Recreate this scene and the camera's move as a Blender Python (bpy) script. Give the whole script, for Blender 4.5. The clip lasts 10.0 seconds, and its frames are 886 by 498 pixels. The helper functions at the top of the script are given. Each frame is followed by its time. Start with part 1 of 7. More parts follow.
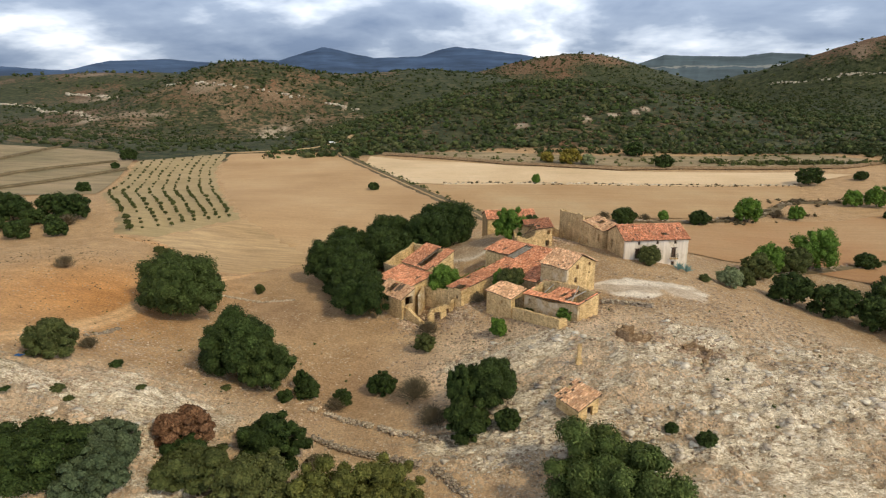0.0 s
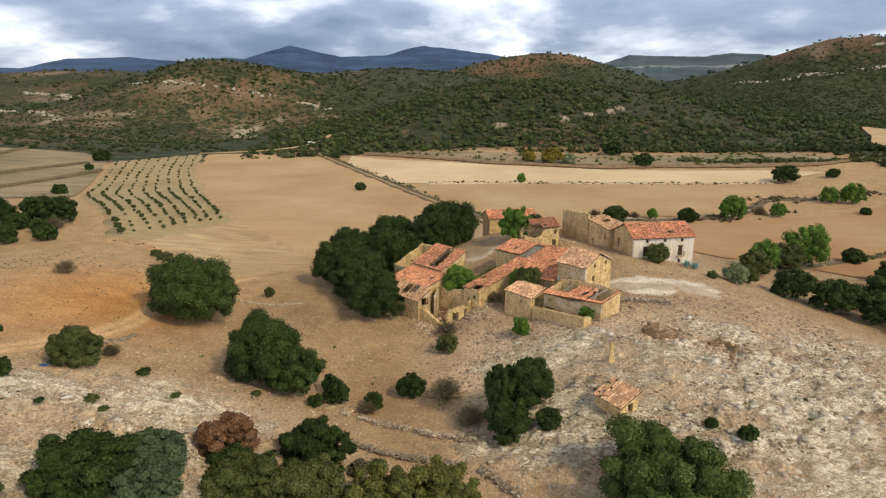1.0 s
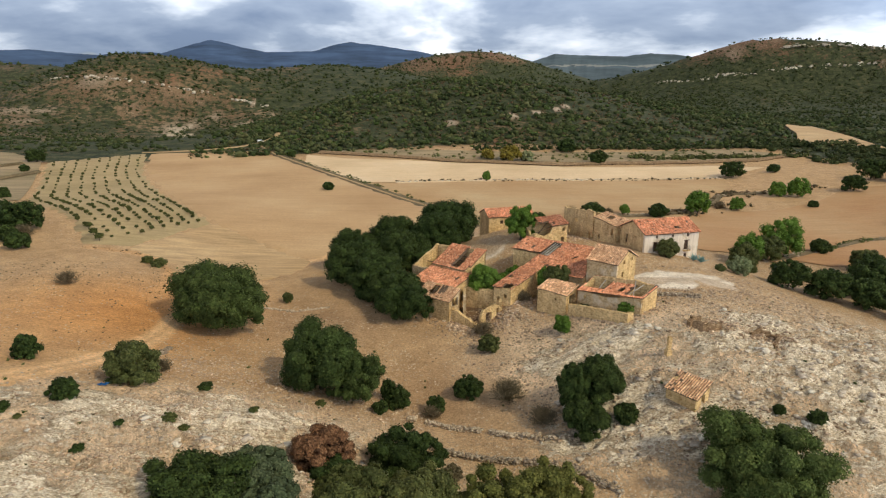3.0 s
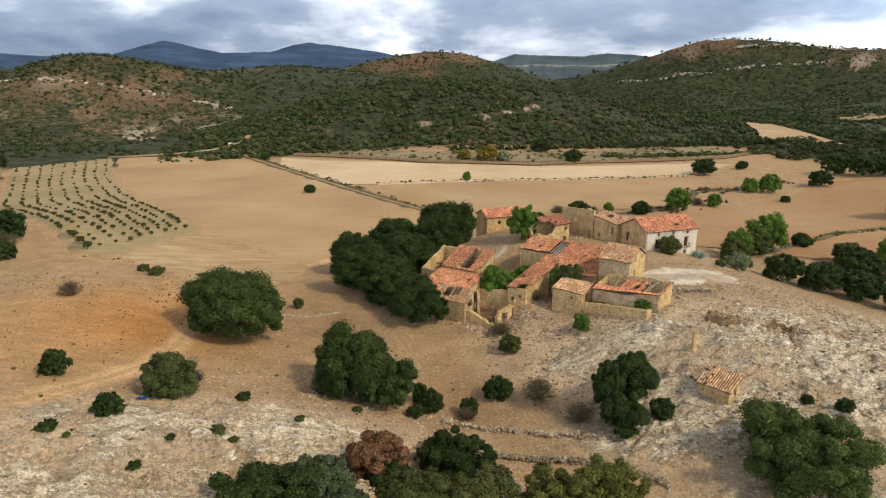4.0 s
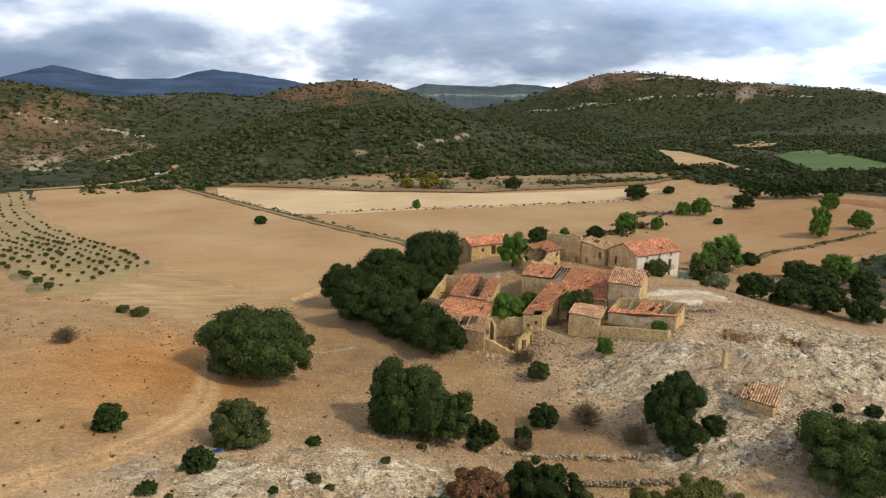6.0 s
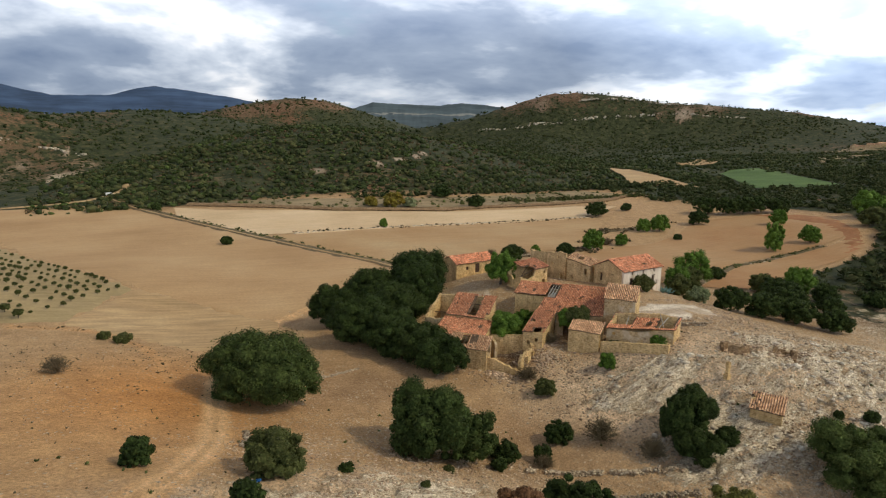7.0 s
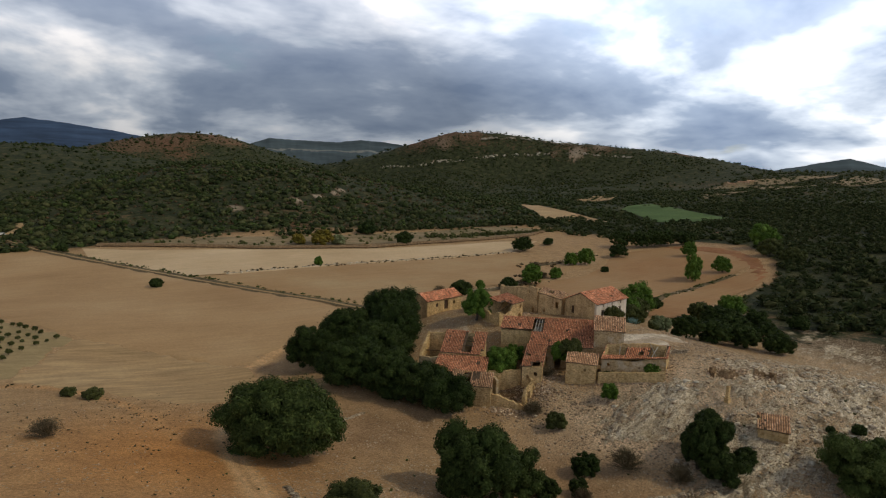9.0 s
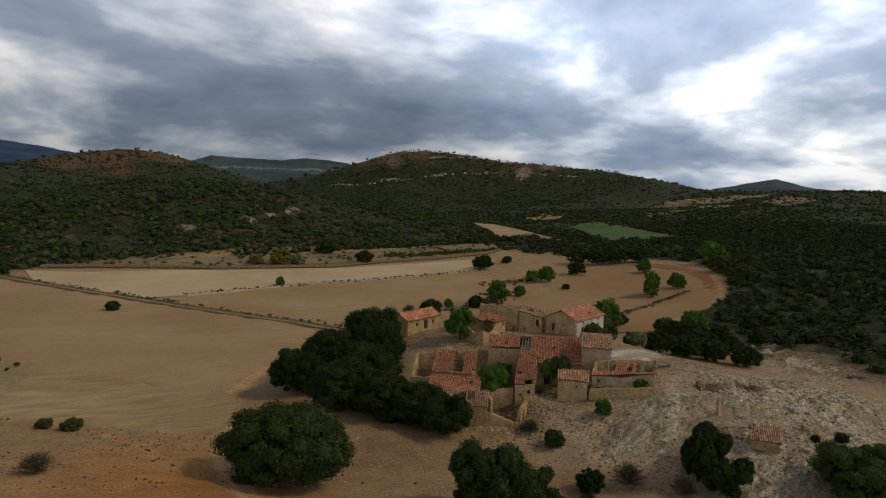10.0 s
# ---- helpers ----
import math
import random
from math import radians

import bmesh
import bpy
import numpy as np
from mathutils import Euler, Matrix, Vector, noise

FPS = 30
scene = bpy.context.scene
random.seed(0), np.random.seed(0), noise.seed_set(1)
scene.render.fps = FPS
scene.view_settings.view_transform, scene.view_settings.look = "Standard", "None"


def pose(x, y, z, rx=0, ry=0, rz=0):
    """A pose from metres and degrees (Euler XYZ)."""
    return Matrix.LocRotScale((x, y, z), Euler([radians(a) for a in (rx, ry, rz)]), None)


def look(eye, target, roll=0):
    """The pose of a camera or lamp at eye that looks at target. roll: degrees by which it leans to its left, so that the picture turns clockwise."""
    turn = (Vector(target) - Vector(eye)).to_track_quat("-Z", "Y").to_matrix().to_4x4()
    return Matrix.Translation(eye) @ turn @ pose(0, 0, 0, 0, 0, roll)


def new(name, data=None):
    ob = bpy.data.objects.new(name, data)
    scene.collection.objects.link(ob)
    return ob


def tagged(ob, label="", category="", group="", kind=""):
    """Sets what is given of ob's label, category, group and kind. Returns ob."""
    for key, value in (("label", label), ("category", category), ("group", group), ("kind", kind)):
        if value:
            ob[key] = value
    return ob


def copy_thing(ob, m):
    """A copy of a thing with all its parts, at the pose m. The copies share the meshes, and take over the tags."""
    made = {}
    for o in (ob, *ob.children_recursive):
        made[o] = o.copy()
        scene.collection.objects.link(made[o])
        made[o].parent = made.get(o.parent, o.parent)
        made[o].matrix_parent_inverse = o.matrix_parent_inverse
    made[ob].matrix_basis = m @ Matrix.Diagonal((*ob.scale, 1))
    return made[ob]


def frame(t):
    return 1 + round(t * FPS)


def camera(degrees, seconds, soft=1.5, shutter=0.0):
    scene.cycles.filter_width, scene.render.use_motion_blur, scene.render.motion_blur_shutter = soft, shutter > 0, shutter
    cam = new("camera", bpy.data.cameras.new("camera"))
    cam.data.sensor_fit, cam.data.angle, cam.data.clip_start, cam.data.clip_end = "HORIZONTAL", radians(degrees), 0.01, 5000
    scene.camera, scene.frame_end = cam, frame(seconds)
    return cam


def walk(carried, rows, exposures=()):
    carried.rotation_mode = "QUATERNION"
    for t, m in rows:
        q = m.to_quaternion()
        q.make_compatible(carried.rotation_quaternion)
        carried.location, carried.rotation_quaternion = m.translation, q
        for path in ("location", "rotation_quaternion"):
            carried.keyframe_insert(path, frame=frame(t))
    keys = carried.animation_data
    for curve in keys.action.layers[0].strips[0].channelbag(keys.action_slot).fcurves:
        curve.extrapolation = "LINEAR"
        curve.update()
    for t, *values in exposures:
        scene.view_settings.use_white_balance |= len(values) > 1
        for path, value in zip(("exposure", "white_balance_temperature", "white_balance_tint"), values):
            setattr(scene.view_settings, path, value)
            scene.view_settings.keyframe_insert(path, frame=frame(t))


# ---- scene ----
cam = camera(70.8, 10.0, 1.2)
PATH = [
    (0, (-0.049, 1.072, 41.646), (-0.051, 3.004, 41.128), 0.1),
    (0.5, (-4.422, 1.222, 41.74), (-4.376, 3.153, 41.22), 0.1),
    (1, (-8.914, 1.465, 41.834), (-8.815, 3.393, 41.314), 0.2),
    (1.5, (-13.44, 1.882, 41.931), (-13.284, 3.806, 41.41), 0.2),
    (2, (-17.974, 2.463, 42.036), (-17.759, 4.382, 41.514), 0.3),
    (2.5, (-22.607, 3.16, 42.092), (-22.336, 5.071, 41.569), 0.3),
    (2.7, (-24.471, 3.496, 42.104), (-24.18, 5.404, 41.579), 0.5),
    (4, (-36.658, 5.945, 42.346), (-36.218, 7.824, 41.821), 0.4),
    (4.5, (-41.313, 7.194, 42.433), (-40.809, 9.06, 41.916), 0.5),
    (5, (-45.916, 8.568, 42.513), (-45.346, 10.42, 42.019), 0.5),
    (5.5, (-50.522, 10.109, 42.631), (-49.884, 11.946, 42.164), 0.6),
    (7, (-64.107, 15.952, 42.7), (-63.237, 17.712, 42.32), 1.0),
    (7.5, (-68.484, 18.175, 42.708), (-67.539, 19.903, 42.357), 1.1),
    (8, (-72.695, 20.579, 42.691), (-71.673, 22.268, 42.371), 1.2),
    (8.5, (-76.794, 23.158, 42.669), (-75.703, 24.809, 42.379), 1.4),
    (9, (-80.713, 25.812, 42.653), (-79.555, 27.422, 42.393), 1.4),
    (9.5, (-84.429, 28.602, 42.659), (-83.201, 30.164, 42.431), 1.5),
    (10, (-88.041, 31.398, 42.675), (-86.743, 32.906, 42.478), 1.6),
]
walk(cam, [(t, look(eye, target, roll)) for t, eye, target, roll in PATH],
     exposures=[(0, -0.28), (5.5, -0.30), (7.0, -0.64), (8.0, -1.02), (9.0, -1.40), (10.0, -1.74)])

# ---------------- world, sun ----------------
SUN_AZ, SUN_EL = 132.0, 44.0  # degrees clockwise from +y, and above the horizon


def build_world():
    world = bpy.data.worlds.new("sky")
    scene.world = world
    world.use_nodes = True
    nt = world.node_tree
    nt.nodes.clear()
    N, L = nt.nodes.new, nt.links.new
    out, bg = N("ShaderNodeOutputWorld"), N("ShaderNodeBackground")
    sky = N("ShaderNodeTexSky")
    sky.sky_type, sky.sun_disc = "NISHITA", False
    sky.sun_elevation, sky.sun_rotation = radians(SUN_EL), radians(SUN_AZ)
    blue = N("ShaderNodeMix")
    blue.data_type, blue.blend_type = "RGBA", "MULTIPLY"
    blue.inputs[0].default_value = 1.0
    L(sky.outputs[0], blue.inputs[6])
    blue.inputs[7].default_value = (0.10, 0.10, 0.10, 1)
    # a cloud deck: the direction is carried to a flat layer overhead
    geo, sep = N("ShaderNodeTexCoord"), N("ShaderNodeSeparateXYZ")
    L(geo.outputs["Generated"], sep.inputs[0])
    up = N("ShaderNodeMath")
    up.operation = "MAXIMUM"
    L(sep.outputs[2], up.inputs[0])
    up.inputs[1].default_value = 0.0
    lift = N("ShaderNodeMath")
    lift.operation = "ADD"
    L(up.outputs[0], lift.inputs[0])
    lift.inputs[1].default_value = 0.26
    u, v = N("ShaderNodeMath"), N("ShaderNodeMath")
    u.operation = v.operation = "DIVIDE"
    L(sep.outputs[0], u.inputs[0]), L(lift.outputs[0], u.inputs[1])
    L(sep.outputs[1], v.inputs[0]), L(lift.outputs[0], v.inputs[1])
    flat = N("ShaderNodeCombineXYZ")
    L(u.outputs[0], flat.inputs[0]), L(v.outputs[0], flat.inputs[1])

    def cloud_noise(scale, detail, rough, offset):
        shift, tex = N("ShaderNodeMapping"), N("ShaderNodeTexNoise")
        shift.inputs["Location"].default_value = offset
        tex.inputs["Scale"].default_value, tex.inputs["Detail"].default_value, tex.inputs["Roughness"].default_value = scale, detail, rough
        tex.inputs["Distortion"].default_value = 0.25
        L(flat.outputs[0], shift.inputs[0]), L(shift.outputs[0], tex.inputs[0])
        return tex.outputs[0]

    def ramp(value, stops):
        r = N("ShaderNodeValToRGB")
        L(value, r.inputs[0])
        for i, (p, c) in enumerate(stops):
            e = r.color_ramp.elements[i] if i < 2 else r.color_ramp.elements.new(p)
            e.position, e.color = p, (*c, 1)
        return r.outputs[0]

    big, puff = cloud_noise(0.8, 6, 0.55, (2.7, 0.6, 0)), cloud_noise(3.0, 5, 0.52, (0.4, 5.2, 0))
    both = N("ShaderNodeMix")
    both.data_type = "FLOAT"
    both.inputs[0].default_value = 0.25
    L(big, both.inputs[2]), L(puff, both.inputs[3])
    body = ramp(both.outputs[0], [(0.39, (1.15, 1.16, 1.18)), (0.45, (0.66, 0.74, 0.85)), (0.52, (0.33, 0.41, 0.54)), (0.62, (0.20, 0.27, 0.40))])
    gap = ramp(cloud_noise(0.9, 6, 0.55, (7.4, 3.3, 1)), [(0.60, (0, 0, 0)), (0.68, (1, 1, 1))])
    mix = N("ShaderNodeMix")
    mix.data_type = "RGBA"
    L(gap, mix.inputs[0]), L(body, mix.inputs[6]), L(blue.outputs[2], mix.inputs[7])
    # the deck glows more towards the sun
    a, e = radians(SUN_AZ), radians(SUN_EL)
    dot = N("ShaderNodeVectorMath")
    dot.operation = "DOT_PRODUCT"
    L(geo.outputs["Generated"], dot.inputs[0])
    dot.inputs[1].default_value = (math.sin(a) * math.cos(e), math.cos(a) * math.cos(e), math.sin(e))
    glow = ramp(dot.outputs["Value"], [(-0.0, (0.82, 0.82, 0.82)), (0.25, (1.75, 1.75, 1.75)), (0.6, (1.7, 1.68, 1.64)), (1.0, (2.1, 2.05, 1.95))])
    lit = N("ShaderNodeMix")
    lit.data_type, lit.blend_type = "RGBA", "MULTIPLY"
    lit.inputs[0].default_value = 1.0
    L(mix.outputs[2], lit.inputs[6]), L(glow, lit.inputs[7])
    # brightness by height: raised low down, dimmed overhead, out of view, to cut fill light
    thin = ramp(sep.outputs[2], [(0.0, (1.25, 1.25, 1.25)), (0.12, (1.95, 1.92, 1.9)), (0.24, (3.6, 3.4, 3.3)), (0.36, (2.7, 2.55, 2.4)), (0.56, (0.60, 0.56, 0.51)), (1.0, (0.22, 0.20, 0.18))])
    high = N("ShaderNodeMix")
    high.data_type, high.blend_type = "RGBA", "MULTIPLY"
    high.inputs[0].default_value = 1.0
    L(lit.outputs[2], high.inputs[6]), L(thin, high.inputs[7])
    L(high.outputs[2], bg.inputs[0])
    bg.inputs[1].default_value = 1.08
    L(bg.outputs[0], out.inputs[0])


def build_sun():
    data = bpy.data.lights.new("sun", "SUN")
    data.energy, data.angle, data.color = 2.6, radians(5), (1.0, 0.87, 0.60)
    a, e = radians(SUN_AZ), radians(SUN_EL)
    where = Vector((math.sin(a) * math.cos(e), math.cos(a) * math.cos(e), math.sin(e))) * 900
    new("sun", data).matrix_world = look(where, (0, 0, 0))


build_world()
build_sun()

# ---------------- materials ----------------
def material(name, rough=0.9):
    m = bpy.data.materials.new(name)
    m.use_nodes = True
    b = m.node_tree.nodes["Principled BSDF"]
    b.inputs["Roughness"].default_value = rough
    b.inputs["Specular IOR Level"].default_value = 0.2
    return m, m.node_tree, b


def noise_out(nt, scale, detail=4, rough=0.55, coord="Object", stretch=None):
    tc, tex = nt.nodes.new("ShaderNodeTexCoord"), nt.nodes.new("ShaderNodeTexNoise")
    tex.inputs["Scale"].default_value, tex.inputs["Detail"].default_value, tex.inputs["Roughness"].default_value = scale, detail, rough
    src = tc.outputs[coord]
    if stretch:
        mp = nt.nodes.new("ShaderNodeMapping")
        mp.inputs["Scale"].default_value = stretch
        nt.links.new(src, mp.inputs[0])
        src = mp.outputs[0]
    nt.links.new(src, tex.inputs[0])
    return tex.outputs[0]


def ramp_out(nt, value, stops):
    r = nt.nodes.new("ShaderNodeValToRGB")
    nt.links.new(value, r.inputs[0])
    for i, (p, c) in enumerate(stops):
        e = r.color_ramp.elements[i] if i < 2 else r.color_ramp.elements.new(p)
        e.position, e.color = p, (*c, 1) if len(c) == 3 else c
    return r.outputs[0]


def mix_out(nt, fac, a, b, blend="MIX"):
    m = nt.nodes.new("ShaderNodeMix")
    m.data_type, m.blend_type = "RGBA", blend
    for sock, v in ((m.inputs[0], fac), (m.inputs[6], a), (m.inputs[7], b)):
        if isinstance(v, (int, float)):
            sock.default_value = v
        elif isinstance(v, tuple):
            sock.default_value = (*v, 1)
        else:
            nt.links.new(v, sock)
    return m.outputs[2]


def bump(nt, b, height, strength=0.5, distance=0.1):
    n = nt.nodes.new("ShaderNodeBump")
    n.inputs["Strength"].default_value, n.inputs["Distance"].default_value = strength, distance
    nt.links.new(height, n.inputs["Height"])
    nt.links.new(n.outputs[0], b.inputs["Normal"])


def mottled(name, dark, mid, light, fine=6.0, coarse=0.5, rough=0.9, relief=0.4, depth=0.05, per_piece=0.0, stretch=None):
    """Two scales of stain over three tones of one substance."""
    m, nt, b = material(name, rough)
    f = noise_out(nt, fine, 5, 0.65, "Object", stretch)
    c = noise_out(nt, coarse, 4, 0.6, "Object")
    col = ramp_out(nt, f, [(0.30, dark), (0.5, mid), (0.72, light)])
    stain = ramp_out(nt, c, [(0.32, (0.72, 0.70, 0.68)), (0.62, (1.08, 1.06, 1.04))])
    col = mix_out(nt, 1.0, col, stain, "MULTIPLY")
    if per_piece:
        info = nt.nodes.new("ShaderNodeObjectInfo")
        tone = ramp_out(nt, info.outputs["Random"], [(0.0, (1 - per_piece,) * 3), (1.0, (1 + per_piece,) * 3)])
        col = mix_out(nt, 1.0, col, tone, "MULTIPLY")
        geo = nt.nodes.new("ShaderNodeNewGeometry")
        tone = ramp_out(nt, geo.outputs["Random Per Island"], [(0.0, (1 - 1.3 * per_piece, 1 - 1.45 * per_piece, 1 - 1.45 * per_piece)), (0.7, (1, 1, 1)), (1.0, (1 + per_piece, 1 + 1.35 * per_piece, 1 + 1.6 * per_piece))])
        col = mix_out(nt, 1.0, col, tone, "MULTIPLY")
    nt.links.new(col, b.inputs["Base Color"])
    if relief:
        bump(nt, b, f, relief, depth)
    return m


def voronoi(nt, scale, feature="F1", warp=0.35, stretch=(1, 1, 1)):
    """Cells of broken stone, their borders bent by noise."""
    tc, mp, tex = nt.nodes.new("ShaderNodeTexCoord"), nt.nodes.new("ShaderNodeMapping"), nt.nodes.new("ShaderNodeTexVoronoi")
    mp.inputs["Scale"].default_value = stretch
    nt.links.new(tc.outputs["Object"], mp.inputs[0])
    src = mp.outputs[0]
    n = nt.nodes.new("ShaderNodeTexNoise")
    n.inputs["Scale"].default_value, n.inputs["Detail"].default_value = scale * 0.7, 3
    nt.links.new(src, n.inputs[0])
    add = nt.nodes.new("ShaderNodeVectorMath")
    add.operation = "MULTIPLY_ADD"
    nt.links.new(n.outputs[1], add.inputs[0])
    add.inputs[1].default_value = (2.2 * warp / scale,) * 3
    nt.links.new(src, add.inputs[2])
    tex.feature = feature
    tex.inputs["Scale"].default_value = scale
    nt.links.new(add.outputs[0], tex.inputs["Vector"])
    return tex


def math_out(nt, op, a, b, c=None):
    m = nt.nodes.new("ShaderNodeMath")
    m.operation = op
    for k, v in enumerate((a, b, c)):
        if isinstance(v, (int, float)):
            m.inputs[k].default_value = v
        elif v is not None:
            nt.links.new(v, m.inputs[k])
    return m.outputs[0]


def ground_material():
    m, nt, b = material("ground", 0.95)
    att, cov = nt.nodes.new("ShaderNodeVertexColor"), nt.nodes.new("ShaderNodeVertexColor")
    att.layer_name, cov.layer_name = "soil", "cover"
    sep = nt.nodes.new("ShaderNodeSeparateColor")
    nt.links.new(cov.outputs[0], sep.inputs[0])
    fine = noise_out(nt, 2.4, 7, 0.78)
    mid = noise_out(nt, 0.25, 6, 0.68)
    grit = ramp_out(nt, fine, [(0.30, (0.52, 0.49, 0.46)), (0.5, (1, 1, 1)), (0.70, (1.40, 1.40, 1.40))])
    soil = mix_out(nt, 1.0, att.outputs[0], grit, "MULTIPLY")
    soil = mix_out(nt, 1.0, soil, ramp_out(nt, mid, [(0.3, (0.78, 0.74, 0.70)), (0.65, (1.14, 1.13, 1.12))]), "MULTIPLY")
    # small pale stones lying in the soil
    peb, rim = voronoi(nt, 3.6), voronoi(nt, 3.6, "DISTANCE_TO_EDGE")
    one = nt.nodes.new("ShaderNodeSeparateColor")
    nt.links.new(peb.outputs["Color"], one.inputs[0])
    many = math_out(nt, "MULTIPLY_ADD", sep.outputs[1], 0.62, one.outputs[0])
    many = math_out(nt, "MULTIPLY_ADD", noise_out(nt, 0.16, 4, 0.6), 0.5, many)
    is_stone = ramp_out(nt, math_out(nt, "SUBTRACT", many, 0.7), [(0.50, (0, 0, 0)), (0.53, (1, 1, 1))])
    body = ramp_out(nt, rim.outputs["Distance"], [(0.03, (0, 0, 0)), (0.10, (1, 1, 1))])
    is_stone = mix_out(nt, 1.0, is_stone, body, "MULTIPLY")
    stone = ramp_out(nt, one.outputs[1], [(0.0, (0.36, 0.26, 0.165)), (0.5, (0.52, 0.395, 0.26)), (1.0, (0.70, 0.57, 0.41))])
    soil = mix_out(nt, is_stone, soil, stone)
    # limestone: pale broken slabs, dark cracks that run with the strata
    slab, crack = voronoi(nt, 1.1, "F1", 1.3, (0.6, 2.0, 1)), voronoi(nt, 1.1, "DISTANCE_TO_EDGE", 1.3, (0.6, 2.0, 1))
    chip, split = voronoi(nt, 4.2, "F1", 0.6, (0.8, 1.5, 1)), voronoi(nt, 4.2, "DISTANCE_TO_EDGE", 0.6, (0.8, 1.5, 1))
    tone, tone2 = nt.nodes.new("ShaderNodeSeparateColor"), nt.nodes.new("ShaderNodeSeparateColor")
    nt.links.new(slab.outputs["Color"], tone.inputs[0])
    nt.links.new(chip.outputs["Color"], tone2.inputs[0])
    mixed = math_out(nt, "MULTIPLY_ADD", tone2.outputs[0], 0.6, math_out(nt, "MULTIPLY", tone.outputs[0], 0.4))
    lime = ramp_out(nt, mixed, [(0.12, (0.54, 0.45, 0.325)), (0.5, (0.78, 0.68, 0.525)), (0.88, (0.90, 0.83, 0.69))])
    broken = ramp_out(nt, noise_out(nt, 1.3, 3, 0.6), [(0.42, (0, 0, 0)), (0.58, (1, 1, 1))])
    lime = mix_out(nt, broken, lime, ramp_out(nt, crack.outputs["Distance"], [(0.01, (0.46, 0.40, 0.34)), (0.10, (1, 1, 1))]), "MULTIPLY")
    lime = mix_out(nt, 1.0, lime, ramp_out(nt, split.outputs["Distance"], [(0.02, (0.76, 0.71, 0.66)), (0.12, (1, 1, 1))]), "MULTIPLY")
    lime = mix_out(nt, 1.0, lime, ramp_out(nt, fine, [(0.30, (0.66, 0.63, 0.60)), (0.5, (1, 1, 1)), (0.70, (1.18, 1.18, 1.18))]), "MULTIPLY")
    seam = noise_out(nt, 0.75, 8, 0.72, "Object", (0.7, 1.9, 1))
    lime = mix_out(nt, 1.0, lime, ramp_out(nt, seam, [(0.34, (0.52, 0.44, 0.36)), (0.44, (0.98, 0.95, 0.90)), (0.60, (1.22, 1.20, 1.17))]), "MULTIPLY")
    patch = math_out(nt, "MULTIPLY_ADD", att.outputs[1], 0.50, noise_out(nt, 0.24, 9, 0.74, "Object", (0.8, 2.1, 1)))
    share = ramp_out(nt, patch, [(0.765, (0, 0, 0)), (0.825, (1, 1, 1))])
    col = mix_out(nt, share, soil, lime)
    # low scrub that covers the far slopes
    two = nt.nodes.new("ShaderNodeMix")
    two.data_type = "FLOAT"
    two.inputs[0].default_value = 0.42
    nt.links.new(noise_out(nt, 0.16, 6, 0.7), two.inputs[2])
    nt.links.new(noise_out(nt, 0.018, 7, 0.72), two.inputs[3])
    grow = math_out(nt, "MULTIPLY_ADD", sep.outputs[0], 0.36, two.outputs[0])
    thick = ramp_out(nt, grow, [(0.70, (0, 0, 0)), (0.76, (1, 1, 1))])
    bush = ramp_out(nt, noise_out(nt, 0.10, 7, 0.8), [(0.36, (0.014, 0.020, 0.009)), (0.5, (0.040, 0.050, 0.020)), (0.62, (0.095, 0.088, 0.04))])
    col = mix_out(nt, thick, col, bush)
    nt.links.new(col, b.inputs["Base Color"])
    rock_h = math_out(nt, "MULTIPLY_ADD", tone2.outputs[1], 0.35, math_out(nt, "MULTIPLY_ADD", tone.outputs[1], 0.8, fine))
    soil_h = math_out(nt, "MULTIPLY_ADD", is_stone, 0.5, fine)
    height = nt.nodes.new("ShaderNodeMix")
    height.data_type = "FLOAT"
    nt.links.new(share, height.inputs[0])
    nt.links.new(soil_h, height.inputs[2])
    nt.links.new(rock_h, height.inputs[3])
    bump(nt, b, height.outputs[0], 0.95, 0.30)
    return m


MAT = {}
MAT["ground"] = ground_material()


def field_material(name, dark, mid, light, turn=0.0, streak=0.35):
    """Tilled or stubbled soil: broad tonal drift, streaks along the furrows, fine clods."""
    m, nt, b = material(name, 0.95)
    tc, mp = nt.nodes.new("ShaderNodeTexCoord"), nt.nodes.new("ShaderNodeMapping")
    mp.inputs["Rotation"].default_value = (0, 0, radians(turn))
    mp.inputs["Scale"].default_value = (0.03, 0.55, 1)
    nt.links.new(tc.outputs["Object"], mp.inputs[0])
    lines = nt.nodes.new("ShaderNodeTexNoise")
    lines.inputs["Scale"].default_value, lines.inputs["Detail"].default_value = 1.0, 6
    nt.links.new(mp.outputs[0], lines.inputs[0])
    broad = noise_out(nt, 0.022, 5, 0.6)
    clod = noise_out(nt, 1.4, 5, 0.7)
    col = ramp_out(nt, broad, [(0.30, dark), (0.5, mid), (0.70, light)])
    s = streak * 0.28
    col = mix_out(nt, 1.0, col, ramp_out(nt, lines.outputs[0], [(0.32, (1 - s, 1 - s, 1 - s)), (0.66, (1 + s, 1 + s, 1 + s * 0.9))]), "MULTIPLY")
    col = mix_out(nt, 1.0, col, ramp_out(nt, clod, [(0.3, (0.86, 0.85, 0.84)), (0.7, (1.12, 1.12, 1.12))]), "MULTIPLY")
    nt.links.new(col, b.inputs["Base Color"])
    bump(nt, b, clod, 0.4, 0.12)
    return m


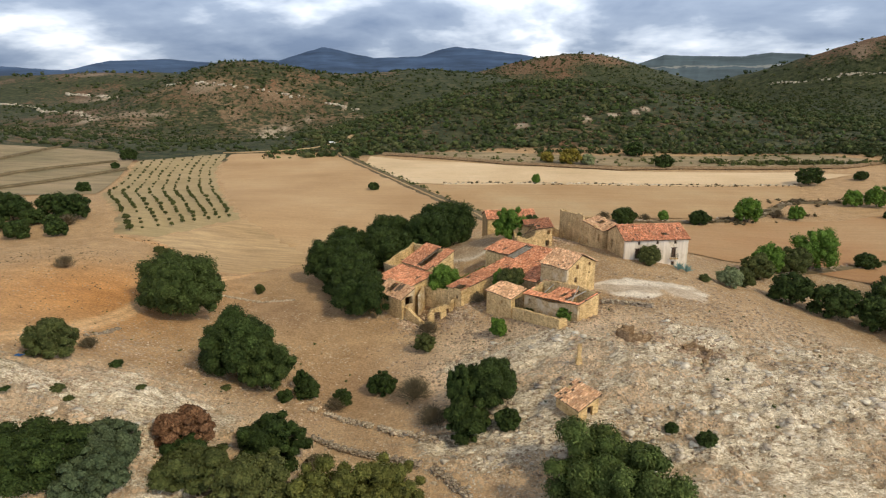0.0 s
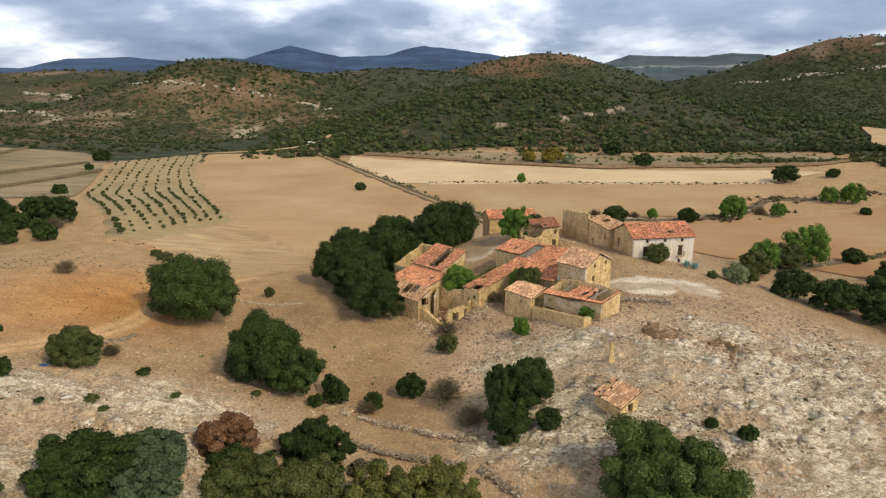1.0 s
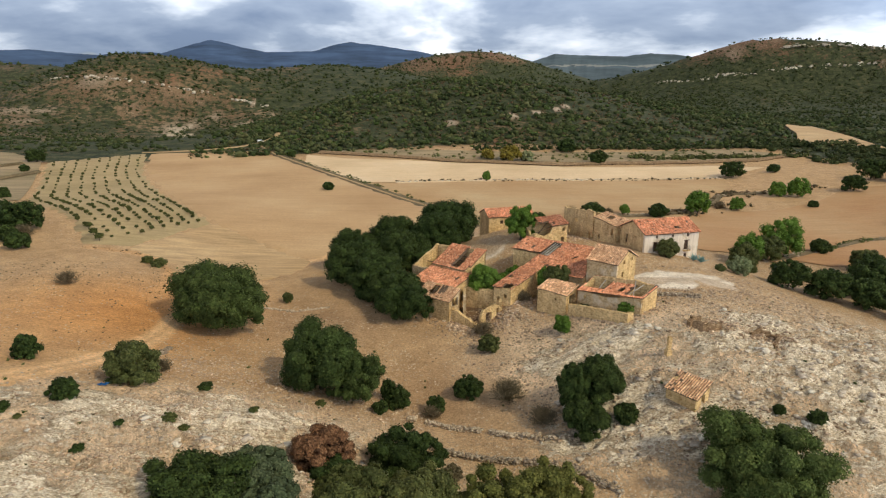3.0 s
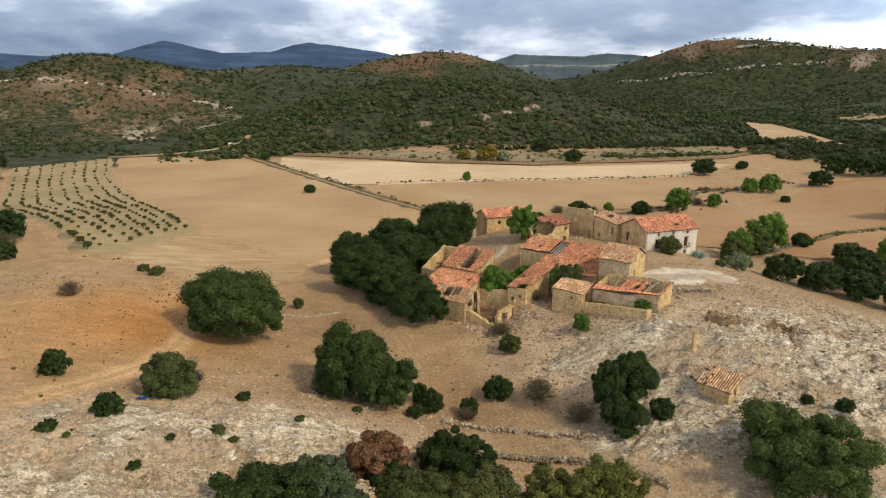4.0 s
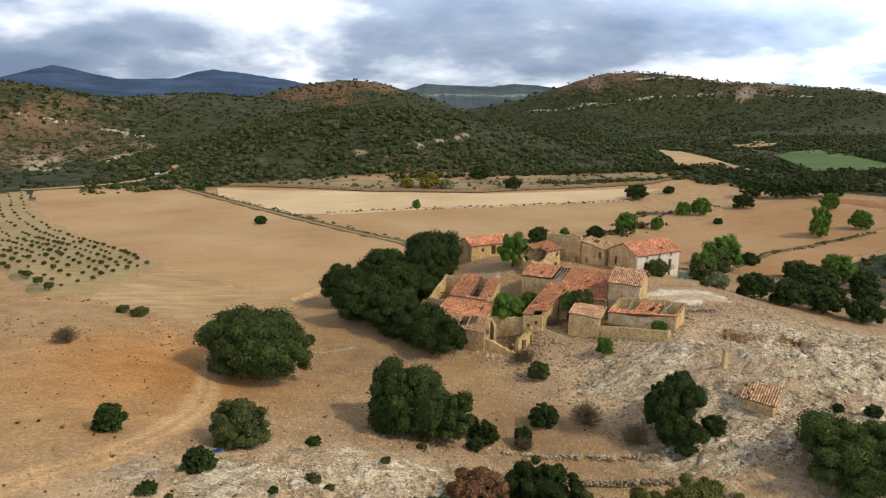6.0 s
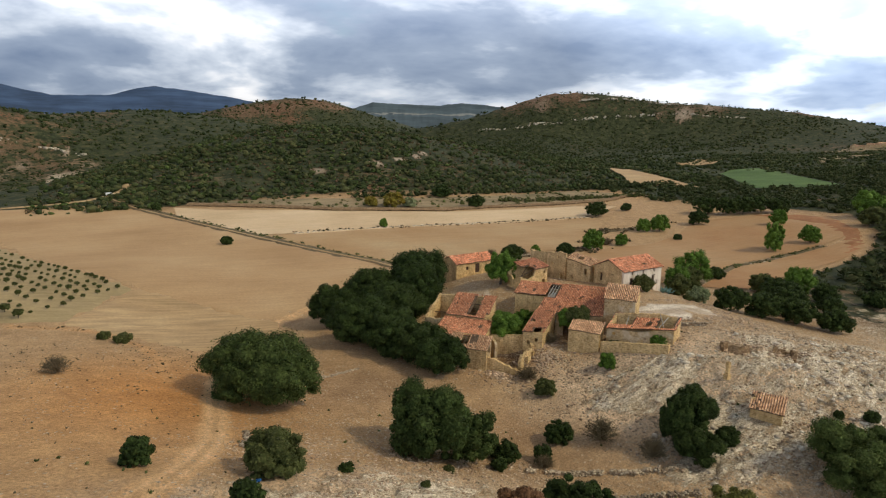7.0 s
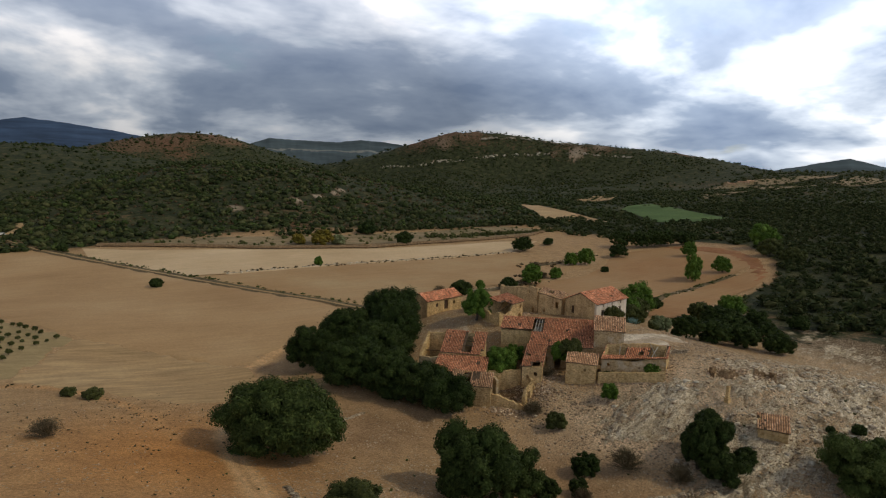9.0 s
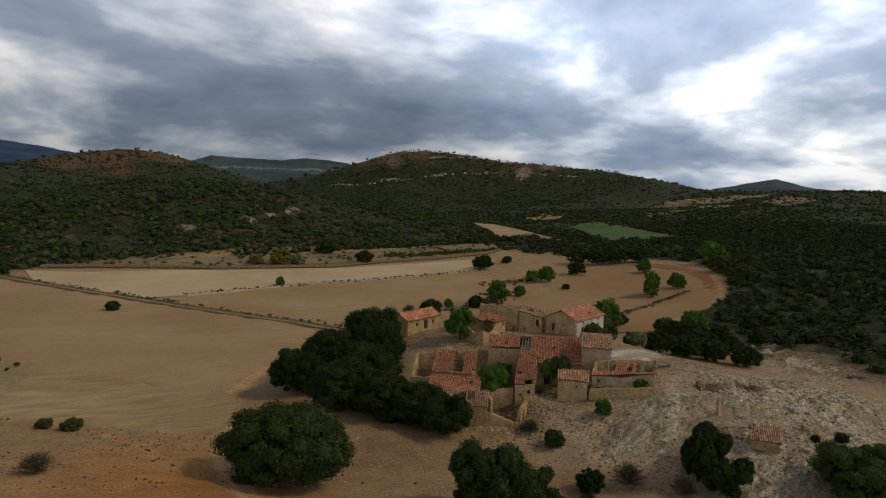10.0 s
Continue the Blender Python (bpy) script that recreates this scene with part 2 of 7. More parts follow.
def masonry(name, stones, mortar, scale=3.2, wash=None, kept=0.5):
    """Rubble stonework: uneven stones in lime mortar, streaked by rain; wash: remains of a lime coat."""
    m, nt, b = material(name, 0.95)
    tc, mp = nt.nodes.new("ShaderNodeTexCoord"), nt.nodes.new("ShaderNodeMapping")
    mp.inputs["Scale"].default_value = (1, 1, 1.7)
    nt.links.new(tc.outputs["Object"], mp.inputs[0])
    cell, edge = nt.nodes.new("ShaderNodeTexVoronoi"), nt.nodes.new("ShaderNodeTexVoronoi")
    edge.feature = "DISTANCE_TO_EDGE"
    for v in (cell, edge):
        v.inputs["Scale"].default_value = scale
        nt.links.new(mp.outputs[0], v.inputs["Vector"])
    sep = nt.nodes.new("ShaderNodeSeparateColor")
    nt.links.new(cell.outputs["Color"], sep.inputs[0])
    col = ramp_out(nt, sep.outputs[0], [(0.0, stones[0]), (0.5, stones[1]), (1.0, stones[2])])
    joint = ramp_out(nt, edge.outputs[0], [(0.02, (1, 1, 1)), (0.09, (0, 0, 0))])
    col = mix_out(nt, joint, col, mortar)
    stain = noise_out(nt, 0.5, 6, 0.65)
    col = mix_out(nt, 1.0, col, ramp_out(nt, stain, [(0.3, (0.70, 0.66, 0.6)), (0.62, (1.12, 1.10, 1.06))]), "MULTIPLY")
    rain = noise_out(nt, 1.0, 4, 0.6, "Object", (1.6, 1.6, 0.14))
    col = mix_out(nt, 1.0, col, ramp_out(nt, rain, [(0.3, (0.8, 0.78, 0.75)), (0.6, (1.05, 1.05, 1.05))]), "MULTIPLY")
    if wash:
        patch = ramp_out(nt, noise_out(nt, 0.45, 7, 0.7), [(kept - 0.06, (1, 1, 1)), (kept + 0.06, (0, 0, 0))])
        coat = mix_out(nt, 1.0, wash, ramp_out(nt, rain, [(0.3, (0.78, 0.75, 0.7)), (0.6, (1.03, 1.03, 1.03))]), "MULTIPLY")
        col = mix_out(nt, patch, col, coat)
    nt.links.new(col, b.inputs["Base Color"])
    bump(nt, b, edge.outputs[0], 0.6, 0.08)
    return m


def foliage(name, dark, mid, light, spread=0.3):
    m, nt, b = material(name, 0.8)
    geo = nt.nodes.new("ShaderNodeNewGeometry")
    col = ramp_out(nt, geo.outputs["Random Per Island"], [(0.0, dark), (0.5, mid), (1.0, tuple(0.92 * c for c in light))])
    clump = noise_out(nt, 0.6, 3, 0.6)
    col = mix_out(nt, 1.0, col, ramp_out(nt, clump, [(0.3, (1 - spread,) * 3), (0.7, (1 + spread,) * 3)]), "MULTIPLY")
    info = nt.nodes.new("ShaderNodeObjectInfo")
    col = mix_out(nt, 1.0, col, ramp_out(nt, info.outputs["Random"], [(0.0, (0.86, 0.9, 0.86)), (1.0, (1.12, 1.08, 1.06))]), "MULTIPLY")
    nt.links.new(col, b.inputs["Base Color"])
    b.inputs["Specular IOR Level"].default_value = 0.1
    return m


MAT["rubble"] = masonry("rubble", ((0.40, 0.255, 0.115), (0.62, 0.435, 0.205), (0.78, 0.59, 0.325)), (0.66, 0.49, 0.26))
MAT["rubble_grey"] = masonry("rubble_grey", ((0.36, 0.235, 0.115), (0.56, 0.40, 0.21), (0.70, 0.53, 0.31)), (0.60, 0.44, 0.24), 3.6)
MAT["rubble_washed"] = masonry("rubble_washed", ((0.34, 0.225, 0.11), (0.50, 0.35, 0.18), (0.62, 0.47, 0.28)), (0.54, 0.41, 0.24), 3.2, (0.64, 0.52, 0.355), 0.46)
MAT["limewash"] = masonry("limewash", ((0.432, 0.324, 0.194), (0.594, 0.486, 0.346), (0.670, 0.583, 0.454)), (0.626, 0.529, 0.389), 3.0, (0.740, 0.640, 0.520), 0.60)
MAT["tile"] = mottled("tile", (0.40, 0.130, 0.062), (0.74, 0.315, 0.170), (0.90, 0.59, 0.40), 3.0, 0.35, 0.85, 0.2, 0.02, 0.26)
MAT["tile_pale"] = mottled("tile_pale", (0.38, 0.19, 0.10), (0.70, 0.42, 0.245), (0.86, 0.66, 0.47), 3.0, 0.35, 0.85, 0.2, 0.02, 0.26)
MAT["brown_rubble"] = masonry("brown_rubble", ((0.16, 0.10, 0.055), (0.26, 0.17, 0.095), (0.40, 0.29, 0.18)), (0.22, 0.15, 0.09), 3.4)
MAT["timber"] = mottled("timber", (0.06, 0.04, 0.025), (0.13, 0.09, 0.06), (0.25, 0.20, 0.15), 5, 0.8, 0.9, 0.3, 0.02)
MAT["old_wood"] = mottled("old_wood", (0.05, 0.03, 0.02), (0.09, 0.055, 0.035), (0.15, 0.1, 0.07), 7, 1, 0.85, 0.2, 0.01)
MAT["iron"] = mottled("iron", (0.02, 0.018, 0.016), (0.04, 0.033, 0.028), (0.09, 0.06, 0.045), 9, 2, 0.6, 0.1, 0.01)
MAT["pole"] = mottled("pole", (0.30, 0.27, 0.23), (0.45, 0.42, 0.37), (0.58, 0.55, 0.5), 5, 1, 0.9, 0.2, 0.02)
MAT["limestone"] = mottled("limestone", (0.44, 0.365, 0.27), (0.64, 0.545, 0.415), (0.80, 0.71, 0.57), 2.5, 0.3, 0.95, 0.6, 0.06, 0.2)
MAT["bedrock"] = mottled("bedrock", (0.38, 0.32, 0.245), (0.57, 0.495, 0.39), (0.74, 0.67, 0.55), 1.8, 0.25, 0.95, 0.8, 0.12, 0.2)
MAT["tan_stone"] = mottled("tan_stone", (0.34, 0.235, 0.145), (0.56, 0.415, 0.280), (0.76, 0.61, 0.45), 2.5, 0.3, 0.95, 0.5, 0.05, 0.25)
MAT["wall_stone"] = mottled("wall_stone", (0.32, 0.25, 0.17), (0.50, 0.405, 0.29), (0.66, 0.56, 0.43), 3, 0.4, 0.95, 0.5, 0.05, 0.25)
MAT["bark"] = mottled("bark", (0.05, 0.04, 0.03), (0.11, 0.09, 0.07), (0.2, 0.17, 0.14), 6, 1, 0.95, 0.6, 0.05)
MAT["oak_leaf"] = foliage("oak_leaf", (0.016, 0.027, 0.007), (0.032, 0.051, 0.013), (0.064, 0.090, 0.024), 0.45)
MAT["olive_leaf"] = foliage("olive_leaf", (0.046, 0.056, 0.018), (0.076, 0.088, 0.027), (0.125, 0.13, 0.045), 0.42)
MAT["green_leaf"] = foliage("green_leaf", (0.025, 0.038, 0.010), (0.047, 0.070, 0.018), (0.088, 0.115, 0.034), 0.45)
MAT["light_oak"] = foliage("light_oak", (0.042, 0.062, 0.016), (0.070, 0.100, 0.027), (0.120, 0.150, 0.046), 0.42)
MAT["grey_leaf"] = foliage("grey_leaf", (0.045, 0.062, 0.030), (0.072, 0.096, 0.048), (0.115, 0.140, 0.075), 0.35)
MAT["lime_leaf"] = foliage("lime_leaf", (0.060, 0.066, 0.017), (0.102, 0.108, 0.026), (0.165, 0.160, 0.045), 0.4)
MAT["fresh_leaf"] = foliage("fresh_leaf", (0.045, 0.085, 0.012), (0.090, 0.160, 0.023), (0.155, 0.250, 0.048))
MAT["red_leaf"] = foliage("red_leaf", (0.074, 0.041, 0.022), (0.169, 0.081, 0.041), (0.270, 0.149, 0.081))
MAT["dry_twig"] = foliage("dry_twig", (0.085, 0.068, 0.040), (0.15, 0.120, 0.072), (0.24, 0.19, 0.125))
MAT["yellow_leaf"] = foliage("yellow_leaf", (0.09, 0.075, 0.012), (0.21, 0.16, 0.025), (0.32, 0.25, 0.06))
MAT["silver_leaf"] = foliage("silver_leaf", (0.10, 0.125, 0.055), (0.20, 0.225, 0.11), (0.32, 0.34, 0.19))
MAT["agave"] = foliage("agave", (0.12, 0.22, 0.2), (0.22, 0.36, 0.34), (0.38, 0.52, 0.5))
MAT["scrub"] = foliage("scrub", (0.024, 0.035, 0.012), (0.046, 0.062, 0.021), (0.098, 0.100, 0.040), 0.4)
MAT["scrub_brown"] = foliage("scrub_brown", (0.06, 0.05, 0.025), (0.10, 0.075, 0.04), (0.16, 0.095, 0.055), 0.35)
MAT["field_tan"] = field_material("field_tan", (0.410, 0.255, 0.126), (0.480, 0.312, 0.162), (0.530, 0.362, 0.200), 20, 0.18)
# paler, warmer soil colour that paints a patch of sun on the far field
MAT["field_pale"] = field_material("field_pale", (0.56, 0.40, 0.235), (0.65, 0.48, 0.295), (0.72, 0.55, 0.36), 8, 0.2)
MAT["field_brown"] = field_material("field_brown", (0.400, 0.243, 0.115), (0.450, 0.293, 0.150), (0.490, 0.350, 0.194), 6, 0.2)
MAT["field_red"] = field_material("field_red", (0.370, 0.195, 0.085), (0.410, 0.240, 0.115), (0.440, 0.285, 0.148), 12, 0.2)
MAT["red_earth"] = mottled("red_earth", (0.30, 0.120, 0.052), (0.37, 0.175, 0.080), (0.41, 0.220, 0.108), 0.6, 0.05, 0.95, 0.4, 0.1)
MAT["stubble"] = field_material("stubble", (0.380, 0.254, 0.126), (0.450, 0.302, 0.158), (0.500, 0.355, 0.198), -20, 0.7)
MAT["orchard_soil"] = field_material("orchard_soil", (0.30, 0.23, 0.115), (0.37, 0.28, 0.145), (0.43, 0.32, 0.18), 108, 0.5)
MAT["terrace_soil"] = field_material("terrace_soil", (0.20, 0.165, 0.090), (0.28, 0.215, 0.125), (0.37, 0.275, 0.170), -15, 0.8)
MAT["crop"] = field_material("crop", (0.055, 0.105, 0.022), (0.078, 0.140, 0.030), (0.11, 0.17, 0.042), 30, 0.8)
MAT["bank"] = mottled("bank", (0.085, 0.070, 0.036), (0.155, 0.118, 0.064), (0.26, 0.19, 0.11), 0.9, 0.12, 0.95, 0.5, 0.2)

# ---------------- shape of the land ----------------
BASE_Z = -7.5
# low mounds round the hamlet: x, y, radius, height
MOUNDS = [
    (-85, 60, 38, 17.0), (-60, 75, 22, 2.6), (-78, 122, 26, 6.7), (-50, 95, 22, -4.8), (-40, 70, 16, 1.9),
    (-25, 95, 20, 3.0), (-10, 85, 17, -5.0), (-25, 125, 20, 3.0), (-5, 120, 17, 0.1), (5, 75, 17, 2.6),
    (15, 88, 17, 4.6), (30, 75, 18, 3.4), (40, 95, 18, 2.9), (30, 120, 18, 5.0), (48, 125, 16, 4.0),
    (55, 75, 18, 4.8), (75, 100, 24, 0.3), (14, 150, 18, 6.3), (30, 145, 15, 1.7), (-60, 150, 30, -1.9),
    (-120, 190, 50, 9.1), (60, 160, 40, 3.6), (150, 160, 60, -3.8), (0, 330, 110, 1.6), (150, 300, 90, -3.5),
    (-120, 330, 90, -2.5),
    (17, 157, 7, 1.6), (5, 110, 3.5, 1.4), (2.6, 109.6, 2.6, 0.9), (28.3, 87, 1.7, -1.6), (35.6, 82.4, 1.6, -1.0),
]
# far hills and hollows: x, y, radius along, radius across, turn in degrees, height
HILLS = [
    (90, 645, 180, 125, 0, 48),
    (-165, 740, 115, 150, 0, -36),
    (-300, 945, 112, 95, -8, 68),
    (-849, 1533, 633, 160, 3, 63),
    (-420, 430, 150, 120, 0, 12),
    (-37, 1222, 229, 215, 7, 69),
    (411, 1895, 242, 145, 4, 120),
    (7, 2060, 121, 258, 57, 33),
    (910, 1287, 278, 80, -38, 108),
    (1516, 1079, 337, 187, 1, 77),
    (815, 1240, 145, 86, 30, 27),
    (1050, 330, 420, 230, 20, 42),
    (420, 20, 130, 100, 20, 24),
    (1354, 546, 320, 204, -83, 34),
    (-60, -260, 120, 90, 0, 14),
]


def hash01(ix, iy, seed):
    n = (ix.astype(np.int64) * 374761393 + iy.astype(np.int64) * 668265263 + seed * 974711) & 0xFFFFFFFF
    n = ((n ^ (n >> 13)) * 1274126177) & 0xFFFFFFFF
    return ((n ^ (n >> 16)) & 0xFFFF) / 65535.0


def vnoise(x, y, seed=0):
    x, y = np.asarray(x, float), np.asarray(y, float)
    ix, iy = np.floor(x), np.floor(y)
    fx, fy = x - ix, y - iy
    fx, fy = fx * fx * (3 - 2 * fx), fy * fy * (3 - 2 * fy)
    a, b = hash01(ix, iy, seed), hash01(ix + 1, iy, seed)
    c, d = hash01(ix, iy + 1, seed), hash01(ix + 1, iy + 1, seed)
    return (a + (b - a) * fx) * (1 - fy) + (c + (d - c) * fx) * fy


def fbm(x, y, size, octaves=4, seed=0):
    """Noise from -1 to 1 whose largest features are size metres wide."""
    total, amp, weight = 0, 1.0, 0.0
    for i in range(octaves):
        total = total + amp * (vnoise(np.asarray(x) / size + 17.3 * i, np.asarray(y) / size - 9.1 * i, seed + i) * 2 - 1)
        weight += amp
        amp, size = amp * 0.5, size * 0.5
    return total / weight


def smooth(a, b, v):
    s = np.clip((np.asarray(v, float) - a) / (b - a), 0, 1)
    return s * s * (3 - 2 * s)


def land(x, y):
    """The smooth height of the ground."""
    x, y = np.asarray(x, float), np.asarray(y, float)
    z = np.full(np.broadcast(x, y).shape, BASE_Z)
    for cx, cy, r, h in MOUNDS:
        z = z + h * np.exp(-((x - cx) ** 2 + (y - cy) ** 2) / (2 * r * r))
    for cx, cy, ra, rb, turn, h in HILLS:
        c, s = math.cos(radians(turn)), math.sin(radians(turn))
        u, v = (x - cx) * c + (y - cy) * s, (y - cy) * c - (x - cx) * s
        z = z + h * np.exp(-(u * u) / (2 * ra * ra) - (v * v) / (2 * rb * rb))
    return z


def rockiness(x, y):
    """0 to 1: where bare limestone breaks through round the hamlet."""
    def spot(cx, cy, rx, ry, turn=0):
        c, s = math.cos(radians(turn)), math.sin(radians(turn))
        u, v = ((x - cx) * c + (y - cy) * s) / rx, ((y - cy) * c - (x - cx) * s) / ry
        return np.exp(-(u * u + v * v) ** 2)
    x, y = np.asarray(x, float), np.asarray(y, float)
    r = np.maximum.reduce([spot(36, 74, 36, 20, 8), spot(62, 82, 18, 22, 0), spot(10, 88, 12, 8, -20), spot(8, 70, 14, 9, 0),
                           spot(-45, 66, 22, 8, -14), spot(-30, 62, 18, 10, 0), 0.9 * spot(-36, 72, 15, 8, -10), spot(-62, 56, 26, 10, 0), spot(40, 50, 40, 20, 0),
                           0.8 * spot(100, 92, 22, 14, 30), 0.9 * spot(122, 112, 14, 7, 20)])
    return np.clip(r, 0, 1)


def relief(x, y):
    """Broken ground laid over the smooth land."""
    x, y = np.asarray(x, float), np.asarray(y, float)
    near = 1 - smooth(170, 230, np.hypot(x + 5, y - 90))
    wild = np.maximum(near * (1 - smooth(128, 150, y + 0.25 * x)) , smooth(395, 470, y + 0.12 * np.abs(x - 60)))
    wild = np.maximum(wild, smooth(95, 130, x - 0.55 * (y - 110)) * (1 - smooth(230, 260, y)) * smooth(85, 120, x))
    rock = rockiness(x, y) * smooth(2.5, 6.0, np.hypot(x - 16.6, y - 71.0))
    ledge = np.abs(fbm(x * 0.55 + 0.5 * y, y * 1.3 - 0.2 * x, 5.0, 4, 11))
    bed = fbm(x * 0.6 + 0.3 * y, y * 1.25 - 0.25 * x, 9.0, 4, 13) * 4.5
    shelf = np.floor(bed) + smooth(0.72, 1.0, bed - np.floor(bed)) - bed * 0.55
    small = 0.16 * fbm(x, y, 6, 4, 3) + rock * (1.1 * (0.22 - ledge) + 0.75 * shelf + 0.55 * fbm(x, y, 1.9, 2, 5))
    far = smooth(420, 900, np.hypot(x, y))
    big = far * (9 * fbm(x, y, 260, 5, 21) + 5 * (0.4 - np.abs(fbm(x, y, 150, 4, 31)))) + smooth(1000, 2000, np.hypot(x, y)) * 14 * fbm(x, y, 500, 4, 41)
    mid = smooth(410, 520, y) * 2.2 * fbm(x, y, 45, 4, 51)
    return wild * (small * (1 - far) + mid) + big * wild


def ground(x, y):
    return land(x, y) + relief(x, y)


def ground_z(x, y):
    return float(ground(np.array([x]), np.array([y]))[0])

# ---------------- ground ----------------
def mesh_from(name, verts, faces):
    me = bpy.data.meshes.new(name)
    verts, faces = np.asarray(verts, np.float32), np.asarray(faces, np.int32)
    k = faces.shape[1]
    me.vertices.add(len(verts)), me.loops.add(faces.size), me.polygons.add(len(faces))
    me.vertices.foreach_set("co", verts.ravel())
    me.loops.foreach_set("vertex_index", faces.ravel())
    me.polygons.foreach_set("loop_start", np.arange(0, faces.size, k, dtype=np.int32))
    me.polygons.foreach_set("loop_total", np.full(len(faces), k, np.int32))
    me.update(calc_edges=True)
    return me


def axis(lo, hi, step, far_lo, far_hi, growth):
    mid = list(np.arange(lo, hi + 1e-6, step))
    for sign, edge, far in ((-1, lo, far_lo), (1, hi, far_hi)):
        s, p = step, edge
        while (far - p) * sign > 0:
            s *= growth
            p += sign * s
            mid.append(p)
    return np.array(sorted(mid))


def inside(poly, x, y):
    hit = np.zeros(x.shape, bool)
    n = len(poly)
    for i in range(n):
        (x0, y0), (x1, y1) = poly[i], poly[(i + 1) % n]
        if y0 == y1:
            continue
        cross = ((y0 > y) != (y1 > y)) & (x < (x1 - x0) * (y - y0) / (y1 - y0) + x0)
        hit ^= cross
    return hit


DIRT_TRACK = [(-86, 56), (-68.9, 71.5), (-66.2, 73.7), (-63.3, 77.4), (-60.5, 83.2), (-57.8, 91.7), (-56.4, 101.3), (-55.8, 108.1)]
FIELD_PATH = [(-55.8, 108.1), (-54.5, 117), (-51, 127), (-48, 135), (-44, 147), (-36, 162), (-24, 176), (-12, 184)]


HILL_TRAIL = [(54.5, 474.0), (81.0, 477.0), (109.4, 485.2), (136.4, 498.4), (149.4, 505.5), (169.8, 528.3)]


def off_line(line, x, y):
    """Distance from a line on the plan."""
    d = np.full(np.shape(x), 1e9)
    for (x0, y0), (x1, y1) in zip(line, line[1:]):
        t = np.clip(((x - x0) * (x1 - x0) + (y - y0) * (y1 - y0)) / ((x1 - x0) ** 2 + (y1 - y0) ** 2), 0, 1)
        d = np.minimum(d, np.hypot(x - x0 - t * (x1 - x0), y - y0 - t * (y1 - y0)))
    return d


PALE = []
# outcrops that run along the far slopes, with the half width of their pale foot
LEDGES = [
    ([(-382, 878), (-339, 869), (-292, 865), (-240, 864), (-188, 869), (-142, 865), (-101, 842)], 5),
    ([(-827, 1199), (-605, 981), (-427, 774)], 9), ([(-759, 1295), (-673, 1283), (-560, 1180)], 9),
    ([(664, 1357), (743, 1247), (822, 1198), (910, 1165), (1044, 1090), (1160, 985)], 7), ([(890, 1230), (982, 1190), (1090, 1110)], 5),
]


def hill_face(x, y):
    """0 to 1: the dry brown slope that falls from the long outcrop to the ravine."""
    edge = np.interp(x, [-382, -339, -292, -240, -188, -142, -101], [878, 869, 865, 864, 869, 865, 842])
    return smooth(-560, -470, x) * (1 - smooth(-120, -60, x)) * smooth(560, 640, y - 0.25 * (x + 300)) * (1 - smooth(-6, 6, y - edge))


def dry_top(x, y):
    """0 to 1: bare reddish heath on the crests of the far hills."""
    n = fbm(x, y, 140, 4, 37)
    east = smooth(560, 660, x) * smooth(60, 84, land(x, y) + 16 * n)
    middle = np.exp(-((x - 300) / 170) ** 2) * smooth(1350, 1600, y) * smooth(44, 66, land(x, y) + 14 * n)
    west = (1 - smooth(-470, -400, x)) * smooth(640, 900, y) * smooth(-0.35, 0.1, n)
    return np.clip(np.maximum.reduce([east, 0.65 * middle, west]), 0, 1)



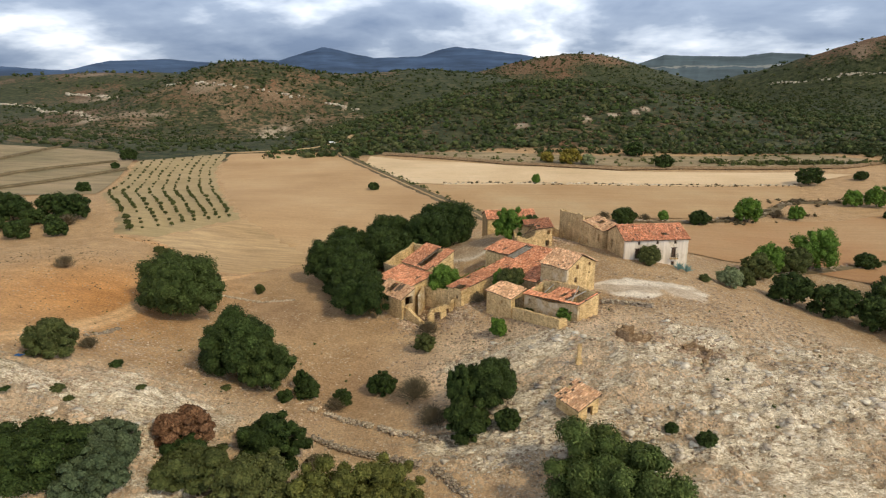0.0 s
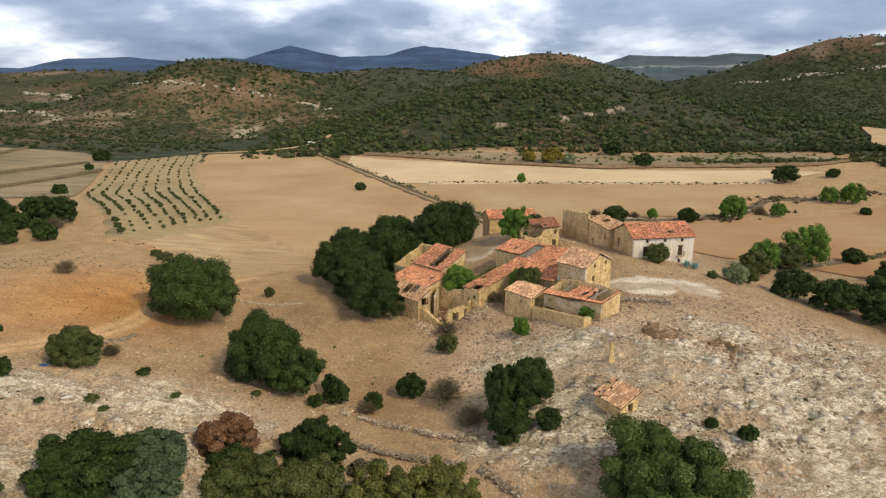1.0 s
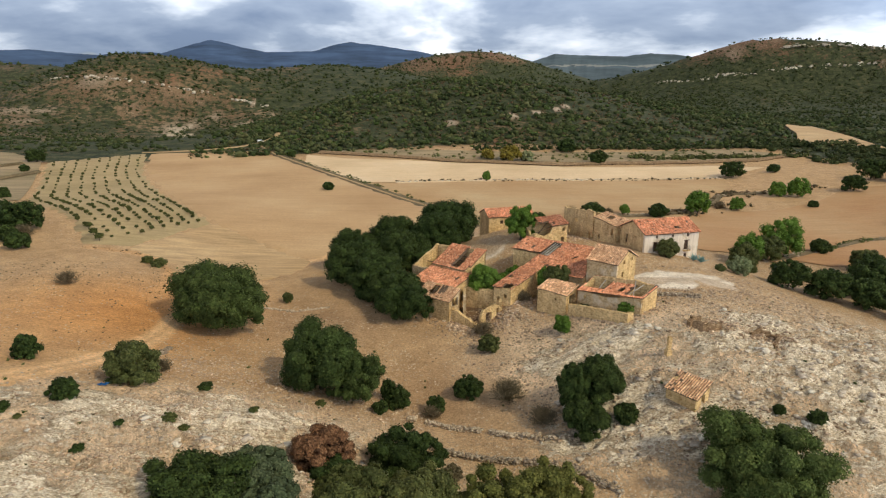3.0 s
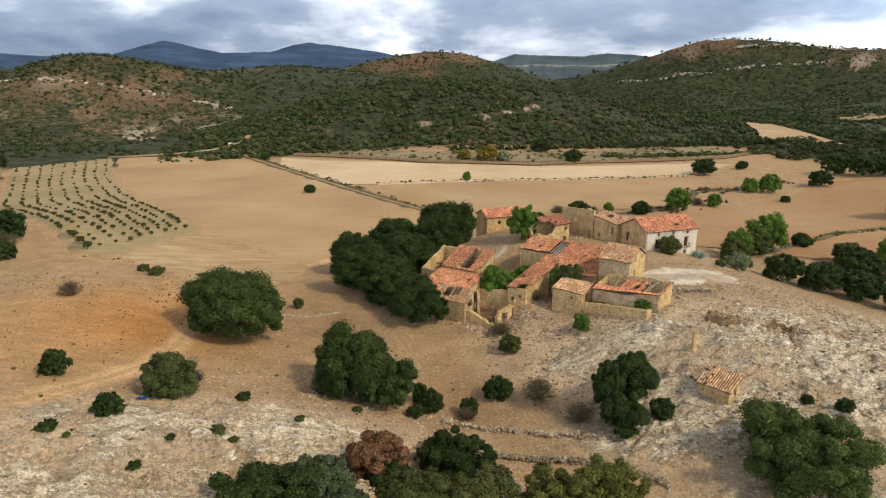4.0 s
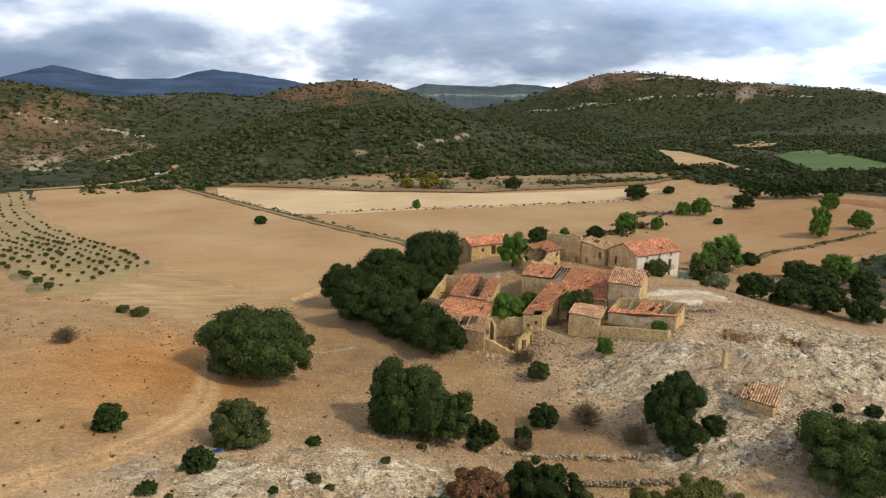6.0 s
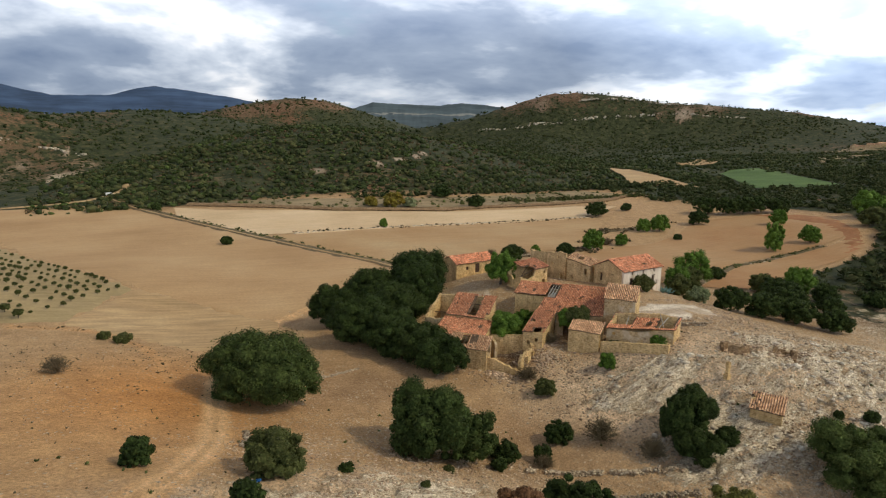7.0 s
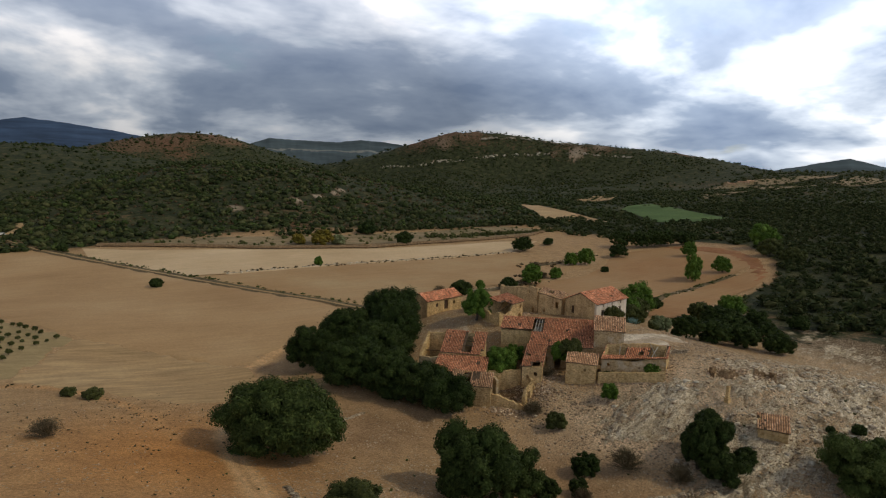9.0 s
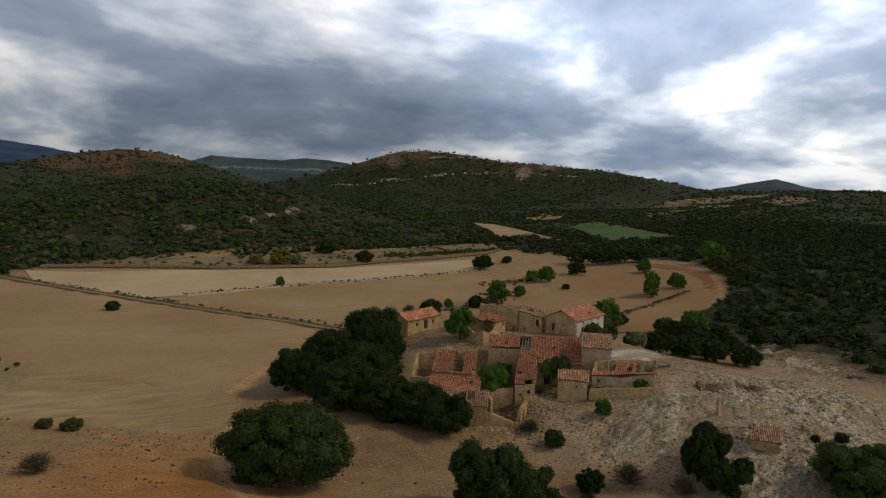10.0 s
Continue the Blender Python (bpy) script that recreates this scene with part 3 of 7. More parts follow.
def soil_colours(x, y):
    """Base colour of the bare ground and the share of rock in it."""
    c = np.empty((x.size, 4))
    tan, orange, scrub, pale = (0.47, 0.31, 0.165), (0.56, 0.275, 0.095), (0.165, 0.112, 0.062), (0.74, 0.54, 0.355)
    c[:, :3] = tan

    def blend(mask, colour):
        c[:, :3] += mask[:, None] * (np.array(colour) - c[:, :3])
    n = fbm(x, y, 30, 4, 61)
    blend(np.exp(-((x + 72) / 24) ** 2 - ((y - 98) / 30) ** 2) * (0.75 + 0.4 * n).clip(0, 1), (0.57, 0.35, 0.165))
    blend(np.exp(-((x + 63) / 17) ** 2 - ((y - 111) / 20) ** 2) * (0.95 + 0.6 * n).clip(0, 1), orange)
    blend(np.exp(-((x + 12) / 10) ** 2 - ((y - 88) / 12) ** 2) * 0.7, (0.36, 0.225, 0.125))
    blend(np.exp(-((x + 30) / 14) ** 2 - ((y - 112) / 10) ** 2) * 0.6, (0.31, 0.20, 0.12))
    blend((rockiness(x, y) * 0.8).clip(0, 1), pale)
    blend(np.exp(-((x + 42) / 26) ** 4 - ((y - 66 - 0.1 * (x + 42)) / 13) ** 4) * (0.75 + 0.5 * n).clip(0, 1), (0.67, 0.50, 0.335))
    blend(np.exp(-((x - 12) / 19) ** 4 - ((y - 92 + 0.2 * x) / 14) ** 4) * (0.85 + 0.4 * n).clip(0, 1), (0.76, 0.57, 0.385))
    blend(np.exp(-((x + 1.5) / 3.6) ** 4 - ((y - 111.5) / 3.4) ** 4), (0.17, 0.105, 0.058))
    wild = wild_land(x, y)
    blend(wild, scrub)
    blend(wild * smooth(0.0, 0.4, n), (0.205, 0.105, 0.06))
    blend(smooth(700, 1500, y) * smooth(0.0, 0.4, fbm(x, y, 300, 4, 71)), (0.18, 0.10, 0.06))
    # ledges of pale rock that follow the contours of the far hills
    face, heath = hill_face(x, y), dry_top(x, y)
    m = fbm(x, y, 55, 4, 33)
    blend(face, (0.150, 0.098, 0.056))
    blend(face * smooth(0.0, 0.5, m), (0.235, 0.160, 0.098))
    blend(heath, (0.135, 0.078, 0.047))
    blend(heath * smooth(0.1, 0.5, m), (0.185, 0.118, 0.076))
    blend(np.exp(-((x + 70) / 60) ** 2 - ((y - 907) / 9) ** 2), (0.42, 0.235, 0.12))
    hz = land(x, y) + 6 * fbm(x, y, 160, 3, 27)
    ledge = 0.5 * np.exp(-((np.mod(hz, 11) - 5) / 0.8) ** 2) * smooth(0.0, 0.4, fbm(x, y, 90, 3, 28)) * np.maximum(face, heath)
    for line, width in LEDGES:
        ledge = np.maximum(ledge, (1 - smooth(0.3 * width, 0.9 * width, off_line(line, x, y) + width * m)) * smooth(-0.2, 0.15, fbm(x, y, 70, 3, 34)))
    cx, cy = -165, 750
    cliff = np.exp(-((x - cx) / 50) ** 4 - ((y - cy) / 36) ** 4) * smooth(-0.35, 0.05, fbm(x, y, 38, 4, 29))
    trail = 1 - smooth(1.2, 3.0, off_line(HILL_TRAIL, x, y) + n)
    pale_rock = np.clip(ledge + cliff + trail, 0, 1)
    blend(pale_rock, (0.40, 0.34, 0.265))
    blend(cliff, (0.58, 0.50, 0.38))
    # worn pale ground: the dirt track, the threshing floor, the bare terrace by the tall house
    rough_n = fbm(x, y, 5, 3, 66)
    d = np.minimum(off_line(DIRT_TRACK, x, y), off_line(FIELD_PATH, x, y))
    blend((1 - smooth(1.5, 2.5, d + 0.6 * rough_n)) * 0.9, (0.69, 0.43, 0.215))
    blend(np.exp(-((d - 0.85) / 0.35) ** 2) * 0.6, (0.79, 0.54, 0.30))
    blend(np.exp(-(d / 0.35) ** 2) * 0.45, (0.50, 0.32, 0.17))
    e = np.hypot((x - 5.8) / 6.5, (y - 147) / 9.5) + 0.12 * rough_n
    blend((1 - smooth(0.95, 1.1, e)) * 0.9 * smooth(143, 139, y - 0.2 * x), (0.74, 0.68, 0.57))
    blend((1 - smooth(0.75, 0.95, e)) * 0.8, (0.46, 0.33, 0.21))
    e = np.hypot((x - 37.5) / 12, (y - 109.5) / 5.5) + 0.8 * rough_n
    worn = (1 - smooth(0.75, 1.0, e)) * 0.92
    blend(worn, (0.56, 0.46, 0.35))
    blend(worn * smooth(-0.15, 0.12, fbm(x * 0.6, y * 1.6, 6, 3, 68)), (0.80, 0.72, 0.60))
    step = off_line([(-90, 167), (-78, 163), (-72, 159), (-65, 144), (-62.5, 131), (-61.3, 118)], x, y) + 0.8 * rough_n
    blend((1 - smooth(0.4, 1.6, step)) * 0.7, (0.60, 0.34, 0.15))
    step = off_line([(-50, 135.5), (-44.5, 142), (-42, 147), (-36, 159.5), (-30, 165)], x, y) + 0.6 * rough_n
    blend((1 - smooth(0.5, 1.5, step)) * 0.6, (0.34, 0.21, 0.115))
    c[:, 3] = np.clip(rockiness(x, y) * (0.72 + 0.5 * fbm(x, y, 9, 3, 83)) + 0.5 * pale_rock - worn - (1 - smooth(1.6, 2.6, d)), 0, 1)
    PALE.append(pale_rock)
    near = 1 - smooth(120, 150, np.hypot(x, y - 70))
    PALE.append(np.clip(near * ((0.24 - 0.2 * smooth(96, 108, y) * smooth(0, -10, x)) + 0.6 * rockiness(x, y) + 0.35 * smooth(-12, 10, x + 0.2 * (y - 95)) - 0.5 * smooth(-52, -66, x - 0.2 * (y - 90)) - 0.35 * np.exp(-((x + 8) / 14) ** 2 - ((y - 86) / 12) ** 2)) - worn - (1 - smooth(1.6, 2.8, d)), 0, 1))
    return c


def wild_land(x, y):
    wild = smooth(398, 416, y + 0.1 * np.abs(x - 60))
    right = smooth(0, 16, x - np.interp(y, [40, 100, 150, 165, 185, 225, 250, 330, 400], [88, 92, 112, 200, 238, 282, 280, 262, 255]))
    return np.maximum(wild, right)


def scrub_cover(x, y):
    """0 to 1: how thickly low scrub covers the slopes beyond the fields."""
    n = 0.5 + 0.5 * fbm(x, y, 150, 4, 23)
    ridge = smooth(40, 95, land(x, y)) * smooth(900, 1200, np.hypot(x, y))
    left = smooth(-60, -150, x) * (1 - smooth(1050, 1300, y))
    cover = 1.0 - 0.30 * ridge * smooth(0.4, 0.7, n) - 0.1 * left * smooth(0.25, 0.55, n) - 0.2 * smooth(0.55, 0.7, n)
    cover = cover - 0.22 * hill_face(x, y) - 0.17 * dry_top(x, y)
    near_bare = np.exp(-((x - 104) / 26) ** 2 - ((y - 92) / 22) ** 2)
    return np.clip(wild_land(x, y) * (cover - 0.7 * near_bare), 0, 1)


def build_ground():
    xs, ys = axis(-84, 76, 0.40, -4800, 4800, 1.042), axis(44, 122, 0.40, -1200, 4900, 1.032)
    X, Y = np.meshgrid(xs, ys)
    x, y = X.ravel(), Y.ravel()
    z = ground(x, y)
    nx, ny = len(xs), len(ys)
    i = (np.arange(ny - 1)[:, None] * nx + np.arange(nx - 1)[None, :]).ravel()
    me = mesh_from("ground", np.c_[x, y, z], np.c_[i, i + 1, i + 1 + nx, i + nx])
    att = me.color_attributes.new("soil", "FLOAT_COLOR", "POINT")
    att.data.foreach_set("color", soil_colours(x, y).astype(np.float32).ravel())
    att = me.color_attributes.new("cover", "FLOAT_COLOR", "POINT")
    cover = np.ones((x.size, 4), np.float32)
    cover[:, 0] = scrub_cover(x, y) * (1 - 0.95 * PALE[0])
    cover[:, 1] = PALE[1]
    cover[:, 2] = 0
    att.data.foreach_set("color", cover.ravel())
    me.polygons.foreach_set("use_smooth", np.ones(len(me.polygons), bool))
    me.materials.append(MAT["ground"])
    tagged(new("ground", me), "dry tan earth with bare limestone and scrubby hills", "ground", kind="structure")


build_ground()


def draped(name, poly, step, lift, mat, label, category="field", tuck=False):
    """A sheet of its own soil laid on the ground inside an outline."""
    bm = bmesh.new()
    bm.faces.new([bm.verts.new((px, py, 0)) for px, py in poly])
    for k in (0, 1):
        lo, hi = min(p[k] for p in poly), max(p[k] for p in poly)
        s = lo + step
        while s < hi:
            co, no = [0, 0, 0], [0, 0, 0]
            co[k], no[k] = s, 1
            bmesh.ops.bisect_plane(bm, geom=bm.verts[:] + bm.edges[:] + bm.faces[:], plane_co=co, plane_no=no)
            s += step
    bmesh.ops.triangulate(bm, faces=bm.faces[:])
    co = np.array([v.co[:] for v in bm.verts])
    z = ground(co[:, 0], co[:, 1]) + lift
    for v, h in zip(bm.verts, z):
        v.co.z = h - (lift + 0.12 if tuck and v.is_boundary else 0)
    bm.normal_update()
    for f in bm.faces:
        f.smooth = True
        if f.normal.z < 0:
            f.normal_flip()
    me = bpy.data.meshes.new(name)
    bm.to_mesh(me)
    bm.free()
    me.materials.append(mat)
    return tagged(new(name, me), label, category, kind="structure")

# ---------------- fields, tracks and banks ----------------
draped("field_1", [(-146, 427), (-110, 424), (-75, 419), (-50, 369), (-20, 302), (10, 236), (14, 212), (6, 190), (-12, 182), (-30, 172), (-37, 163), (-52, 182), (-66, 202), (-85.5, 243.5), (-107, 297), (-128, 352)],
       7, 0.25, MAT["field_tan"], "bare tilled tan field beside the farm track", tuck=True)
draped("field_2", [(-46, 393), (-22, 375), (37, 354), (97, 340), (188, 336), (214, 326), (171, 303), (113, 304), (58, 303), (0, 299), (-17, 302), (-46, 368)],
       7, 0.25, MAT["field_pale"], "strip of bare stubble field coloured paler as a patch of sun")
draped("field_3", [(-16, 299), (0, 296), (58, 299), (113, 300), (170, 300), (162, 280), (147, 263), (118, 236), (96, 227), (71, 224), (50, 205), (34, 186), (22, 200), (16, 228), (0, 262)],
       7, 0.22, MAT["field_brown"], "bare brown tilled field behind the hamlet")
draped("field_4", [(60, 196), (84, 210), (112, 224), (150, 228), (178, 240), (212, 262), (262, 254), (276, 226), (252, 205), (228, 189), (203, 186), (178, 184), (143, 181), (112, 165), (92, 156), (74, 158), (60, 172)],
       6, 0.22, MAT["field_red"], "reddish bare field curving round the valley")
draped("field_5", [(95, 152), (112, 162), (143, 177), (178, 180.5), (203, 182), (230, 185), (214, 171), (190, 165), (150, 160), (120, 150), (104, 146)],
       5, 0.2, MAT["field_red"], "lower strip of reddish bare soil below a hedge")
draped("stubble_patch", [(-66, 205), (-50, 184), (-34, 164), (-38, 150), (-47, 137), (-57, 139), (-71, 158), (-82, 168)], 3, 0.13, MAT["stubble"], "pale dry stubble with traces of old furrows", tuck=True)
draped("orchard_field", [(-146, 427), (-168, 410), (-190, 387), (-168, 326), (-147, 263), (-125, 226), (-103, 192), (-91, 168), (-80, 168), (-66, 202), (-85.5, 243.5), (-107, 297), (-128, 352)],
       6, 0.25, MAT["orchard_soil"], "grassy tan soil of a young orchard", tuck=True)
draped("terrace_field", [(-232, 321), (-300, 350), (-330, 420), (-250, 425), (-221, 420), (-192, 388), (-170, 326), (-149, 264), (-193, 266)], 8, 0.3, MAT["terrace_soil"], "grey-green fallow terraces on a low rise")
draped("field_6", [(372, 522), (385, 500), (370, 450), (336, 368), (318, 380), (301, 411), (330, 450)], 10, 0.9, MAT["stubble"], "small pale bare field between woods")
draped("crop_field", [(455, 452), (500, 474), (549, 484), (535, 455), (520, 434), (470, 370), (428, 311), (400, 318), (366, 343), (410, 398)], 10, 0.9, MAT["crop"], "green field of young crop in the valley")
draped("red_rim", [(250, 258), (262, 255), (274, 240), (268, 216), (248, 193), (222, 176), (200, 166), (190, 166), (210, 178), (232, 192), (250, 214), (251, 236)], 5, 0.36, MAT["red_earth"], "rim of dark red bare earth at the field's end", tuck=True)
draped("field_8", [(560, 600), (640, 690), (700, 690), (670, 630), (610, 592)], 12, 1.2, MAT["stubble"], "small pale clearing in far woods")
for poly in ([(640, 470), (760, 560), (860, 560), (760, 470)], [(800, 470), (900, 560), (980, 560), (900, 450)], [(880, 400), (980, 480), (1080, 470), (960, 380)]):
    draped("terrace_field", poly, 16, 1.0, MAT["terrace_soil"], "fallow terrace on the far valley side")
draped("field_7", [(250, 372), (240, 352), (223, 350), (130, 352), (37, 360), (-30, 402), (20, 396), (80, 384), (160, 384), (230, 388)], 6, 0.3, MAT["terrace_soil"], "dry grassy terrace at the foot of the wooded hill")


def ribbon(name, line, width, lift, mat, label, category, wobble=0.5):
    """A strip that follows a line over the ground."""
    pts = []
    for (x0, y0), (x1, y1) in zip(line, line[1:]):
        n = max(2, int(math.hypot(x1 - x0, y1 - y0) / 2.5))
        pts += [(x0 + (x1 - x0) * k / n, y0 + (y1 - y0) * k / n) for k in range(n)]
    pts.append(line[-1])
    pts = np.array(pts)
    d = np.gradient(pts, axis=0)
    d /= np.linalg.norm(d, axis=1)[:, None] + 1e-9
    side = np.c_[d[:, 1], -d[:, 0]]
    rows = []
    for k in (-1, -0.33, 0.33, 1):
        w = width / 2 * k + (wobble * fbm(pts[:, 0], pts[:, 1], 7, 2, int(10 * k) + 30) if abs(k) == 1 else 0)
        q = pts + side * np.reshape(w, (-1, 1))
        rows.append(np.c_[q, ground(q[:, 0], q[:, 1]) + lift * (1 if abs(k) < 1 else 0.4)])
    v = np.stack(rows, 1).reshape(-1, 3)
    f = [(4 * i + j, 4 * i + j + 1, 4 * i + j + 5, 4 * i + j + 4) for i in range(len(pts) - 1) for j in range(3)]
    me = mesh_from(name, v, f)
    me.materials.append(mat)
    return tagged(new(name, me), label, category, kind="structure")


TRACK = [(-76, 434), (-64, 400), (-49, 368.7), (-24, 314), (-2, 262), (13, 228), (19, 205), (24, 190)]
ribbon("bank", TRACK, 6.5, 0.45, MAT["bank"], "weedy earth bank along the farm track", "bank", 1.5)
ribbon("farm_track", [(x - 1.2, y) for x, y in TRACK], 1.6, 0.55, MAT["stubble"], "narrow pale dirt farm track between fields", "track")
ribbon("bank", [(-38, 398), (37, 358), (97, 344.5), (130, 349), (223, 346.5), (262, 362)], 5.0, 1.5, MAT["brown_rubble"], "dark stone terrace bank above the field", "bank", 1.2)
ribbon("bank", [(58, 214), (90, 219), (118, 233), (147, 262), (178, 262), (200, 275)], 5.0, 0.5, MAT["bank"], "stony overgrown bank between fields", "bank", 2)
ribbon("bank", [(88, 150), (112, 163.5), (143, 179), (178, 182), (206, 184)], 2.6, 0.4, MAT["bank"], "thin weedy bank dividing the red fields", "bank", 0.6)
for line in ([(-258, 340), (-259, 365), (-260, 398), (-261, 428)], [(-227, 305), (-225, 325), (-216, 345), (-197, 376)], [(-206, 280), (-196, 300), (-185, 330), (-178, 350)]):
    ribbon("bank", line, 4.0, 1.5, MAT["bank"], "weedy stone step between fallow terraces", "bank", 1.2)
ribbon("bank", [(0, 297.5), (58, 301), (113, 302), (171, 301.5)], 2.4, 0.4, MAT["field_pale"], "pale bank of stones between two fields", "bank", 0.8)

ribbon("hill_track", [(-150, 428), (-112, 431), (-92, 436), (-78, 449), (-72, 463), (-69, 482)], 4.5, 0.6, MAT["stubble"], "pale dirt track at the foot of the hill", "track", 1.0)

# ---------------- helpers for things ----------------
def thing(name, x, y, z, label, category, group=""):
    ob = new(name)
    ob.empty_display_size = 0.2
    ob.location = (x, y, z)
    return tagged(ob, label, category, group)


def origin(ob):
    o = Vector(ob.location)
    while ob.parent:
        ob = ob.parent
        o += ob.location
    return o


def part(name, bm, mat, parent, label=""):
    """One mesh, built in world coordinates, hung under a thing or a part."""
    if isinstance(bm, bpy.types.Mesh):
        me = bm
        me.transform(Matrix.Translation(-origin(parent)))
    else:
        bmesh.ops.recalc_face_normals(bm, faces=bm.faces[:])
        bmesh.ops.translate(bm, verts=bm.verts[:], vec=-origin(parent))
        me = bpy.data.meshes.new(name)
        bm.to_mesh(me)
        bm.free()
    me.materials.append(MAT[mat])
    ob = new(name, me)
    ob.parent = parent
    if label:
        ob["label"] = label
    return ob


def prism(bm, base, top):
    """A closed body between two loops of as many corners."""
    a, b = [bm.verts.new(p) for p in base], [bm.verts.new(p) for p in top]
    n = len(a)
    bm.faces.new(a[::-1]), bm.faces.new(b)
    for i in range(n):
        bm.faces.new((a[i], a[(i + 1) % n], b[(i + 1) % n], b[i]))


def beam(bm, p, q, r, sides=6):
    p, q = Vector(p), Vector(q)
    d = (q - p).normalized()
    s = d.cross(Vector((0, 0, 1)) if abs(d.z) < 0.9 else Vector((1, 0, 0))).normalized()
    t = d.cross(s)
    ring = [math.cos(2 * math.pi * k / sides) * s + math.sin(2 * math.pi * k / sides) * t for k in range(sides)]
    prism(bm, [p + r * v for v in ring], [q + r * 0.85 * v for v in ring])


def wall_mesh(p0, p1, zb, top, thick=0.5, holes=(), rag=0.0, seed=0):
    """A wall from p0 to p1, its outer face on that line and its body to the left of it. zb: foot, one height or two;
    top: heights along the wall as (share, z); holes: openings (s0, s1, z0, z1) in metres along and absolute height."""
    rnd = random.Random(seed)
    p0, p1 = Vector((*p0, 0)), Vector((*p1, 0))
    length = (p1 - p0).length
    d = (p1 - p0) / length
    n = Vector((-d.y, d.x, 0)) * thick
    zb = zb if isinstance(zb, tuple) else (zb, zb)
    cuts = {0.0, length}
    for h in holes:
        cuts |= {max(0, h[0]), min(length, h[1])}
    for share, _ in top:
        cuts.add(share * length)
    step = 0.55 if rag else 2.0
    s = step
    while s < length:
        if all(abs(s - c) > 0.2 for c in cuts):
            cuts.add(s)
        s += step * (0.7 + 0.6 * rnd.random())
    cuts = sorted(cuts)

    def height(s):
        u = s / length
        for (u0, z0), (u1, z1) in zip(top, top[1:]):
            if u0 <= u <= u1 + 1e-9:
                return z0 + (z1 - z0) * (u - u0) / max(u1 - u0, 1e-6)
        return top[-1][1]
    tops = [height(s) + (rag * (rnd.random() * 1.3 - 0.9) if rag else 0) for s in cuts]
    bm = bmesh.new()
    for (s0, t0), (s1, t1) in zip(zip(cuts, tops), zip(cuts[1:], tops[1:])):
        if s1 - s0 < 1e-4:
            continue
        f0, f1 = zb[0] + (zb[1] - zb[0]) * s0 / length, zb[0] + (zb[1] - zb[0]) * s1 / length
        mid = (s0 + s1) / 2
        bands = sorted((h[2], h[3]) for h in holes if h[0] - 1e-6 < mid < h[1] + 1e-6)
        lo = (f0, f1)
        for z0, z1 in bands + [(None, None)]:
            hi = (t0, t1) if z0 is None else (min(z0, t0), min(z0, t1))
            if hi[0] > lo[0] + 1e-3 or hi[1] > lo[1] + 1e-3:
                a, b = p0 + d * s0, p0 + d * s1
                prism(bm, [a + Vector((0, 0, lo[0])), b + Vector((0, 0, lo[1])), b + n + Vector((0, 0, lo[1])), a + n + Vector((0, 0, lo[0]))],
                      [a + Vector((0, 0, hi[0])), b + Vector((0, 0, hi[1])), b + n + Vector((0, 0, hi[1])), a + n + Vector((0, 0, hi[0]))])
            lo = (z1, z1)
    bmesh.ops.remove_doubles(bm, verts=bm.verts[:], dist=1e-4)
    return bm


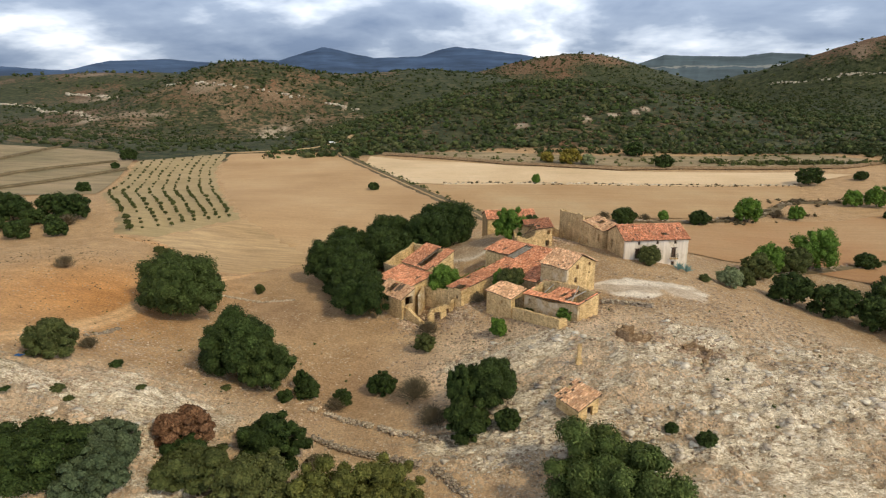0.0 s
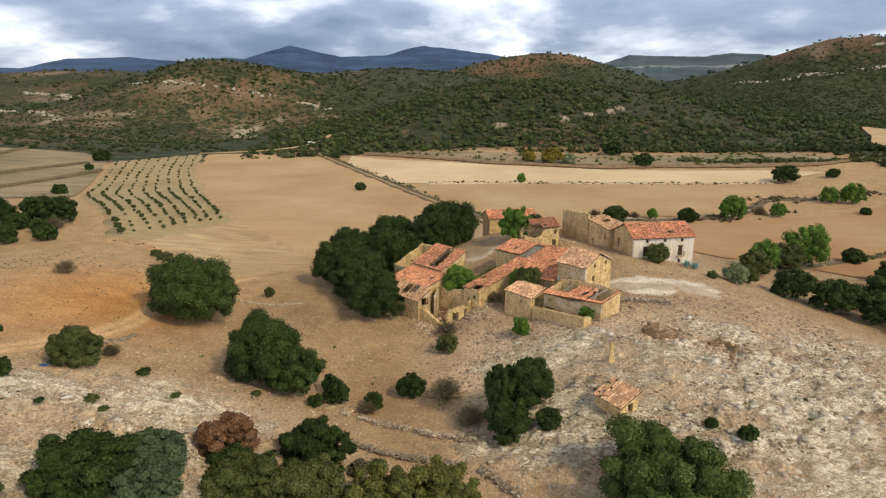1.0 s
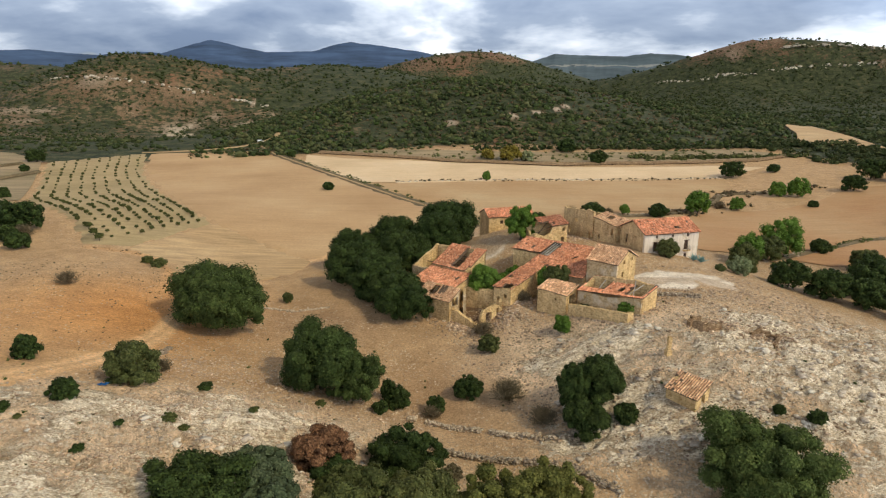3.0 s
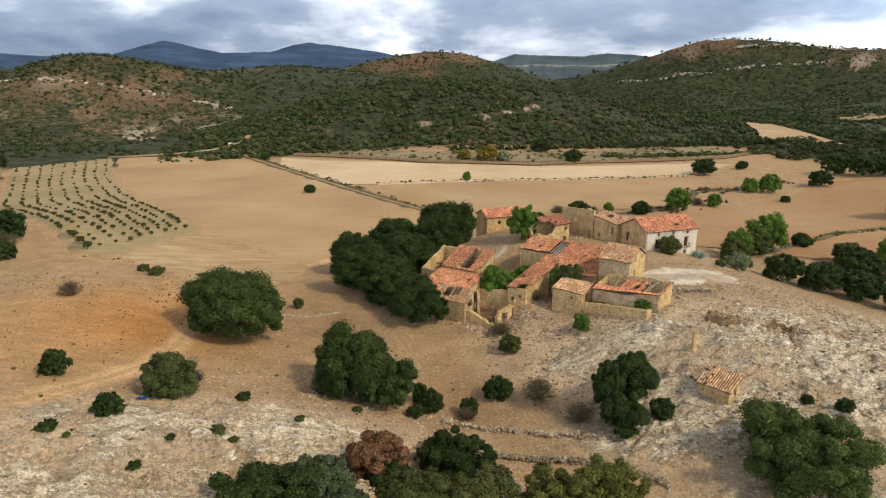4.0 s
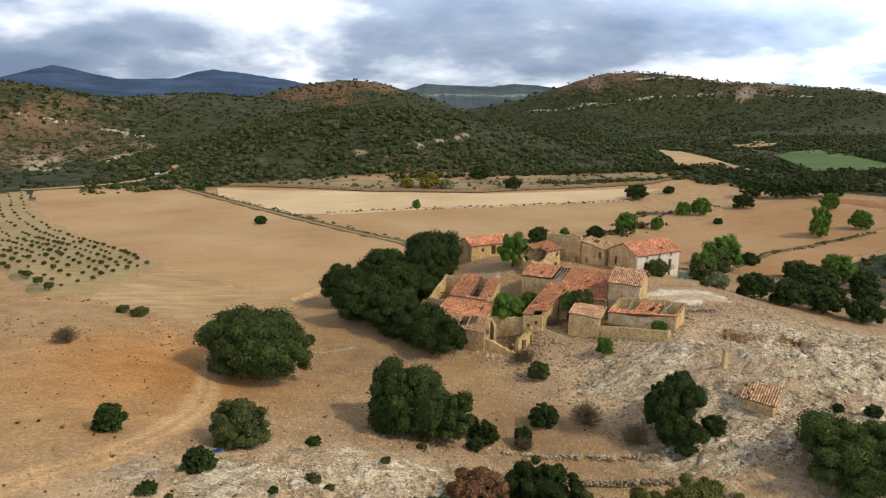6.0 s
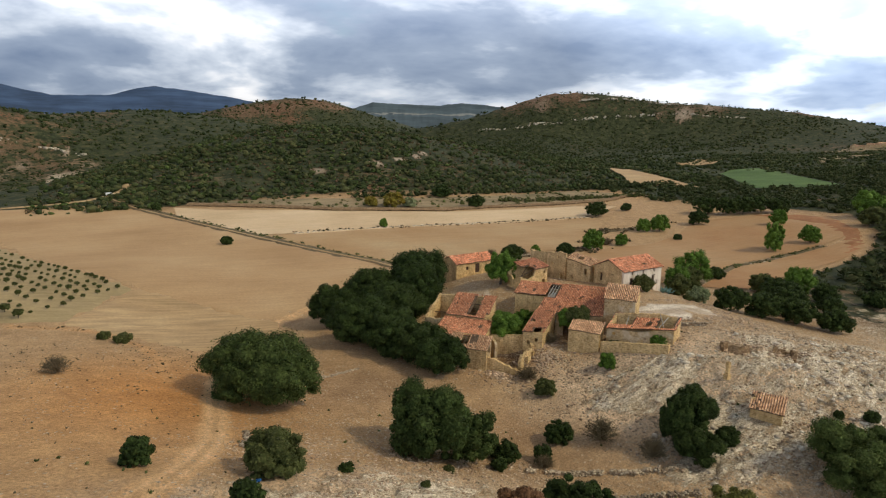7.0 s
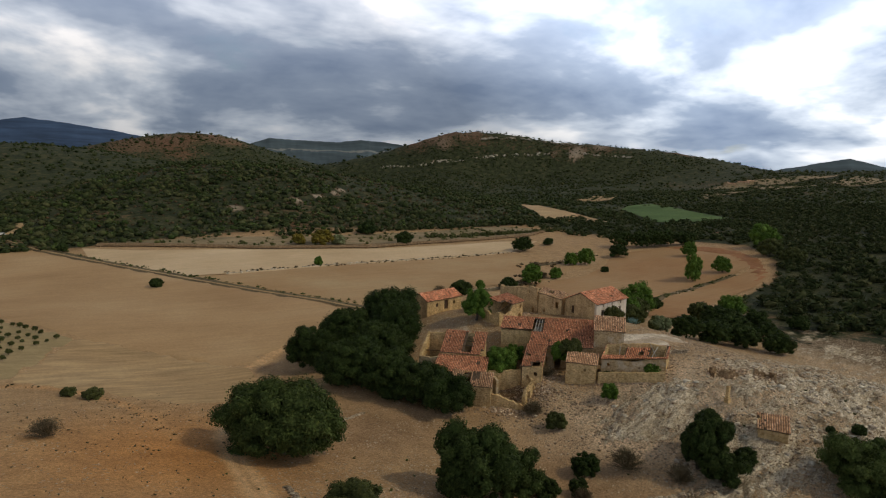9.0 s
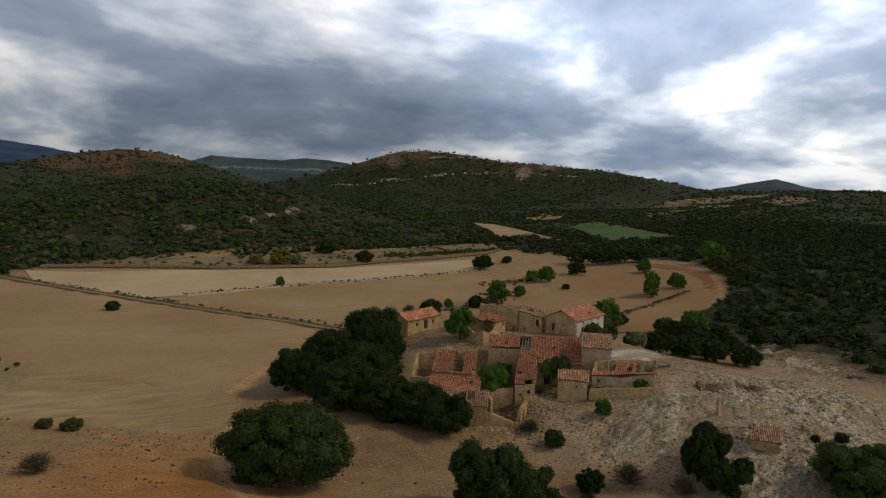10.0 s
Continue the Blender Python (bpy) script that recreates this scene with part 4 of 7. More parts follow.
def tile_roof(parent, a, b, c, d, gaps=(), mat="tile", seed=0, label="", pitch=0.33, course=0.48, worn=0.03):
    """A clay-tiled slope over the corners a, b (eave) and c, d (ridge): a deck of boards and, over it, barrel tiles in rows.
    gaps: fallen stretches (u0, u1, v0, v1) as shares along the eave and up the slope."""
    rnd = random.Random(seed)
    a, b, c, d = (Vector(p) for p in (a, b, c, d))
    normal = (b - a).cross(d - a).normalized()
    if normal.z < 0:
        normal = -normal

    size = (b - a).length

    def at(u, v):
        p = (a + (b - a) * u) * (1 - v) + (d + (c - d) * u) * v
        sag = 0.018 * size * math.sin(math.pi * u) * math.sin(math.pi * v) ** 0.7 + 0.05 * math.sin(5.1 * u * size / 4 + seed) * math.sin(3.0 * v + seed)
        return p - Vector((0, 0, max(-0.06, min(0.3, sag))))

    def fallen(u, v, soft=0.02):
        return any(u0 - soft * rnd.random() < u < u1 + soft * rnd.random() and v0 - soft < v < v1 + soft * rnd.random() for u0, u1, v0, v1 in gaps)
    width, rise = ((b - a).length + (c - d).length) / 2, ((d - a).length + (c - b).length) / 2
    bm = bmesh.new()
    nu, nv = max(2, round(width / 0.7)), max(2, round(rise / 0.7))
    for i in range(nu):
        for j in range(nv):
            u, v = (i + 0.5) / nu, (j + 0.5) / nv
            if fallen(u, v, 0.0):
                continue
            q = [at(i / nu, j / nv), at((i + 1) / nu, j / nv), at((i + 1) / nu, (j + 1) / nv), at(i / nu, (j + 1) / nv)]
            prism(bm, [p - normal * 0.10 for p in q], [p - normal * 0.005 for p in q])
    deck = part("roof_deck", bm, "timber", parent)
    verts, faces = [], []
    cols, rows = max(3, round(width / pitch)), max(3, round(rise / course))
    for i in range(cols):
        for j in range(rows):
            u, v0, v1 = (i + 0.5) / cols, j / rows, min(1.0, (j + 1.18) / rows)
            if fallen(u, (v0 + v1) / 2) or rnd.random() < worn:
                continue
            slip, tilt = (rnd.random() - 0.4) * 0.14, (rnd.random() - 0.5) * 0.09
            w = pitch * 0.42
            lo, hi = at(u, v0) , at(u, v1)
            along = (b - a).normalized()
            up = (hi - lo).normalized()
            base = len(verts)
            for k, (p, lift, wide) in enumerate(((lo - up * (0.05 + slip), 0.05, w), (hi, 0.015, w * 0.82))):
                p = p + along * tilt * (1 if k else -1)
                for s, h in ((-1, 0.0), (-0.45, 0.125), (0.45, 0.125), (1, 0.0)):
                    verts.append(p + along * wide * s + normal * (h + lift))
            for k in range(3):
                faces.append((base + k, base + k + 1, base + 5 + k, base + 4 + k))
    me = mesh_from("tiles", [v[:] for v in verts], faces)
    ob = part("tiles", me, mat, parent, label)
    ob["kind"] = "stuff"
    return deck


def ridge_tiles(parent, p, q, mat="tile", seed=0):
    rnd = random.Random(seed)
    p, q = Vector(p), Vector(q)
    n = max(3, round((q - p).length / 0.42))
    d = (q - p).normalized()
    s = d.cross(Vector((0, 0, 1))).normalized()
    verts, faces = [], []
    for i in range(n):
        if rnd.random() < 0.06:
            continue
        a, b = p + (q - p) * (i / n), p + (q - p) * ((i + 1.1) / n)
        base = len(verts)
        for e, lift in ((a, 0.05 + 0.03 * rnd.random()), (b, 0.03)):
            for k, h in ((-1, -0.02), (-0.5, 0.10), (0.5, 0.10), (1, -0.02)):
                verts.append(e + s * 0.15 * k + Vector((0, 0, h + lift)))
        for k in range(3):
            faces.append((base + k, base + k + 1, base + 5 + k, base + 4 + k))
    ob = part("ridge_tiles", mesh_from("ridge_tiles", [v[:] for v in verts], faces), mat, parent)
    ob["kind"] = "stuff"


def opening_fill(parent, p0, p1, s0, s1, z0, z1, inset, name="window", mat="old_wood"):
    """A worn wooden leaf and frame set back inside an opening."""
    d = Vector((p1[0] - p0[0], p1[1] - p0[1], 0)).normalized()
    n = Vector((-d.y, d.x, 0))
    o = Vector((*p0, 0)) + n * inset

    def box(bm, sa, sb, za, zb, depth, back=0.0):
        q = [o + n * back + d * sa, o + n * back + d * sb, o + n * (back + depth) + d * sb, o + n * (back + depth) + d * sa]
        prism(bm, [v + Vector((0, 0, za)) for v in q], [v + Vector((0, 0, zb)) for v in q])
    bm = bmesh.new()
    t = 0.08
    box(bm, s0, s0 + t, z0, z1, 0.08), box(bm, s1 - t, s1, z0, z1, 0.08), box(bm, s0 + t, s1 - t, z1 - t, z1, 0.08)
    frame_ob = part(name, bm, mat, parent)
    bm = bmesh.new()
    mid = (s0 + s1) / 2
    box(bm, s0 + t, mid - 0.01, z0, z1 - t, 0.04, 0.05), box(bm, mid + 0.01, s1 - t, z0, z1 - t, 0.04, 0.05)
    part("leaf", bm, "old_wood", frame_ob)
    return frame_ob


# ---------------- plants ----------------
def ball(level):
    bm = bmesh.new()
    bmesh.ops.create_icosphere(bm, subdivisions=level, radius=1.0)
    v = np.array([p.co[:] for p in bm.verts])
    f = np.array([[p.index for p in q.verts] for q in bm.faces])
    bm.free()
    return v, f


BALL1 = ball(1)


def lobes_of(rng, rx, ry, rz, count, spread=0.71, size=0.148, wild=0.0):
    """Many small round masses that make up a crown of the given half sizes, centred on its middle."""
    count = int(count * 5.6)
    k = np.arange(count)
    zz = 1 - 1.62 * (k + 0.5) / count
    a = k * 2.39996 + rng.uniform(0, 6.28)
    rr = np.where(zz > 0, np.sqrt(np.clip(1 - zz * zz, 0, 1)), 1 + 0.35 * zz)
    c = np.c_[rr * np.cos(a), rr * np.sin(a), zz] * spread * rng.uniform(0.80 - wild, 1.12 + 0.6 * wild, (count, 1)) + rng.normal(0, 0.05 + 0.2 * wild, (count, 3))
    c[:, 2] = np.minimum(c[:, 2], 0.64 + rng.uniform(-0.08, 0.08, count))
    s = size * np.exp(rng.normal(0, 0.36, count)).clip(0.45, 1.8) * (1 - 0.4 * wild)
    lobes = [(0, 0, 0.0, 0.52 - 0.3 * wild)] + [(*p, q) for p, q in zip(c, s)]
    return np.array([(x * rx, y * ry, z * rz, q * rx, q * ry, q * rz) for x, y, z, q in lobes])


def crown_mesh(name, lobes, cards, leaf, seed, floor=None):
    """Leaf sprays over the lobes' outer sides, with a dark rough body inside."""
    rng = np.random.default_rng(seed)
    cards, leaf = int(cards * 2.5), leaf * 0.57
    area = (lobes[:, 3] * lobes[:, 5] + lobes[:, 3] * lobes[:, 4])
    which = rng.choice(len(lobes), cards, p=area / area.sum())
    d = rng.normal(size=(cards, 3))
    d /= np.linalg.norm(d, axis=1)[:, None]
    shell = rng.uniform(0.74, 1.12, cards) + (rng.random(cards) < 0.16) * rng.uniform(0, 0.4, cards)
    c, r = lobes[which, :3], lobes[which, 3:]
    p = c + d * r * shell[:, None]
    keep = np.ones(cards, bool)
    for i, (x, y, z, a, b, h) in enumerate(lobes):
        q = ((p - (x, y, z)) / (a, b, h))
        keep &= (np.sum(q * q, 1) > 0.74) | (which == i)
    if floor is not None:
        keep &= p[:, 2] > floor
    p, d = p[keep], d[keep]
    n = len(p)
    nrm = d + np.array((0, 0, 0.30)) + rng.normal(0, 0.40, (n, 3))
    nrm /= np.linalg.norm(nrm, axis=1)[:, None]
    t = np.cross(nrm, rng.normal(size=(n, 3)))
    t /= np.linalg.norm(t, axis=1)[:, None] + 1e-9
    u = np.cross(nrm, t)
    s = leaf * rng.uniform(0.55, 1.25, n)[:, None]
    quad = np.stack([p - t * s, p - u * s * 0.62 - nrm * s * 0.12, p + t * s, p + u * s * 0.62 - nrm * s * 0.12], 1)
    verts = [quad.reshape(-1, 3)]
    f = np.arange(4 * n).reshape(-1, 4)
    tris = [np.c_[f[:, 0], f[:, 1], f[:, 2]], np.c_[f[:, 0], f[:, 2], f[:, 3]]]
    base = 4 * n
    bv, bf = BALL1
    for x, y, z, a, b, h in lobes:
        w = bv * (0.74 + 0.10 * rng.random((len(bv), 1)))
        w = w * (a, b, h) + (x, y, z)
        if floor is not None:
            w[:, 2] = np.maximum(w[:, 2], floor)
        verts.append(w)
        tris.append(bf + base)
        base += len(bv)
    return mesh_from(name, np.concatenate(verts), np.concatenate(tris))


def trunk_bm(x, y, z, height, r, lean=0.0, limbs=4, seed=0, reach=1.5):
    rnd = random.Random(seed)
    bm = bmesh.new()
    p = Vector((x, y, z - 0.3))
    q = p + Vector((lean, 0.3 * lean, height * 0.55 + 0.3))
    beam(bm, p, q, r, 8)
    for k in range(limbs):
        a = 2 * math.pi * (k + rnd.random() * 0.6) / limbs
        s = q + Vector((math.cos(a) * reach, math.sin(a) * reach, height * (0.25 + 0.25 * rnd.random())))
        beam(bm, q - Vector((0, 0, 0.15)), s, r * 0.55, 6)
        for m in (-0.5, 0.5):
            b = a + m
            beam(bm, s, s + Vector((math.cos(b) * reach * 0.6, math.sin(b) * reach * 0.6, height * 0.2)), r * 0.28, 5)
    return bm


def tree(x, y, rx, rz, mat, label, name="oak_tree", category="tree", lobes=11, leaf=0.34, cards=9000, seed=1, ry=None, turn=0, sit=0.86, group="", trunk=0.32, floor=None, wild=0.0):
    """One tree or large shrub whose crown has the half width rx and half height rz; sit: height of the crown's middle in half heights."""
    z = ground_z(x, y)
    ob = thing(name, x, y, z, label, category, group)
    rng = np.random.default_rng(seed)
    lb = lobes_of(rng, rx, ry or rx, rz * 1.15, lobes, wild=wild)
    mid = z + rz * sit * 0.88
    low = (-rz * sit * 0.88 + 0.12) if floor is None else floor
    me = crown_mesh("crown", lb, cards, leaf, seed, low)
    me.transform(Matrix.Translation((x, y, mid)) @ Euler((0, 0, radians(turn))).to_matrix().to_4x4())
    part("trunk", trunk_bm(x, y, z, rz * sit * 1.1, trunk, 0.1 * rx, 4, seed, rx * 0.35), "bark", ob)
    part("crown", me, mat, ob)
    return ob


def dry_bush(x, y, r, label, seed, mat="dry_twig", name="dry_bush"):
    """A see-through shrub of thin twigs."""
    rnd = random.Random(seed)
    z = ground_z(x, y)
    ob = thing(name, x, y, z, label, "bush")
    bm = bmesh.new()
    for _ in range(int(60 + 40 * r)):
        a, e = rnd.random() * 6.283, rnd.uniform(0.25, 1.5)
        d = Vector((math.cos(a) * math.cos(e), math.sin(a) * math.cos(e), math.sin(e)))
        p = Vector((x, y, z - 0.05))
        q = p + d * r * rnd.uniform(0.5, 0.75)
        beam(bm, p, q, 0.03, 3)
        for _ in range(5):
            beam(bm, q, q + (d + Vector((rnd.uniform(-0.7, 0.7), rnd.uniform(-0.7, 0.7), rnd.uniform(-0.3, 0.5)))) * r * 0.4, 0.016, 3)
    part("brush", bm, mat, ob)
    rng = np.random.default_rng(seed)
    n = int(500 * r)
    d = rng.normal(size=(n, 3))
    d /= np.linalg.norm(d, axis=1)[:, None]
    p = d * np.array((r, r, r * 0.75)) * rng.uniform(0.35, 1.0, (n, 1)) + (x, y, z + r * 0.6)
    p = p[p[:, 2] > z]
    t = rng.normal(size=(len(p), 3)) * 0.11
    u = rng.normal(size=(len(p), 3)) * 0.04
    v = np.stack([p - t, p + u, p + t], 1).reshape(-1, 3)
    part("twiggery", mesh_from("twiggery", v, np.arange(len(v)).reshape(-1, 3)), mat, ob)
    return ob


def clump_shapes(rng, count=24, cards=24):
    """Small bushes of unit size: an uneven body with leaf sprays standing off it."""
    bv, bf = BALL1
    out = []
    for _ in range(count):
        core = bv * (0.66 + 0.14 * rng.normal(size=(len(bv), 1)))
        d = rng.normal(size=(cards, 3))
        d[:, 2] = np.abs(d[:, 2]) - 0.35
        d /= np.linalg.norm(d, axis=1)[:, None]
        p = d * rng.uniform(0.70, 1.12, (cards, 1))
        t, u = rng.normal(size=(2, cards, 3)) * 0.21
        out.append(np.concatenate([core, np.stack([p - t, p + t * 0.4 + u, p + t - u * 0.6], 1).reshape(-1, 3)]))
    faces = np.concatenate([bf, len(bv) + np.arange(3 * cards).reshape(-1, 3)])
    return np.array(out), faces


BLOCK = (np.array([(x, y, z) for z in (-1, 1) for y in (-1, 1) for x in (-1, 1)], float),
         np.array([(0, 2, 3), (0, 3, 1), (4, 5, 7), (4, 7, 6), (0, 1, 5), (0, 5, 4), (2, 6, 7), (2, 7, 3), (0, 4, 6), (0, 6, 2), (1, 3, 7), (1, 7, 5)]))


def blobs(name, x, y, r, h, mat, label, category, seed, level=1, sink=0.25, kind="stuff"):
    """Many small bushes or stones in one mesh, each with an uneven outline of its own."""
    rng = np.random.default_rng(seed)
    if level:
        shapes, bf = clump_shapes(rng, cards={1: 9, 2: 34, 3: 40}[level])
    else:
        shapes, bf = 0.8 * BLOCK[0][None] * (1 + 0.25 * rng.normal(size=(24, 8, 3))), BLOCK[1]
    n, m = len(x), shapes.shape[1]
    z = ground(x, y)
    pick = rng.integers(0, 24, n)
    a = rng.uniform(0, 6.283, n)
    v = shapes[pick]
    ca, sa = np.cos(a)[:, None], np.sin(a)[:, None]
    stretch = rng.uniform(0.75, 1.25, (n, 1))
    vx = (v[..., 0] * ca - v[..., 1] * sa) * r[:, None] * stretch
    vy = (v[..., 0] * sa + v[..., 1] * ca) * r[:, None]
    vz = v[..., 2] * h[:, None]
    V = np.stack([vx + x[:, None], vy + y[:, None], vz + (z + h * (1 - 2 * sink))[:, None]], -1).reshape(-1, 3)
    F = (bf[None] + (np.arange(n) * m)[:, None, None]).reshape(-1, 3)
    me = mesh_from(name, V, F)
    me.materials.append(MAT[mat])
    return tagged(new(name, me), label, category, kind=kind)

# ---------------- the hamlet ----------------
def local(ox, oy, degrees):
    """Plan places from a building's own axes: along its front, and into its depth."""
    c, s = math.cos(radians(degrees)), math.sin(radians(degrees))
    return lambda u, v: (ox + u * c - v * s, oy + u * s + v * c)


def at3(p, z):
    return (p[0], p[1], z)


def add_wall(parent, p0, p1, zb, top, mat="rubble", thick=0.5, holes=(), rag=0.0, seed=0, label=""):
    return part("wall", wall_mesh(p0, p1, zb, top, thick, holes, rag, seed), mat, parent, label)


def flat(z0, z1=None):
    return [(0, z0), (1, z0 if z1 is None else z1)]


def rafter(parent, p, q, r, mat="timber"):
    bm = bmesh.new()
    beam(bm, p, q, r)
    part("rafter", bm, mat, parent)


def lintel(parent, p0, p1, s0, s1, z):
    d = Vector((p1[0] - p0[0], p1[1] - p0[1], 0)).normalized()
    n = Vector((-d.y, d.x, 0))
    o = Vector((*p0, z))
    q = [o + d * (s0 - 0.2) - n * 0.03, o + d * (s1 + 0.2) - n * 0.03, o + d * (s1 + 0.2) + n * 0.2, o + d * (s0 - 0.2) + n * 0.2]
    bm = bmesh.new()
    prism(bm, q, [v + Vector((0, 0, 0.14)) for v in q])
    part("lintel", bm, "timber", parent)


def stepped_house():
    P = local(-13.0, 116.3, -47)
    ob = thing("ruined_house", *P(0, 8), -1.4, "ochre stone farmhouse in steps with sagging holed tile roofs", "house", "ruined houses")
    # low front shed
    add_wall(ob, P(0, 0), P(7.5, 0), (-2.6, -2.4), flat(2.3), "rubble", holes=[(2.0, 2.5, 0.7, 1.2)], seed=1)
    add_wall(ob, P(7.5, 0.5), P(7.5, 3.2), -2.4, flat(2.5, 4.0), "rubble_washed", 0.45, [(0.4, 2.2, 1.0, 2.6)], seed=2)
    add_wall(ob, P(0, 3.2), P(0, 0.5), -2.4, flat(4.0, 2.5), "rubble_washed", 0.45, seed=3)
    tile_roof(ob, at3(P(-0.25, -0.3), 2.32), at3(P(7.75, -0.3), 2.36), at3(P(7.75, 3.2), 4.1), at3(P(-0.25, 3.2), 4.1), [(0.30, 0.45, 0.30, 0.95), (0.50, 0.56, 0.4, 1), (0.60, 0.66, 0.55, 1)], "tile_pale", 4)
    for u in (2.6, 3.4, 4.3, 5.0):
        rafter(ob, at3(P(u, 0.2), 2.4), at3(P(u + 0.3, 3.2), 3.9), 0.08, "timber")
    # middle range
    add_wall(ob, P(-4.2, 3.2), P(-0.02, 3.2), -2.2, flat(3.4), "rubble_washed", seed=5)
    add_wall(ob, P(0.02, 3.22), P(5.8, 3.22), 2.6, flat(3.9), "rubble", 0.4, seed=6)
    add_wall(ob, P(-4.2, 9.75), P(-4.2, 3.7), -1.8, flat(4.7, 3.5), "rubble_washed", seed=7)
    add_wall(ob, P(5.8, 3.7), P(5.8, 9.75), -1.8, flat(3.5, 4.7), "rubble", holes=[(2.2, 3.2, 0.2, 2.2)], seed=8)
    tile_roof(ob, at3(P(-4.45, 3.0), 3.45), at3(P(6.0, 3.0), 3.7), at3(P(6.0, 9.78), 5.0), at3(P(-4.45, 9.78), 4.9), [(0.78, 0.82, 0.5, 0.7)], "tile", 9)
    # upper house, half of it open to the sky
    add_wall(ob, P(-4.1, 9.8), P(4.4, 9.8), -1.6, flat(5.35), "rubble", holes=[(4.9, 5.3, 4.95, 5.3)], seed=10)
    add_wall(ob, P(4.4, 10.3), P(4.4, 16.4), -1.2, flat(5.5, 8.1), "rubble", seed=11)
    add_wall(ob, P(4.4, 16.42), P(-8.2, 16.42), -1.2, [(0, 8.0), (0.68, 8.05), (0.75, 7.7), (1, 7.6)], "rubble", rag=0.2, seed=12)
    add_wall(ob, P(-8.2, 15.9), P(-8.2, 8.5), -1.4, flat(7.5, 4.7), "rubble", rag=0.3, seed=13)
    add_wall(ob, P(-8.2, 8.0), P(-4.22, 8.0), -1.6, [(0, 4.7), (0.7, 4.6), (1, 5.0)], "rubble_washed", rag=0.2, holes=[(1.9, 2.4, 2.0, 2.5)], seed=14)
    add_wall(ob, P(-4.1, 15.9), P(-4.1, 10.32), -1.4, flat(7.9, 5.6), "rubble", 0.4, seed=15)
    tile_roof(ob, at3(P(-4.2, 9.55), 5.4), at3(P(4.65, 9.55), 5.4), at3(P(4.65, 16.5), 8.3), at3(P(-4.2, 16.5), 8.3), [(0.50, 0.68, 0.10, 0.96), (0.94, 1.0, 0.0, 0.2)], "tile", 16)
    for v in (10.6, 12.0, 13.4):
        rafter(ob, at3(P(-0.3, v), 5.45 + (v - 9.6) * 0.41), at3(P(2.4, v), 5.45 + (v - 9.6) * 0.41), 0.08, "timber")
    rafter(ob, at3(P(-8.0, 12.5), 4.6), at3(P(-4.1, 12.3), 4.9), 0.1, "timber")


